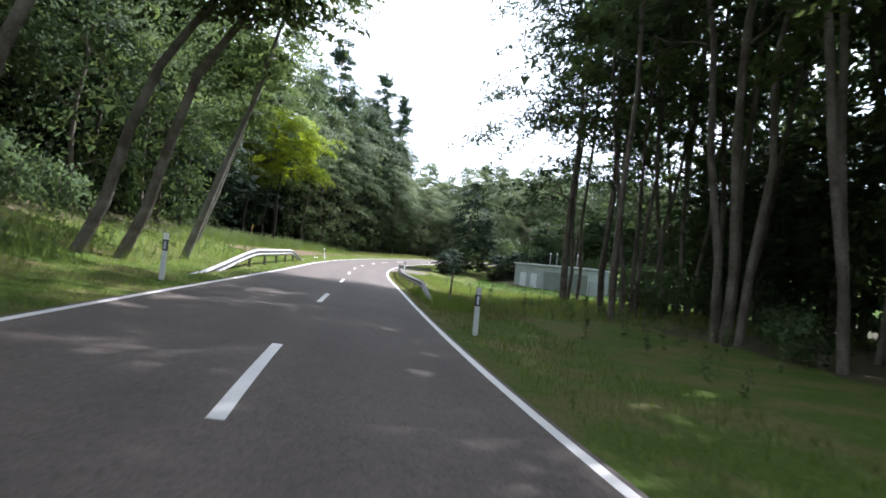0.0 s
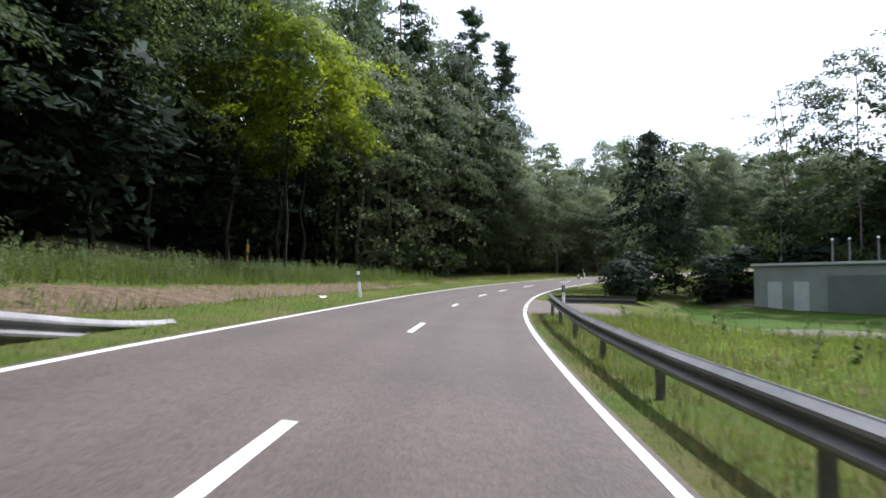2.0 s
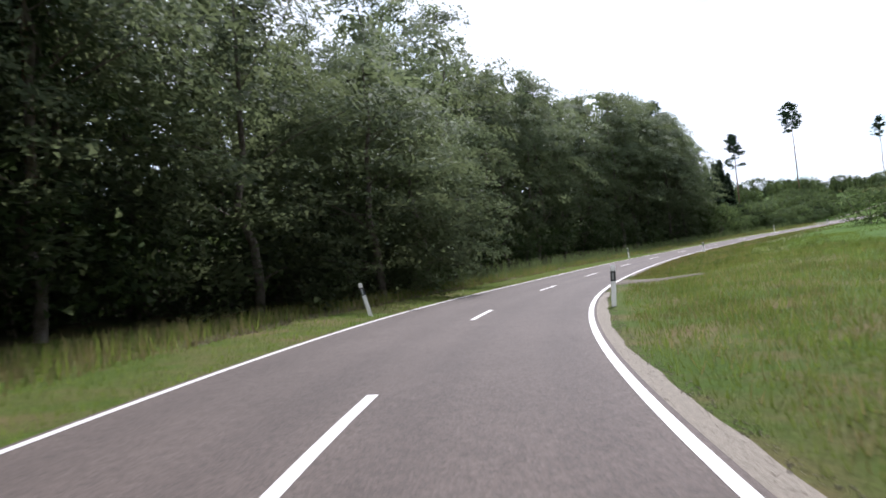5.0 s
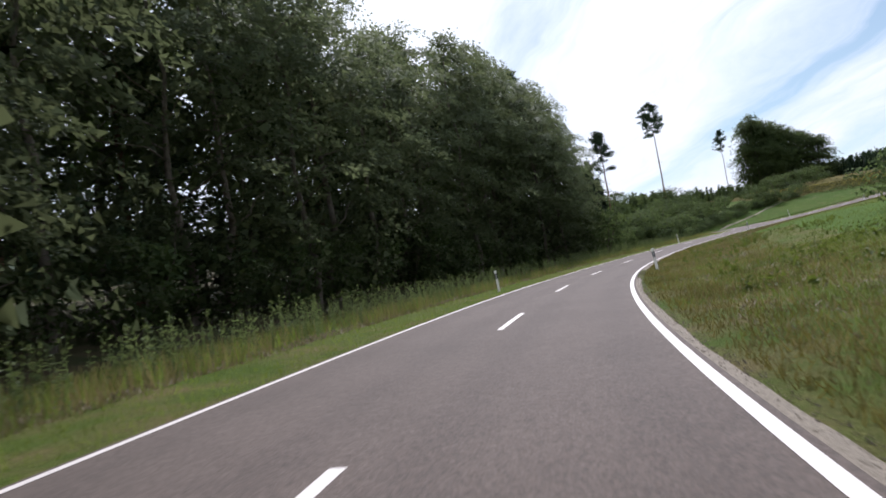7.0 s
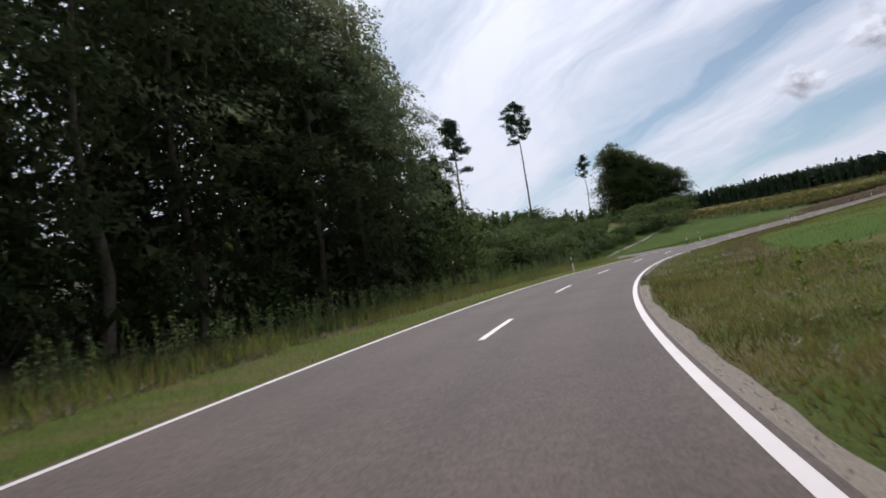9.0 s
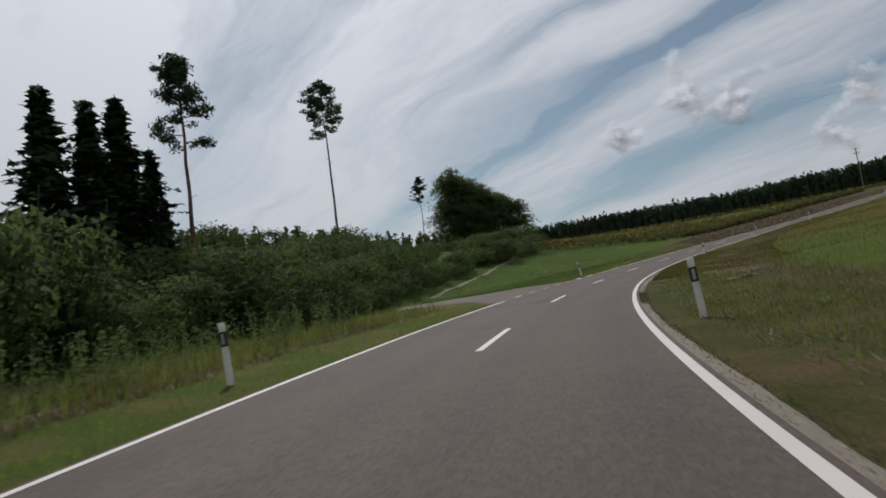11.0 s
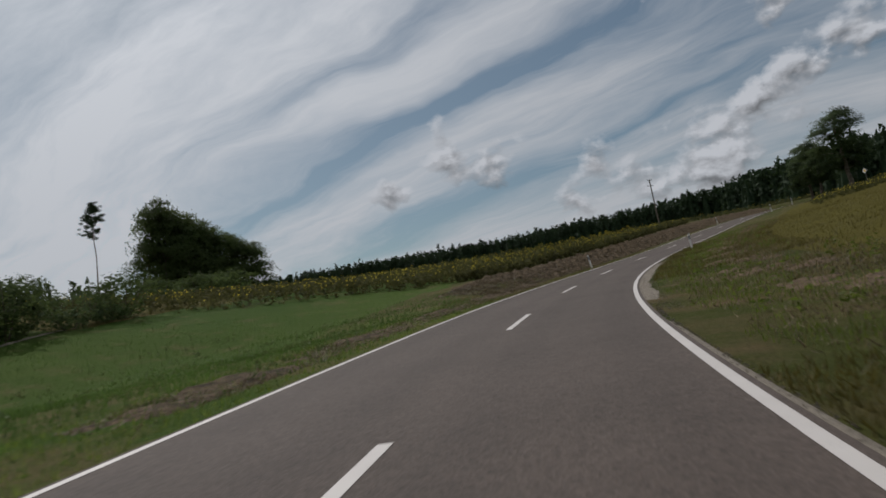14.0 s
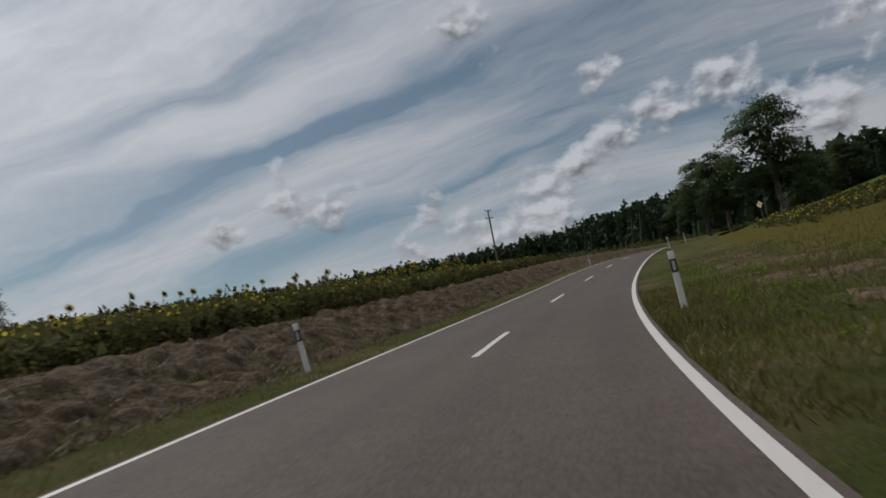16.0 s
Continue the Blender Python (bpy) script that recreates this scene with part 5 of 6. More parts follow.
        if not hidden(p[0], p[1]):
            plant(pick(KINDS["bush"]), s, d, rnd(0.6, 1.0) * (1.05 if s < 274 else 0.7), group="bushes on the clearing", wide=1.35)
    for k in range(52):
        x, y = rnd(145, 290), rnd(255, 335)
        if not hidden(x, y):
            plant(pick(KINDS["bush"]), 0, 0, rnd(1.15, 1.5), at=(x, y), group="bushes on the clearing", wide=1.6)
    for x in np.arange(149, 170, 1.7):
        plant(KINDS["bush"][int(x) % 3], 0, 0, rnd(0.55, 0.82), at=(x, 227.3 + 0.04 * (x - 150) + rnd(0, 2.0)), group="bushes on the clearing", wide=1.5)
    for x, y, tall in ((104.0, 222.0, 11), (101.5, 221.0, 12.5), (106.5, 226.0, 10), (98.0, 219.0, 12.5), (107.0, 223.5, 8.5), (109.0, 225.5, 7.0)):
        plant(pick(KINDS["spruce"]), 0, 0, tall / 19.5, at=(x, y), group="forest trees", wide=1.7)
    plant(tall_pine("pine_tree", 81, 25.4, 0.66, 3.5, "tall lone pine with long bare trunk on the clearing", 1.2), 0, 0, at=(150.0, 247.6))
    plant(tall_pine("pine_tree", 82, 27, 0.66, 3.6, "small-crowned lone pine with long bare trunk", 1.3), 0, 0, at=(266.0, 316.9))
    plant(tall_pine("pine_tree", 83, 18, 0.62, 2.4, "ragged tall pine at the edge of the clearing", 0.9), 0, 0, at=(112.1, 226.8))
    # the copse behind the rise: tall at one end, dying away at the other
    thick = broadleaf("copse_tree", 48, 16, 4.6, 0.5, 120, 46, 0.38, BARK, LEAF, "dense dark leafy tree in the copse on the ridge", hang=0.1, skirt=True, clump=1.75, inside=320, sway=0.12)
    for k in range(20):
        q = k / 19
        plant(thick, 0, 0, (1.42 - 0.50 * q**1.3) * rnd(0.88, 1.08), at=(312 + 33 * q + rnd(-1, 1), 337 - 12 * q + rnd(-3, 5)), group="copse on the ridge", wide=0.85 + 0.35 * q)
    plant(KINDS["spruce"][1], 0, 0, 1.3, at=(331, 334), group="copse on the ridge", wide=1.3)


clearing()
# saplings and young conifers between the bushes
rw = np.random.default_rng(41)
S, D = rw.uniform(226, 330, 420), -rw.uniform(15, 62, 420)
P = on_ground(S, D)
ok = ((P[:, 0] - 150) * math.cos(radians(55)) - (P[:, 1] - 200) * math.sin(radians(55)) < 0) & (D < np.interp(S, [212, 225, 245, 262, 285, 300, 332], [-17, -18, -20, -22.5, -30, -40, -56]))
conifer_mass("young_growth", [(x, y, z, rw.uniform(1.8, 4.2)) for x, y, z in P[ok]], "grey-green saplings and young conifers on the clearing", 42, (0.26, 0.4), 44, SHRUB_DARK, "saplings")
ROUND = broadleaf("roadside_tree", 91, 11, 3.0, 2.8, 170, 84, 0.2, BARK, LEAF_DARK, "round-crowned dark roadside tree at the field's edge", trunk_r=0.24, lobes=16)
for x, y, size, wide in ((230.5, 172.7, 0.88, 1.3), (244.8, 173.9, 0.8, 0.95), (238.9, 173.9, 0.76, 0.95), (287.0, 142.0, 1.05, 1.0), (293.0, 132.0, 1.2, 1.0), (330.0, 150.0, 1.1, 1.0)):
    plant(ROUND, 0, 0, size, at=(x, y), group="roadside trees", wide=wide)


def far_woods():
    """Dark conifer woods on the ridge, far off, with an uneven top."""
    rng = np.random.default_rng(8)
    bend = [(335, 345), (353, 322), (378, 245), (386, 200), (381, 165), (352, 156), (318, 142), (296, 120), (278, 86)]
    tops = [5.0, 9.0, 10.0, 11.5, 13.0, 13.5, 13.5, 14, 14]
    places = []
    for (x0, y0), (x1, y1), t0, t1 in zip(bend, bend[1:], tops, tops[1:]):
        n = int(9 * math.dist((x0, y0), (x1, y1)))
        t = rng.uniform(0, 1, n)
        x, y = x0 + (x1 - x0) * t + rng.uniform(0, 18, n), y0 + (y1 - y0) * t + rng.normal(0, 4, n)
        h = (t0 + (t1 - t0) * t) * rng.uniform(0.82, 1.04, n) * np.where(rng.uniform(0, 1, n) < 0.06, 1.12, 1.0)
        places += list(zip(x, y, ground_height(x, y), h))
    conifer_mass("far_conifer_wood", places, "dark distant conifer wood along the ridge", 9, (0.2, 0.34))


far_woods()


# ---------------------------------------------------------------- road furniture
def delineator():
    """A white plastic delineator post: flattened body with a slanted top, black band, reflector."""
    root = holder("delineator_post", (0, 0, 0))
    ring = [(-0.06, 0.0), (-0.05, -0.022), (0.05, -0.022), (0.06, 0.0), (0.035, 0.05), (-0.035, 0.05)]

    def shell(z0, z1, grow, slant=0.0):
        bm = bmesh.new()
        lo = [bm.verts.new((x * grow, y * grow, z0)) for x, y in ring]
        hi = [bm.verts.new((x * grow * (0.94 if slant else 1), y * grow, z1 - slant * (y + 0.022) / 0.072 * 0.03)) for x, y in ring]
        n = len(ring)
        for i in range(n):
            bm.faces.new((lo[i], lo[(i + 1) % n], hi[(i + 1) % n], hi[i]))
        bm.faces.new(hi)
        bm.faces.new(lo[::-1])
        return bm

    part("body", shell(-0.3, 0.985, 1.0, 1.0), POST_WHITE, root)
    band = part("band", shell(0.60, 0.84, 1.04), POST_BLACK, root, "black band")
    for side in (-1, 1):
        bm = bmesh.new()
        box(bm, (0, -0.0255 if side < 0 else 0.0535, 0.72), (0.05 if side < 0 else 0.035, 0.006, 0.17), bevel=0.002)
        part("reflector", bm, REFLECTOR, band, "pale rectangular reflector")
    return tagged(root, "white plastic delineator post with black band on the verge", "delineator post", "delineator posts")


POST = delineator()
# along the road, off its middle, how far each leans to the left of the road and how high it shows
spots = [(23.6, -3.32, 0, 1.0), (73.0, -3.45, 7, 0.99), (124.3, -3.4, 14, 0.93), (176.6, -3.7, 1, 1.0), (228.5, -3.7, 3, 0.95), (267.3, -3.55, 9, 0.96), (327.4, -3.7, 8, 0.93), (378.0, -3.6, 4, 0.95), (22.4, 3.35, 1, 1.0), (103.0, 3.2, 0, 1.0), (123.6, 3.07, -4, 1.0), (176.3, 3.38, 3, 0.97), (230.5, 3.4, 3, 0.98), (278.0, 3.25, -4, 1.0), (327.8, 3.28, 1, 1.0), (378.0, 3.3, 2, 1.0), (390.0, 3.3, 2, 1.0)]
for n, (s, d, lean, high) in enumerate(spots):
    p = on_ground(s, d)
    p[2] -= 0.02
    tilt = Matrix.Rotation(radians(random.uniform(-2.0, 2.0)), 4, "X") @ Matrix.Rotation(radians(-lean), 4, "Y") @ Matrix.Diagonal((1, 1, high, 1))
    m = Matrix.Translation(p) @ Matrix.Rotation(-heading(s), 4, "Z") @ tilt
    if n == 0:
        POST.matrix_basis = m
    else:
        copy_thing(POST, m)
# one more, raised behind the end of the guardrail
tagged(copy_thing(POST, Matrix.Translation(on_ground(73.0, 3.92) + np.array((0, 0, 0.22))) @ Matrix.Rotation(-heading(73.0) + 0.2, 4, "Z")), "white delineator post fixed behind the curled guardrail end")


def guardrail(s0, s1, d, posts, sink0, sink1, label, curl=False, tall=0.7, run=9.0, rise=0.0):
    """A W-beam on steel posts; the ends dip into the ground, or curl away round the corner."""
    root = tagged(holder("guardrail", along(s0, d)), label, "guardrail")
    inv = root.matrix_basis.inverted()
    side = 1 if d > 0 else -1
    ss = list(np.arange(s0, s1 + 0.01, 0.5))
    top = [tall * (1 - sink0 * (1 - ramp(np.array(s), s0, s0 + run))) * (1 - sink1 * ramp(np.array(s), s1 - 9.0, s1)) + rise * float(ramp(np.array(s), s1 - 13.0, s1)) for s in ss]
    line = [along(s, d) for s in ss]
    if curl:
        h = heading(s1)
        c = along(s1, d + 1.3)
        for a in np.linspace(0.15, 1.0, 9):
            t = a * math.pi * 0.93
            q = c + np.array((-math.cos(h) * 1.3 * math.cos(t) + math.sin(h) * 1.3 * math.sin(t), math.sin(h) * 1.3 * math.cos(t) + math.cos(h) * 1.3 * math.sin(t), 0))
            line.append(q)
            top.append(tall + rise)
        back = line[-1] - line[-2]
        for k in range(1, 3):
            line.append(line[-1] + back / np.linalg.norm(back) * 0.45)
            top.append(tall + rise)
    line, top = np.array(line), np.array(top)
    tang = np.gradient(line, axis=0)
    tang /= np.linalg.norm(tang, axis=1, keepdims=True)
    out = np.stack([-tang[:, 1], tang[:, 0], 0 * tang[:, 0]], 1) * side
    prof = [(0.00, 0.0), (0.012, -0.015), (0.075, -0.06), (0.08, -0.09), (0.012, -0.135), (0.0, -0.155), (0.012, -0.175), (0.08, -0.22), (0.075, -0.25), (0.012, -0.295), (0.0, -0.31)]
    prof = prof + [(a - 0.006, b) for a, b in prof[::-1]]
    k = len(prof)
    v = np.stack([line + out * a + np.array((0, 0, 1.0)) * (top[:, None] + b) for a, b in prof], 1).reshape(-1, 3)
    n = len(line)
    i, j = np.meshgrid(np.arange(n - 1), np.arange(k), indexing="ij")
    f = np.stack([i * k + j, i * k + (j + 1) % k, (i + 1) * k + (j + 1) % k, (i + 1) * k + j], -1).reshape(-1, 4)
    v = v - np.array(root.matrix_basis.translation)
    beam = array_part("beam", v, f, STEEL, root)
    post_me = bolt_me = None
    for s in posts:
        t = float(np.interp(s, ss, top[: len(ss)]))
        p = along(s, d + side * 0.06) - np.array(root.matrix_basis.translation)
        if post_me is None:
            bm = bmesh.new()
            box(bm, (0, 0, -0.42), (0.10, 0.006, 1.3))
            box(bm, (-0.05, 0.024, -0.42), (0.006, 0.05, 1.3))
            box(bm, (0.05, 0.024, -0.42), (0.006, 0.05, 1.3))
            ob = part("post", bm, STEEL_DARK, root)
            post_me = ob.data
        else:
            ob = link(new("post", post_me), root)
        ob.matrix_basis = Matrix.Translation((p[0], p[1], p[2] + t - 0.26)) @ Matrix.Rotation(-heading(s), 4, "Z")
        for off in (-0.09, 0.09):
            q = along(s + off, d - side * 0.012) - np.array(root.matrix_basis.translation)
            if bolt_me is None:
                bm = bmesh.new()
                bmesh.ops.create_uvsphere(bm, u_segments=6, v_segments=4, radius=0.018)
                bo = part("bolt", bm, STEEL, beam)
                bolt_me = bo.data
            else:
                bo = link(new("bolt", bolt_me), beam)
            bo.matrix_basis = Matrix.Translation((q[0], q[1], q[2] + t - 0.155))
    return root


guardrail(25.4, 58.5, -3.5, np.arange(28.0, 57, 4.0), 1.05, 0.95, "galvanised steel guardrail with ends dipping into the grass verge", run=13.0)
guardrail(31.0, 72.9, 3.42, np.arange(36.0, 73, 3.98), 1.02, 0.0, "galvanised steel guardrail curling round at the junction", curl=True, tall=0.64, run=7.6, rise=0.13)


def stake():
    """A dark weathered stake in the grass behind the rail's sunken end."""
    root = tagged(holder("wooden_stake", on_ground(34.0, 4.12)), "dark weathered wooden stake in the grass behind the guardrail", "stake")
    bm = bmesh.new()
    rod(bm, (0, 0, -0.3), (0.06, 0, 1.22), 0.045, 0.038)
    part("stake_shaft", bm, WOOD, root)
    bm = bmesh.new()
    rod(bm, (0.06, 0, 1.2), (0.063, 0, 1.30), 0.05, 0.044)
    part("stake_cap", bm, STEEL_DARK, root)


stake()


def marker_post():
    root = tagged(holder("pipeline_marker", on_ground(86.0, -14.2)), "slim yellow marker post with dark top on the bank", "marker post")
    bm = bmesh.new()
    rod(bm, (0, 0, -0.3), (0, 0, 1.55), 0.03)
    part("pole", bm, STEEL_DARK, root)
    bm = bmesh.new()
    box(bm, (0, 0, 1.05), (0.16, 0.05, 0.42), bevel=0.01)
    part("marker_plate", bm, YELLOW, root, "yellow plate")
    bm = bmesh.new()
    box(bm, (0, 0, 0.45), (0.1, 0.045, 0.3), bevel=0.01)
    part("lower_sleeve", bm, YELLOW, root)


marker_post()


# ---------------------------------------------------------------- side roads
def lane(name, rows, mat, label, lift=0.03):
    """A way leaving the road: rows of distance from the road's middle, and from where to where along it."""
    rows = np.array(rows, float)
    q = np.linspace(0, len(rows) - 1, 12 * len(rows))
    d, lo, hi = (np.interp(q, np.arange(len(rows)), rows[:, i]) for i in range(3))
    for a in (d, lo, hi):
        for _ in range(8):
            a[1:-1] = (a[:-2] + 2 * a[1:-1] + a[2:]) / 4
    cols = np.array([-0.06, 0.0, 0.15, 0.35, 0.5, 0.65, 0.85, 1.0, 1.06])
    S = lo[:, None] + (hi - lo)[:, None] * cols
    D = np.repeat(d[:, None], len(cols), 1)
    p = along(S, D)
    z = soft_side(S, D, p) + lift + 0.06 * ramp(np.abs(D), 10.5, 12.0)
    z[:, 0] -= 0.14
    z[:, -1] -= 0.14
    p[..., 2] = z
    n, m = S.shape
    i, j = np.meshgrid(np.arange(n - 1), np.arange(m - 1), indexing="ij")
    f = np.stack([i * m + j, i * m + j + 1, (i + 1) * m + j + 1, (i + 1) * m + j], -1).reshape(-1, 4)
    tagged(new(name, mesh_of(name, p.reshape(-1, 3), f, mat, smooth=True, uv=np.c_[S.ravel(), D.ravel()])), label, "side road", kind="structure")


lane("side_road", [(2.64, 73.0, 84.0), (3.2, 74.0, 83.0), (4, 74.8, 82), (6, 75.4, 80.6), (10, 75, 79.2), (16, 73, 77), (24, 69, 73), (40, 62, 66), (70, 50, 54), (110, 34, 38)], ASPHALT_OLD, "grey asphalt side road leaving at the junction")
lane("field_path", [(2.64, 134.8, 138.2), (3.4, 135.2, 137.8), (4.2, 135.5, 137.5), (5.2, 135.8, 137.2), (6.2, 136.2, 136.9)], DIRT, "trodden brown field entrance beside the road")
lane("forest_track", [(-2.64, 245.5, 262.0), (-3.4, 246.6, 260.0), (-5, 249.2, 258.4), (-7, 251.4, 257.6), (-9, 252.8, 257.6), (-10.5, 254.2, 258.6)], ASPHALT_OLD, "cracked asphalt apron where a track meets the road")
lane("dirt_path", [(-10.0, 252.8, 258.0), (-12.4, 257.0, 260.0), (-14.6, 262.6, 264.6), (-16.9, 271.0, 272.6), (-18.3, 277.2, 278.7), (-19.8, 282.6, 284.0), (-20.8, 286.6, 287.9), (-22.0, 290.6, 291.7), (-23.6, 294.8, 295.7), (-25.6, 299.8, 300.6), (-27.0, 305, 305.7)], GRAVEL, "pale dirt path climbing along the meadow's edge")


# ---------------------------------------------------------------- shed, fence, poles
def shed():
    """A low flat-roofed utility shed with grey-green cladding, doors and vent pipes."""
    foot = np.array((14.7, 94.0))
    turn = radians(-52)
    z = float(min(ground_height([foot[0], foot[0] + 5], [foot[1], foot[1] - 7])))
    root = tagged(holder("utility_shed", (foot[0], foot[1], z - 0.1), turn), "long low grey-green utility shed with flat roof and vent pipes", "shed")
    L, D, H = 11.0, 4.0, 3.0
    bm = bmesh.new()
    box(bm, (L / 2, D / 2, H / 2), (L, D, H), bevel=0.02)
    part("wall", bm, CLADDING, root)
    bm = bmesh.new()
    box(bm, (L / 2, D / 2, H + 0.08), (L + 0.3, D + 0.3, 0.16), bevel=0.02)
    part("roof", bm, DOOR_GREY, root, "flat pale roof slab")
    bm = bmesh.new()
    box(bm, (7.8, -0.03, 0), (6.2, 0.03, 0.03))
    slat = part("slat", bm, CLADDING, root)
    for n in range(36):
        ob = slat if n == 0 else link(new("slat", slat.data), root)
        ob.matrix_basis = Matrix.Translation((0, 0, 0.2 + n * 0.062))
    for x in (1.0, 2.7):
        bm = bmesh.new()
        box(bm, (x + 0.45, -0.03, 1.02), (0.95, 0.06, 2.0), bevel=0.01)
        dr = part("door", bm, DOOR_GREY, root, "pale grey steel door")
        bm = bmesh.new()
        box(bm, (x + 0.82, -0.08, 1.0), (0.12, 0.04, 0.03), bevel=0.005)
        part("handle", bm, STEEL_DARK, dr)
    for x in (4.4, 5.4, 7.0, 8.4):
        bm = bmesh.new()
        rod(bm, (x, 1.2, H), (x, 1.2, H + 1.5), 0.06)
        pp = part("vent_pipe", bm, STEEL, root)
        bm = bmesh.new()
        rod(bm, (x, 1.2, H + 1.5), (x, 1.2, H + 1.62), 0.1, 0.05)
        part("cap", bm, SIGN_WHITE, pp)
    for x in (1.6, 8.9):
        bm = bmesh.new()
        rod(bm, (x, 0.5, H), (x, 0.5, H + 3.0), 0.018, 0.01)
        rod(bm, (x - 0.2, 0.5, H + 0.16), (x, 0.5, H + 0.6), 0.015)
        part("aerial", bm, STEEL, root)


shed()


def fence():
    """Wire mesh fence with thin posts beside the shed."""
    root = tagged(holder("mesh_fence", (19.6, 86.5, 0)), "thin grey welded mesh fence beside the shed", "fence")
    a, b = np.array((20.5, 87.0)), np.array((30.5, 74.0))
    n = 9
    pts = [a + (b - a) * i / (n - 1) for i in range(n)]
    zs = [float(ground_height(p[0], p[1])[0]) for p in pts]
    me = None
    for p, z in zip(pts, zs):
        if me is None:
            bm = bmesh.new()
            rod(bm, (0, 0, -0.3), (0, 0, 1.7), 0.03)
            ob = part("fence_post", bm, STEEL_DARK, root)
            me = ob.data
        else:
            ob = link(new("fence_post", me), root)
        ob.matrix_basis = Matrix.Translation((p[0] - 19.6, p[1] - 86.5, z))
    for i in range(n - 1):
        bm = bmesh.new()
        p, q = np.r_[pts[i], zs[i]] - (19.6, 86.5, 0), np.r_[pts[i + 1], zs[i + 1]] - (19.6, 86.5, 0)
        for h in np.arange(0.15, 1.65, 0.2):
            rod(bm, p + (0, 0, h), q + (0, 0, h), 0.008, sides=4)
        for t in np.linspace(0, 1, 14)[1:-1]:
            m = p + (q - p) * t
            rod(bm, m + (0, 0, 0.1), m + (0, 0, 1.62), 0.006, sides=4)
        part("mesh_panel", bm, STEEL, root)


fence()


def power_pole():
    x, y = 282.3, 194.0
    z = float(ground_height(x, y)[0])
    root = tagged(holder("power_pole", (x, y, z), radians(-60)), "thin wooden power pole with crossarms above the sunflowers", "power pole")
    H = max(8.0, 37.4 - z)
    bm = bmesh.new()
    rod(bm, (0, 0, -0.5), (0, 0, H), 0.16, 0.11)
    part("pole", bm, WOOD, root)
    for h, w in ((H - 0.1, 1.1), (H - 1.3, 1.3)):
        bm = bmesh.new()
        box(bm, (0, 0, h), (w, 0.1, 0.1), bevel=0.01)
        arm = part("crossarm", bm, STEEL_DARK, root)
        for k in (-0.45, 0.45):
            bm = bmesh.new()
            rod(bm, (k * w, 0, h + 0.05), (k * w, 0, h + 0.25), 0.05, 0.035)
            part("insulator", bm, POST_BLACK, arm)


power_pole()


def diamond_sign():
    p = on_ground(412.0, 4.2)
    root = tagged(holder("priority_sign", p, -heading(412.0)), "white and yellow diamond road sign on a grey post", "road sign")
    bm = bmesh.new()
    rod(bm, (0, 0, -0.3), (0, 0, 2.7), 0.035)
    part("pole", bm, STEEL, root)
    turn = Matrix.Rotation(radians(45), 4, "Y")
    bm = bmesh.new()
    box(bm, (0, -0.05, 2.4), (0.6, 0.012, 0.6), turn)
    plate = part("plate", bm, SIGN_WHITE, root)
    bm = bmesh.new()
    box(bm, (0, -0.06, 2.4), (0.36, 0.008, 0.36), turn)
    part("yellow_field", bm, YELLOW, plate)


diamond_sign()


# ---------------------------------------------------------------- grass, weeds, straw
def blades(name, rng, s, d, height, width, mat, label, lift=0.0, bend=0.5, category="grass"):
    """Single grass blades at the given places beside the road, as one mass."""
    n = len(s)
    p = along(s, d)
    g = ground_height(p[:, 0], p[:, 1])
    k = ramp(np.abs(d), 3.2, 5.5)
    p[:, 2] = (p[:, 2] - 0.025) * (1 - k) + g * k + lift - 0.01
    a = rng.uniform(0, 2 * np.pi, n)
    h = height * rng.uniform(0.5, 1.25, n)
    w = width * rng.uniform(0.6, 1.3, n)
    side = np.stack([np.cos(a), np.sin(a), 0 * a], 1)
    b = a + rng.normal(0, 0.7, n) + 1.57
    tip = p + np.stack([np.cos(b) * h * bend * rng.uniform(0, 1, n), np.sin(b) * h * bend * rng.uniform(0, 1, n), h], 1)
    v = np.stack([p - side * w[:, None] / 2, p + side * w[:, None] / 2, tip], 1).reshape(-1, 3)
    tagged(array_part(name, v, np.arange(3 * n).reshape(-1, 3), mat), label, category, kind="stuff")


def patchy(rng, n, s0, s1, d0, d1, keep=0.35, size=1.6):
    s, d = rng.uniform(s0, s1, n), rng.uniform(d0, d1, n)
    f = np.sin(s / size + 1.7 * np.sin(d * 1.3)) * np.sin(d / size * 1.9 + 0.8 * np.sin(s * 0.7)) + rng.normal(0, 0.4, n)
    ok = (f > -keep)
    bare = (s > 61) & (s < 86) & (d < -5.4 + 0.4 * np.sin(s)) & (d > -9.2) & (rng.uniform(0, 1, n) < 0.8)
    ways = bare | ((s > 72.5) & (s < 83.5) & (d > 0)) | ((s > 134.7) & (s < 138.0) & (d > 0) & (d < 6)) | ((s > 245) & (s < 259.5) & (d < 0) & (d > -9))
    return s[ok & ~ways], d[ok & ~ways]


rg = np.random.default_rng(3)
S, D = patchy(rg, 70000, 6, 345, -5.4, -2.70, 1.0)
ok = S < 300
blades("verge_grass", rg, S[~ok], D[~ok], 0.09, 0.018, GRASS_OLIVE, "short olive grass below the hay bank")
S, D = S[ok], D[ok]
blades("verge_grass", rg, S, D, 0.10, 0.016, GRASS, "short bright green mown grass on the verge")
S, D = patchy(rg, 70000, 6, 345, 3.0, 5.6, 0.7)
ok = (S < 118) | (D > 3.45 + 0.25 * np.sin(S * 1.3))
blades("verge_grass", rg, S[ok], D[ok], 0.12, 0.017, GRASS, "patchy green and dry grass on the verge")
for a, b_, n in ((300, 334, 24000), (248, 282, 20000), (138.5, 206, 30000)):
    S, D = patchy(rg, n, a, b_, 2.72, 8.5, 0.5, 1.2)
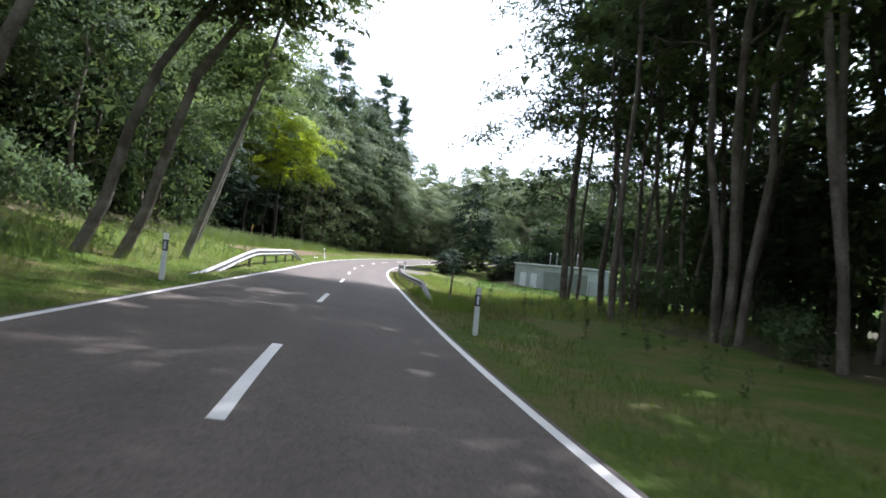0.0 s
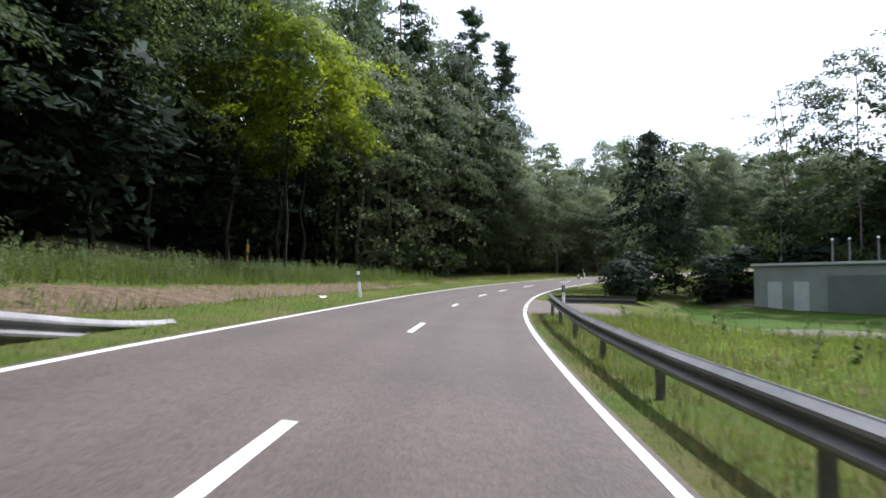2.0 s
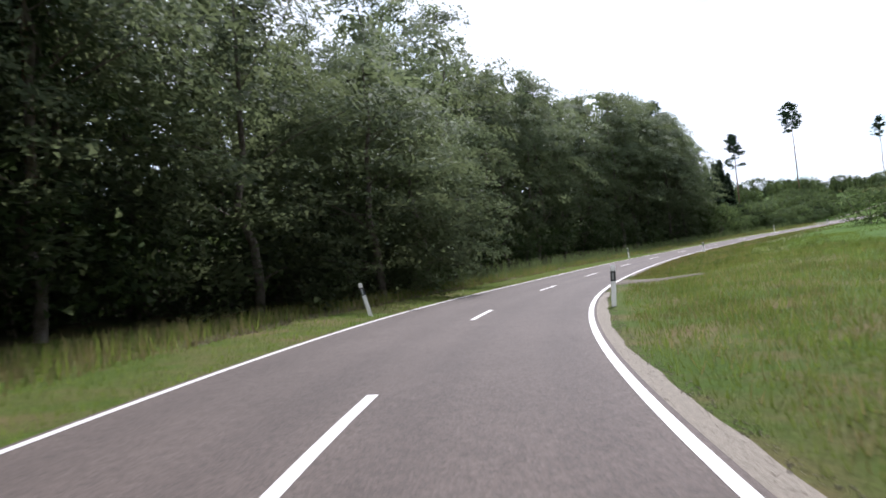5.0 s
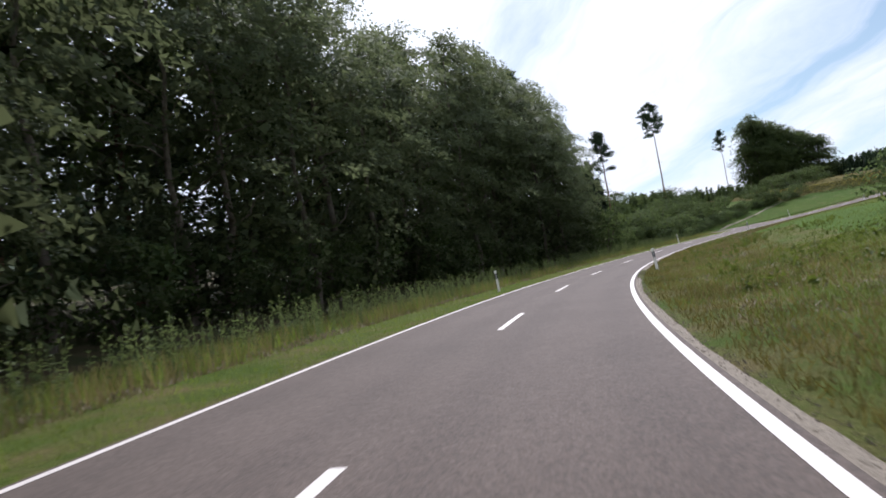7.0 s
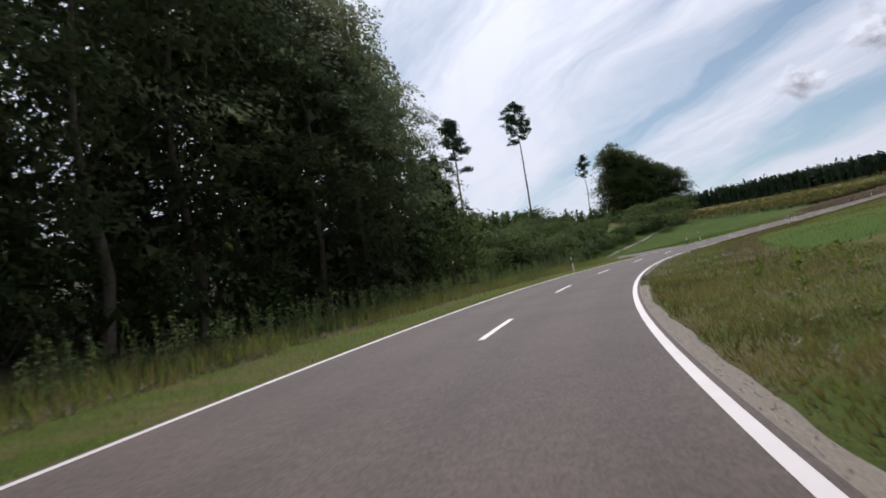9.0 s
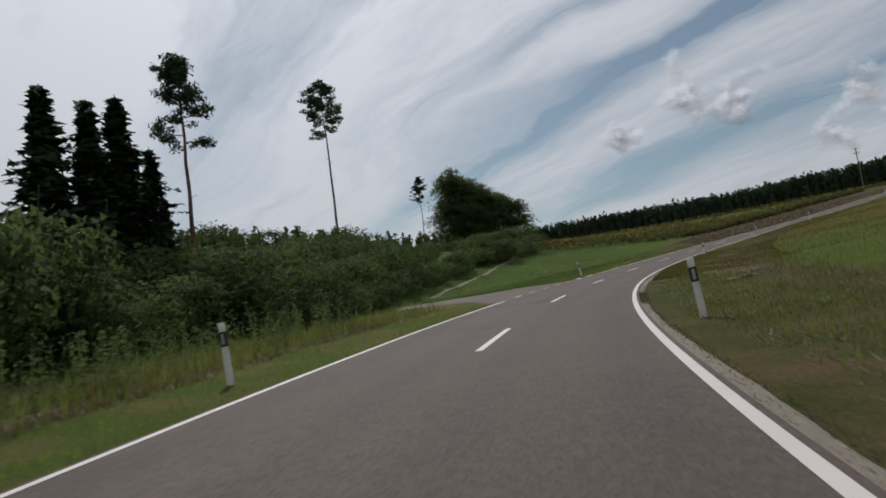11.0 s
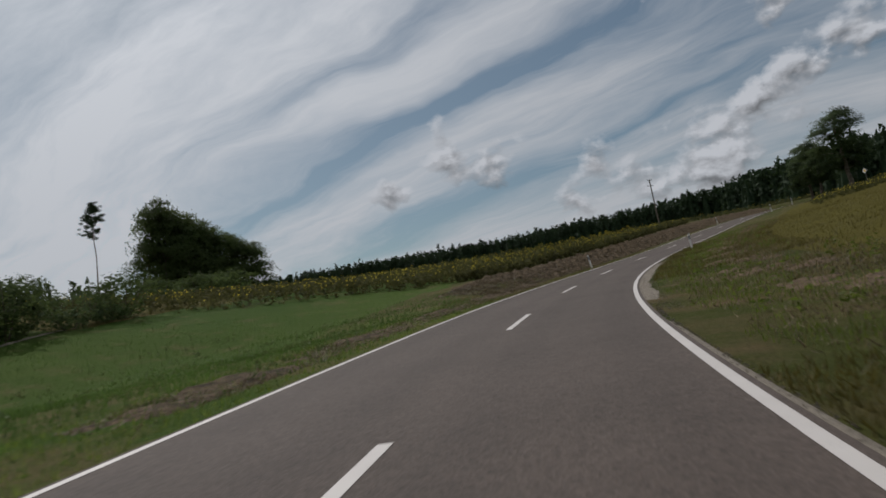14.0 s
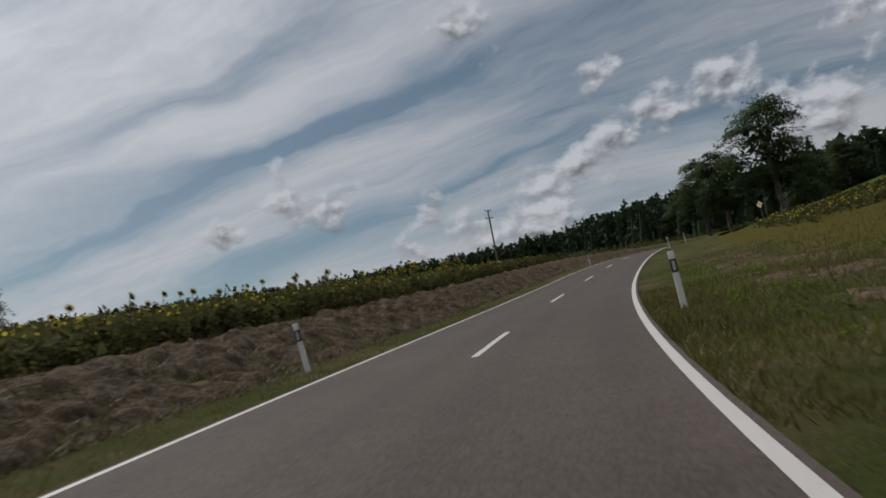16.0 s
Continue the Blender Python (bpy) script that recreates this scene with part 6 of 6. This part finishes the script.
    S, D = np.r_[S, rg.uniform(a, b_, 9000)], np.r_[D, 2.68 + 1.6 * rg.uniform(0, 1, 9000) ** 1.3]
    off = (a > 290) & (S < 319) & (D < 3.12) | (a == 248) & (S < 260) & (D < 2.98) | (a == 248) & (D < 2.78) | (a == 138.5) & (D < 2.95)
    S, D = S[~off], D[~off]
    blades("verge_grass", rg, S, D, 0.12, 0.02, GRASS_OLIVE, "short matted grass on the verge inside the bend", bend=1.2)
S, D = patchy(rg, 22000, 28, 74, 2.75, 6.2, 0.4, 0.8)
blades("dry_grass", rg, S, D, 0.13, 0.015, GRASS_DRY, "dry straw-coloured grass under the guardrail", bend=0.9)
S, D = patchy(rg, 9000, 30, 74, 3.2, 5.0, 0.0, 0.7)
blades("verge_grass", rg, S, D, 0.26, 0.014, GRASS, "longer grass round the guardrail posts", bend=0.7)
S, D = patchy(rg, 26000, 84, 345, 3.2, 7.0, 0.1)
ok = D > 3.5 + 0.25 * np.sin(S * 1.3)
blades("dry_grass", rg, S[ok], D[ok], 0.14, 0.015, GRASS_DRY, "dry straw-coloured grass among the green")
S, D = patchy(rg, 14000, 146, 204, 3.4, 7.4, 0.0, 1.5)
blades("dry_grass", rg, S, D, 0.16, 0.02, GRASS_DRY, "dry pale grass beside the gravel", bend=1.0)
S, D = patchy(rg, 40000, 110, 172, 4.6, 15, 1.2, 3.0)
blades("meadow_grass", rg, S, D, 0.17, 0.014, GRASS, "tall green meadow grass inside the bend", bend=0.8)
S, D = patchy(rg, 24000, 160, 262, 7.2, 26, 1.2, 3.0)
blades("crop_leaves", rg, S, D, 0.13, 0.02, GRASS, "low green crop inside the bend", bend=1.0, category="crop")
S, D = patchy(rg, 26000, 250, 352, 7.6, 26, 1.2, 3.0)
blades("crop_leaves", rg, S, D, 0.16, 0.022, GRASS_OLIVE, "low olive-brown crop inside the bend", bend=1.0, category="crop")
S, D = patchy(rg, 12000, 204, 350, 5.4, 7.6, 0.3, 2.0)
blades("meadow_grass", rg, S, D, 0.22, 0.02, GRASS_DRY, "dry tall grass at the edge of the mown verge", bend=0.8)
S, D = patchy(rg, 26000, 255, 330, -26, -4.4, 0.9, 3.0)
ok = S < np.interp(-D, [5, 8, 13, 26], [305, 312, 312, 306])
blades("meadow_grass", rg, S[ok], D[ok], 0.14, 0.03, GRASS_RICH, "green meadow grass beside the road")
S, D = patchy(rg, 30000, 258, 306, -13, -2.9, 0.7, 1.4)
blades("meadow_grass", rg, S, D, 0.11, 0.022, GRASS_RICH, "mown bright green grass beside the road", bend=0.9)
S, D = patchy(rg, 44000, 30, 80, 4.4, 22, 1.2, 3.0)
blades("dry_grass", rg, S[::5], D[::5], 0.34, 0.02, GRASS_DRY, "tall dry grass stems behind the guardrail", bend=0.6)
blades("meadow_grass", rg, S, D, 0.26, 0.022, GRASS, "tall sunlit grass behind the guardrail", bend=0.8)
D = rg.uniform(6, 24, 9000)
S = np.interp(D, [6, 10, 16, 24], [75.2, 74.8, 72.8, 68.8]) - rg.uniform(0.3, 5, 9000)
blades("meadow_grass", rg, S, D, 0.42, 0.022, GRASS, "tall grass along the side road", bend=0.7)
S, D = rg.uniform(30, 41, 2600), rg.uniform(3.15, 4.6, 2600)
blades("meadow_grass", rg, S, D, 0.36, 0.02, GRASS, "tall grass round the guardrail's sunken end", bend=0.7)
S, D = patchy(rg, 24000, 8, 112, -13, -5.2, 0.5, 2.0)
blades("bank_grass", rg, S, D, 0.35, 0.025, GRASS, "long grass on the bank below the wood", bend=0.8)
S, D = patchy(rg, 24000, 108, 246, -9.8, -4.6, 0.3, 2.0)
blades("bank_grass", rg, S, D, 0.5, 0.022, GRASS_DRY, "tall seeding grass along the wood's edge", bend=0.5)
S, D = patchy(rg, 22000, 108, 246, -9.8, -4.8, 0.4, 2.0)
blades("bank_grass", rg, S, D, 0.45, 0.024, GRASS, "tall green grass along the wood's edge", bend=0.6)
S, D = patchy(rg, 52000, 308, 372, -7.4, -3.9, 0.6, 0.6)
blades("cut_straw", rg, S, D, 0.13, 0.03, STRAW, "heaps of dry mown hay on the bank", bend=3.0, category="hay")


def weed_plants(name, rng, s, d, tall, mat, label, leaf=0.13, rows=9):
    """Upright weeds: a stem with leaves in whorls and a pale seed top."""
    p = on_ground(s, d)
    vs, fs, at = [], [], 0
    for q in p:
        h = tall * rng.uniform(0.55, 1.2)
        lean = rng.normal(0, 0.1, 2)
        t = np.linspace(0.12, 1.0, rows)
        c = q + np.stack([lean[0] * t * h, lean[1] * t * h, t * h], 1)
        c = np.repeat(c, 2, 0) + rng.normal(0, 0.045, (rows * 2, 3))
        v, f = leaves(rng, c, np.tile((0, 0, 0.8), (len(c), 1)), leaf * rng.uniform(0.7, 1.2), 0.5)
        vs.append(v), fs.append(f + at)
        at += len(v)
        w = np.array((0.008, 0, 0))
        top = q + np.array((lean[0] * h, lean[1] * h, h))
        vs.append(np.array([q - w, q + w, top + w * 0.5, top - w * 0.5])), fs.append(np.array([[0, 1, 2, 3]]) + at)
        at += 4
    tagged(array_part(name, np.concatenate(vs), np.concatenate(fs), mat), label, "weeds", kind="stuff")


S, D = rg.uniform(138, 240, 1500), -rg.uniform(5.2, 8.6, 1500)
weed_plants("roadside_weeds", rg, S, D, 1.0, WEED, "tall leafy weeds with pale tops at the wood's edge", 0.085, 12)
S, D = patchy(rg, 1500, 60, 104, -12.6, -8.8, 0.2, 1.3)
weed_plants("roadside_weeds", rg, S, D, 0.75, WEED, "leafy weeds and nettles before the dark wood", 0.10, 8)
S, D = patchy(rg, 16000, 60, 104, -12.8, -9.2, 0.6, 1.4)
blades("bank_grass", rg, S, D, 0.6, 0.018, GRASS, "tall grass before the dark wood", bend=0.6)
S, D = rg.uniform(8, 60, 150), -rg.uniform(6.5, 12, 150)
weed_plants("roadside_weeds", rg, S, D, 0.6, WEED, "low leafy weeds on the bank below the wood")
S, D = patchy(rg, 1500, 138, 204, 4.4, 13, -0.2, 3.0)
weed_plants("meadow_herbs", rg, S, D, 0.24, GRASS, "low leafy clover and herbs in the meadow", 0.13, 4)
S, D = patchy(rg, 1500, 258, 306, -18, -3.6, 0.0, 2.0)
weed_plants("meadow_herbs", rg, S, D, 0.13, WEED, "pale leafy herbs scattered in the mown grass", 0.10, 3)
S, D = patchy(rg, 900, 284, 345, 3.8, 8, -0.1, 2.0)
weed_plants("meadow_herbs", rg, S, D, 0.16, GRASS, "low leafy herbs on the mown verge", 0.11, 3)
S, D = rg.uniform(10, 78, 260), rg.uniform(6, 20, 260)
weed_plants("roadside_weeds", rg, S, D, 0.6, WEED, "leafy weeds in the grass behind the guardrail")


S, D = patchy(rg, 1500, 36, 76, 5.4, 20, 0.2, 2.0)
weed_plants("meadow_herbs", rg, S, D, 0.26, GRASS, "leafy herbs and clover in the grass behind the guardrail", 0.08, 5)


def dry_strip(s0, s1, d0, d1, label, sparse=0.0, thick=0.035, mat=None):
    """A patchy band of dry cuttings lying on the turf."""
    def level(S, D, p):
        wave = np.sin(S * 0.9 + 2 * np.sin(D * 1.1)) + np.sin(S * 2.3 - D * 2.0) * 0.7 + np.sin(S * 5.1 + D * 3.7) * 0.5 + np.sin(S * 7.9 - D * 8.3) * 0.6
        edge = ramp(np.abs(D - (d0 + d1) / 2) / (abs(d1 - d0) / 2), 0.45, 1.0)
        return soft_side(S, D, p) + thick + (0.022 + sparse) * wave - sparse - 0.13 * edge
    strip("dry_cuttings", s0, s1, np.linspace(d0, d1, 15), mat or HAY, level, label, "hay", step=0.3)


dry_strip(56, 94, -9.3, -4.7, "brown dry mown grass on the verge below the wood", 0.0, 0.085, CUTTINGS)
dry_strip(90, 108, -8.0, -4.6, "thin brown mown grass on the verge below the wood", mat=CUTTINGS)
dry_strip(240, 345, 4.3, 7.4, "tan dry cut grass on the verge", 0.014, 0.004, CUTTINGS)
dry_strip(283, 314, -4.9, -3.3, "strip of dry brown cuttings along the asphalt", 0.02)
S, D = patchy(rg, 14000, 283, 314, -4.8, -3.4, 0.2, 0.7)
blades("cut_straw", rg, S, D, 0.08, 0.025, STRAW, "dry cuttings lying along the asphalt", bend=3.0, category="hay")
S, D = patchy(rg, 14000, 104, 150, 3.3, 13, 0.2, 2.2)
blades("meadow_grass", rg, S, D, 0.2, 0.014, GRASS_DRY, "seeding dry grass on the meadow's edge", bend=0.7)
S, D = patchy(rg, 20000, 104, 150, 3.3, 13, 0.8, 2.2)
blades("meadow_grass", rg, S, D, 0.18, 0.016, GRASS, "tall green grass on the meadow's edge", bend=0.8)
S, D = patchy(rg, 44000, 118, 244, -5.9, -4.7, 0.6, 0.9)
blades("cut_straw", rg, S, D, 0.09, 0.022, STRAW, "broken strip of dry cut grass on the verge", bend=2.5, category="hay")
S, D = patchy(rg, 12000, 58, 108, -9.4, -4.8, 0.2, 0.8)
blades("cut_straw", rg, S, D, 0.08, 0.025, STRAW, "dry mown grass lying on the verge", bend=3.0, category="hay")
S, D = patchy(rg, 18000, 258, 350, 4.4, 8.4, 0.1, 1.6)
blades("cut_straw", rg, S, D, 0.07, 0.035, STRAW, "tan cut grass drying on the verge", bend=3.0, category="hay")
S, D = patchy(rg, 34000, 150, 300, 3.4, 7.0, 0.1, 0.8)
blades("cut_straw", rg, S, D, 0.08, 0.025, STRAW, "dry cut grass lying at the meadow's edge", bend=3.0, category="hay")


# ---------------------------------------------------------------- gravel shoulder
def gravel_ditch():
    """A pale stony gutter in the grass behind the guardrail."""
    def level(S, D, p):
        edge = ramp(np.abs(D - 4.85 - 0.12 * np.sin(S * 0.8)) / 0.5 + 0.12 * np.sin(S * 3.1) + 0.06 * np.sin(S * 9.7), 0.6, 1.1)
        ends = np.maximum(1 - ramp(S, 44, 47), ramp(S, 59, 63))
        return soft_side(S, D, p) + 0.05 + 0.012 * np.sin(S * 13 + D * 9) - 0.18 * np.maximum(edge, ends)
    strip("stone_gutter", 44, 63, np.linspace(4.2, 5.5, 15), GRAVEL, level, "pale stony gutter in the grass behind the guardrail", "gravel", step=0.2)


gravel_ditch()


def shoulder():
    """Loose stones beside the asphalt on the inner side of the bend."""
    spans = ((100, 134.2), (138.6, 176), (174, 207), (205, 240), (237, 262), (259, 291), (288, 319))
    for a, b in spans:
        wide = 0.30 if a < 130 else 0.18 if a < 170 else 0.30 if a < 200 else 0.18 if a < 230 else 0.26 if a < 250 else 0.08 if a < 280 else 0.48

        def level(S, D, p, a=a, b=b, wide=wide):
            g = soft_side(S, D, p)
            ends = np.maximum(1 - ramp(S, a, a + 6.0), ramp(S, b - 6.0, b))
            edge = ramp((D - HALF - 0.15) / (wide * (1 - 0.85 * ends)) + 0.10 * np.sin(S * 0.55) + 0.05 * np.sin(S * 1.7) + 0.03 * np.sin(S * 4.3) + 0.02 * np.sin(S * 29 - D * 31), 0.5, 1.05)
            return g + 0.012 - 0.06 * np.maximum(edge, ends * 0.8)

        strip("gravel_shoulder", a, b, np.linspace(HALF + 0.10, HALF + 0.85, 19), GRAVEL, level, "pale loose gravel shoulder beside the asphalt", "gravel", step=0.2)
    rng = np.random.default_rng(17)
    n = 10000
    w = np.array([b - a for a, b in spans])
    k = rng.choice(len(spans), n, p=w / w.sum())
    s = np.array([rng.uniform(*spans[i]) for i in k])
    d = HALF + 0.13 + np.where(s < 135, 0.42, np.where(s < 176, 0.24, np.where(s < 210, 0.40, np.where(s < 238, 0.22, np.where(s < 260, 0.26, np.where(s < 289, 0.10, 0.5)))))) * rng.uniform(0, 1, n)
    p = along(s, d)
    p[:, 2] = soft_side(s, d, p) + 0.012
    r = rng.uniform(0.005, 0.016, n)
    tet = np.array([(1, 0, -0.5), (-0.5, 0.87, -0.5), (-0.5, -0.87, -0.5), (0, 0, 0.8)], float)
    v = p[:, None] + tet[None] * r[:, None, None] * rng.uniform(0.6, 1.4, (n, 4, 1))
    tri = np.array([(0, 1, 3), (1, 2, 3), (2, 0, 3), (0, 2, 1)])
    f = (tri[None] + 4 * np.arange(n)[:, None, None]).reshape(-1, 3)
    tagged(array_part("loose_stones", v.reshape(-1, 3), f, GRAVEL), "scattered small pale stones on the shoulder", "stones", kind="stuff")


shoulder()
def hay_level(S, D, p):
    lumps = 0.06 * np.sin(S * 1.9 + 2.2 * np.sin(D * 1.7)) * np.sin(D * 2.9 + S * 0.6) + 0.05 * np.sin(S * 4.7 + 3 * D) * np.sin(D * 6.1 - S * 1.3) + 0.03 * np.sin(S * 9.7 - 5 * D) * np.sin(D * 11 + S * 3)
    return soft_side(S, D, p) + 1.5 * lumps + 0.06 - 0.22 * (1 - ramp(S - 2.2 * (D + 5.7), 309, 318)) - 0.2 * ramp(D, -4.35, -3.75) - 0.1 * (1 - ramp(D, -7.9, -7.4))


def rough_hay(S, D, p):
    """Tossed clumps on the bank: lumps at three sizes and loose handfuls."""
    rng = np.random.default_rng(31)
    toss = rng.normal(0, 1, S.shape)
    for _ in range(2):
        toss = (toss + np.roll(toss, 1, 0) + np.roll(toss, 1, 1) + np.roll(toss, -1, 0) + np.roll(toss, -1, 1)) / 3.2
    return hay_level(S, D, p) + 0.030 * toss


strip("hay_bank", 302, 352, np.linspace(-7.9, -3.75, 44), HAY, rough_hay, "bank covered with rough lumpy brown mown hay", "hay", step=0.11)
strip("hay_bank", 352, 400, np.linspace(-7.9, -3.75, 26), HAY, hay_level, "bank covered with lumpy brown mown hay", "hay", step=0.22)


# ---------------------------------------------------------------- sunflowers
def sunflower(seed):
    rng = np.random.default_rng(seed)
    root = holder("sunflower", (0, 0, 0))
    h = 1.35
    v, f = tube(bent_line(rng, (0, 0, -0.1), (0.05, 0.0, h), 0, 0.05, 5), np.linspace(0.016, 0.010, 5), 5)
    array_part("stem", v, f, STEM, root)
    c = np.array([(0.13 * math.cos(a), 0.13 * math.sin(a), 0.25 + 0.095 * k) for k, a in enumerate(np.arange(10) * 2.4)])
    v, f = leaves(rng, c, np.tile((0, 0, 1.0), (10, 1)), 0.26, 0.75)
    for k in range(10):
        array_part("leaf", v[4 * k : 4 * k + 4], f[:1], SUN_LEAF, root)
    # the head nods to one side: a dark disc with a ring of petals
    q = Matrix.Translation((0.1, 0, h + 0.02)) @ Matrix.Rotation(radians(62), 4, "Y")
    bm = bmesh.new()
    bmesh.ops.create_cone(bm, cap_ends=True, segments=12, radius1=0.07, radius2=0.055, depth=0.035, matrix=q)
    disc = part("seed_head", bm, SEED, root)
    a = np.arange(18) / 18 * 2 * np.pi
    vs = []
    for k, t in enumerate(a):
        for r, w, z in ((0.06, -0.1, 0.0), (0.09, -0.17, 0.012), (0.125, 0.0, -0.01 * (k % 3)), (0.09, 0.17, 0.012)):
            vs.append(q @ Vector((r * math.cos(t + w), r * math.sin(t + w), z)))
    array_part("petal_ring", np.array(vs), np.arange(72).reshape(-1, 4), PETAL, disc, "yellow ray petals")
    return tagged(root, "blooming yellow sunflower with drooping dark head", "sunflower", "sunflower field")


SF = [sunflower(1), sunflower(2), sunflower(3)]
for k in range(200):
    s = 319 + 44 * random.random()
    d = -7.8 - 3.2 * random.random() ** 1.3
    if s < np.interp(-d, [7, 10, 13.5], [326, 322, 317]):
        s += 20
    plant(pick(SF), s, d, rnd(0.66, 0.98) if k % 5 else rnd(0.96, 1.1), turn=rnd(-2.6, 0.4))


def sunflower_mass():
    """The rest of the field: stalks, leaves and heads, too many to count."""
    rng = np.random.default_rng(23)
    n = 11000
    s = np.r_[rng.uniform(298, 460, n - 7400), rng.uniform(353, 375, 1500), rng.uniform(308, 380, 2500), rng.uniform(306, 345, 3400)]
    d = np.r_[-10.5 - 70 * rng.uniform(0, 1, n - 7400) ** 1.6, 10.0 + 40 * rng.uniform(0, 1, 1500), rng.uniform(-11.5, -7.9, 2500), rng.uniform(-42, -10, 3400)]
    ok = (d > 0) | (s > np.interp(-d, [7, 10, 13.5, 18, 25, 60], [326, 322, 317, 314.5, 311, 303]))
    s, d = s[ok], d[ok]
    p = on_ground(s, d)
    n = len(s)
    h = rng.uniform(0.6, 0.98, n) * np.where(d > 0, 0.6, 1.0)
    c = np.repeat(p, 9, 0)
    c[:, 2] += np.repeat(h, 9) * rng.uniform(0.05, 0.97, 9 * n)
    c[:, :2] += rng.normal(0, 0.17, (9 * n, 2))
    v, f = leaflets(rng, c, np.tile((0.2, -0.2, 0.8), (9 * n, 1)), 0.24, 0.8, 0.6)
    tagged(array_part("sunflower_leaves", v, f, SUN_LEAF), "dense green leaves of the sunflower field", "sunflower field", kind="stuff")
    show = rng.uniform(0, 1, n) < np.where(d > 0, 0.95, np.where(d > -13, 0.2, 0.42))
    hc = (p + np.stack([0 * h, 0 * h, h], 1))[show]
    v, f = leaves(rng, hc, np.tile((0.9, 0.2, 0.55), (len(hc), 1)), 0.10, 0.95, 0.05)
    tagged(array_part("sunflower_heads", v, f, PETAL), "yellow heads of the sunflower field", "sunflower field", kind="stuff")


sunflower_mass()


# ---------------------------------------------------------------- cracks in the asphalt
def crack(rows, wide):
    """A dark open crack or tar seam wandering over the asphalt."""
    rng = np.random.default_rng(int(rows[0][0] * 10))
    q = np.array(rows, float)
    n = int(abs(q[-1, 0] - q[0, 0]) * 6) + 8
    t = np.linspace(0, 1, n)
    k = np.linspace(0, 1, len(q))
    s, d = np.interp(t, k, q[:, 0]), np.interp(t, k, q[:, 1]) + np.cumsum(rng.normal(0, 0.012, n))
    w = wide * rng.uniform(0.25, 1.0, n) * np.minimum(1, np.minimum(t, 1 - t) * 8 + 0.1)
    pa, pb = along(s, d - w / 2, 0.005), along(s, d + w / 2, 0.005)
    for p in (pa, pb):
        p[:, 2] = np.where(np.abs(d) > HALF + 0.08, soft_side(s, d, p - (0, 0, 0.005)) + 0.036, p[:, 2])
    v = np.stack([pa, pb], 1)
    i = np.arange(n - 1)
    f = np.stack([2 * i, 2 * i + 1, 2 * i + 3, 2 * i + 2], -1)
    array_part("crack", v.reshape(-1, 3), f, TAR, road, "dark crack in the asphalt")


TAR = surface("tar", ((0.018, 0.017, 0.017), (0.035, 0.033, 0.032)), 5, 60, 0.7, bump=0.3)
crack([(246.5, -4.4), (250.0, -4.2), (252.5, -3.9), (254.3, -3.3), (256.5, -3.2)], 0.10)
crack([(256.0, -5.6), (258.0, -5.0), (259.5, -4.7), (260.4, -4.2)], 0.09)
crack([(249.5, -4.2), (251.8, -6.2), (253.6, -8.4)], 0.06)


def paper_scrap():
    """A crumpled white scrap of litter lying on the verge."""
    rng = np.random.default_rng(5)
    x, y = np.meshgrid(np.linspace(-0.16, 0.16, 7), np.linspace(-0.1, 0.1, 5))
    z = 0.05 + rng.uniform(-0.03, 0.05, x.shape)
    bm = bmesh.new()
    vs = [[bm.verts.new((x[i, j], y[i, j], z[i, j])) for j in range(7)] for i in range(5)]
    for i in range(4):
        for j in range(6):
            bm.faces.new((vs[i][j], vs[i][j + 1], vs[i + 1][j + 1], vs[i + 1][j]))
    ob = part("paper_scrap", bm, SIGN_WHITE, None)
    p = on_ground(68.8, -3.7)
    ob.matrix_basis = Matrix.Translation((p[0], p[1], p[2] + 0.03))
    tagged(ob, "crumpled white paper scrap lying on the grass verge", "litter")


paper_scrap()
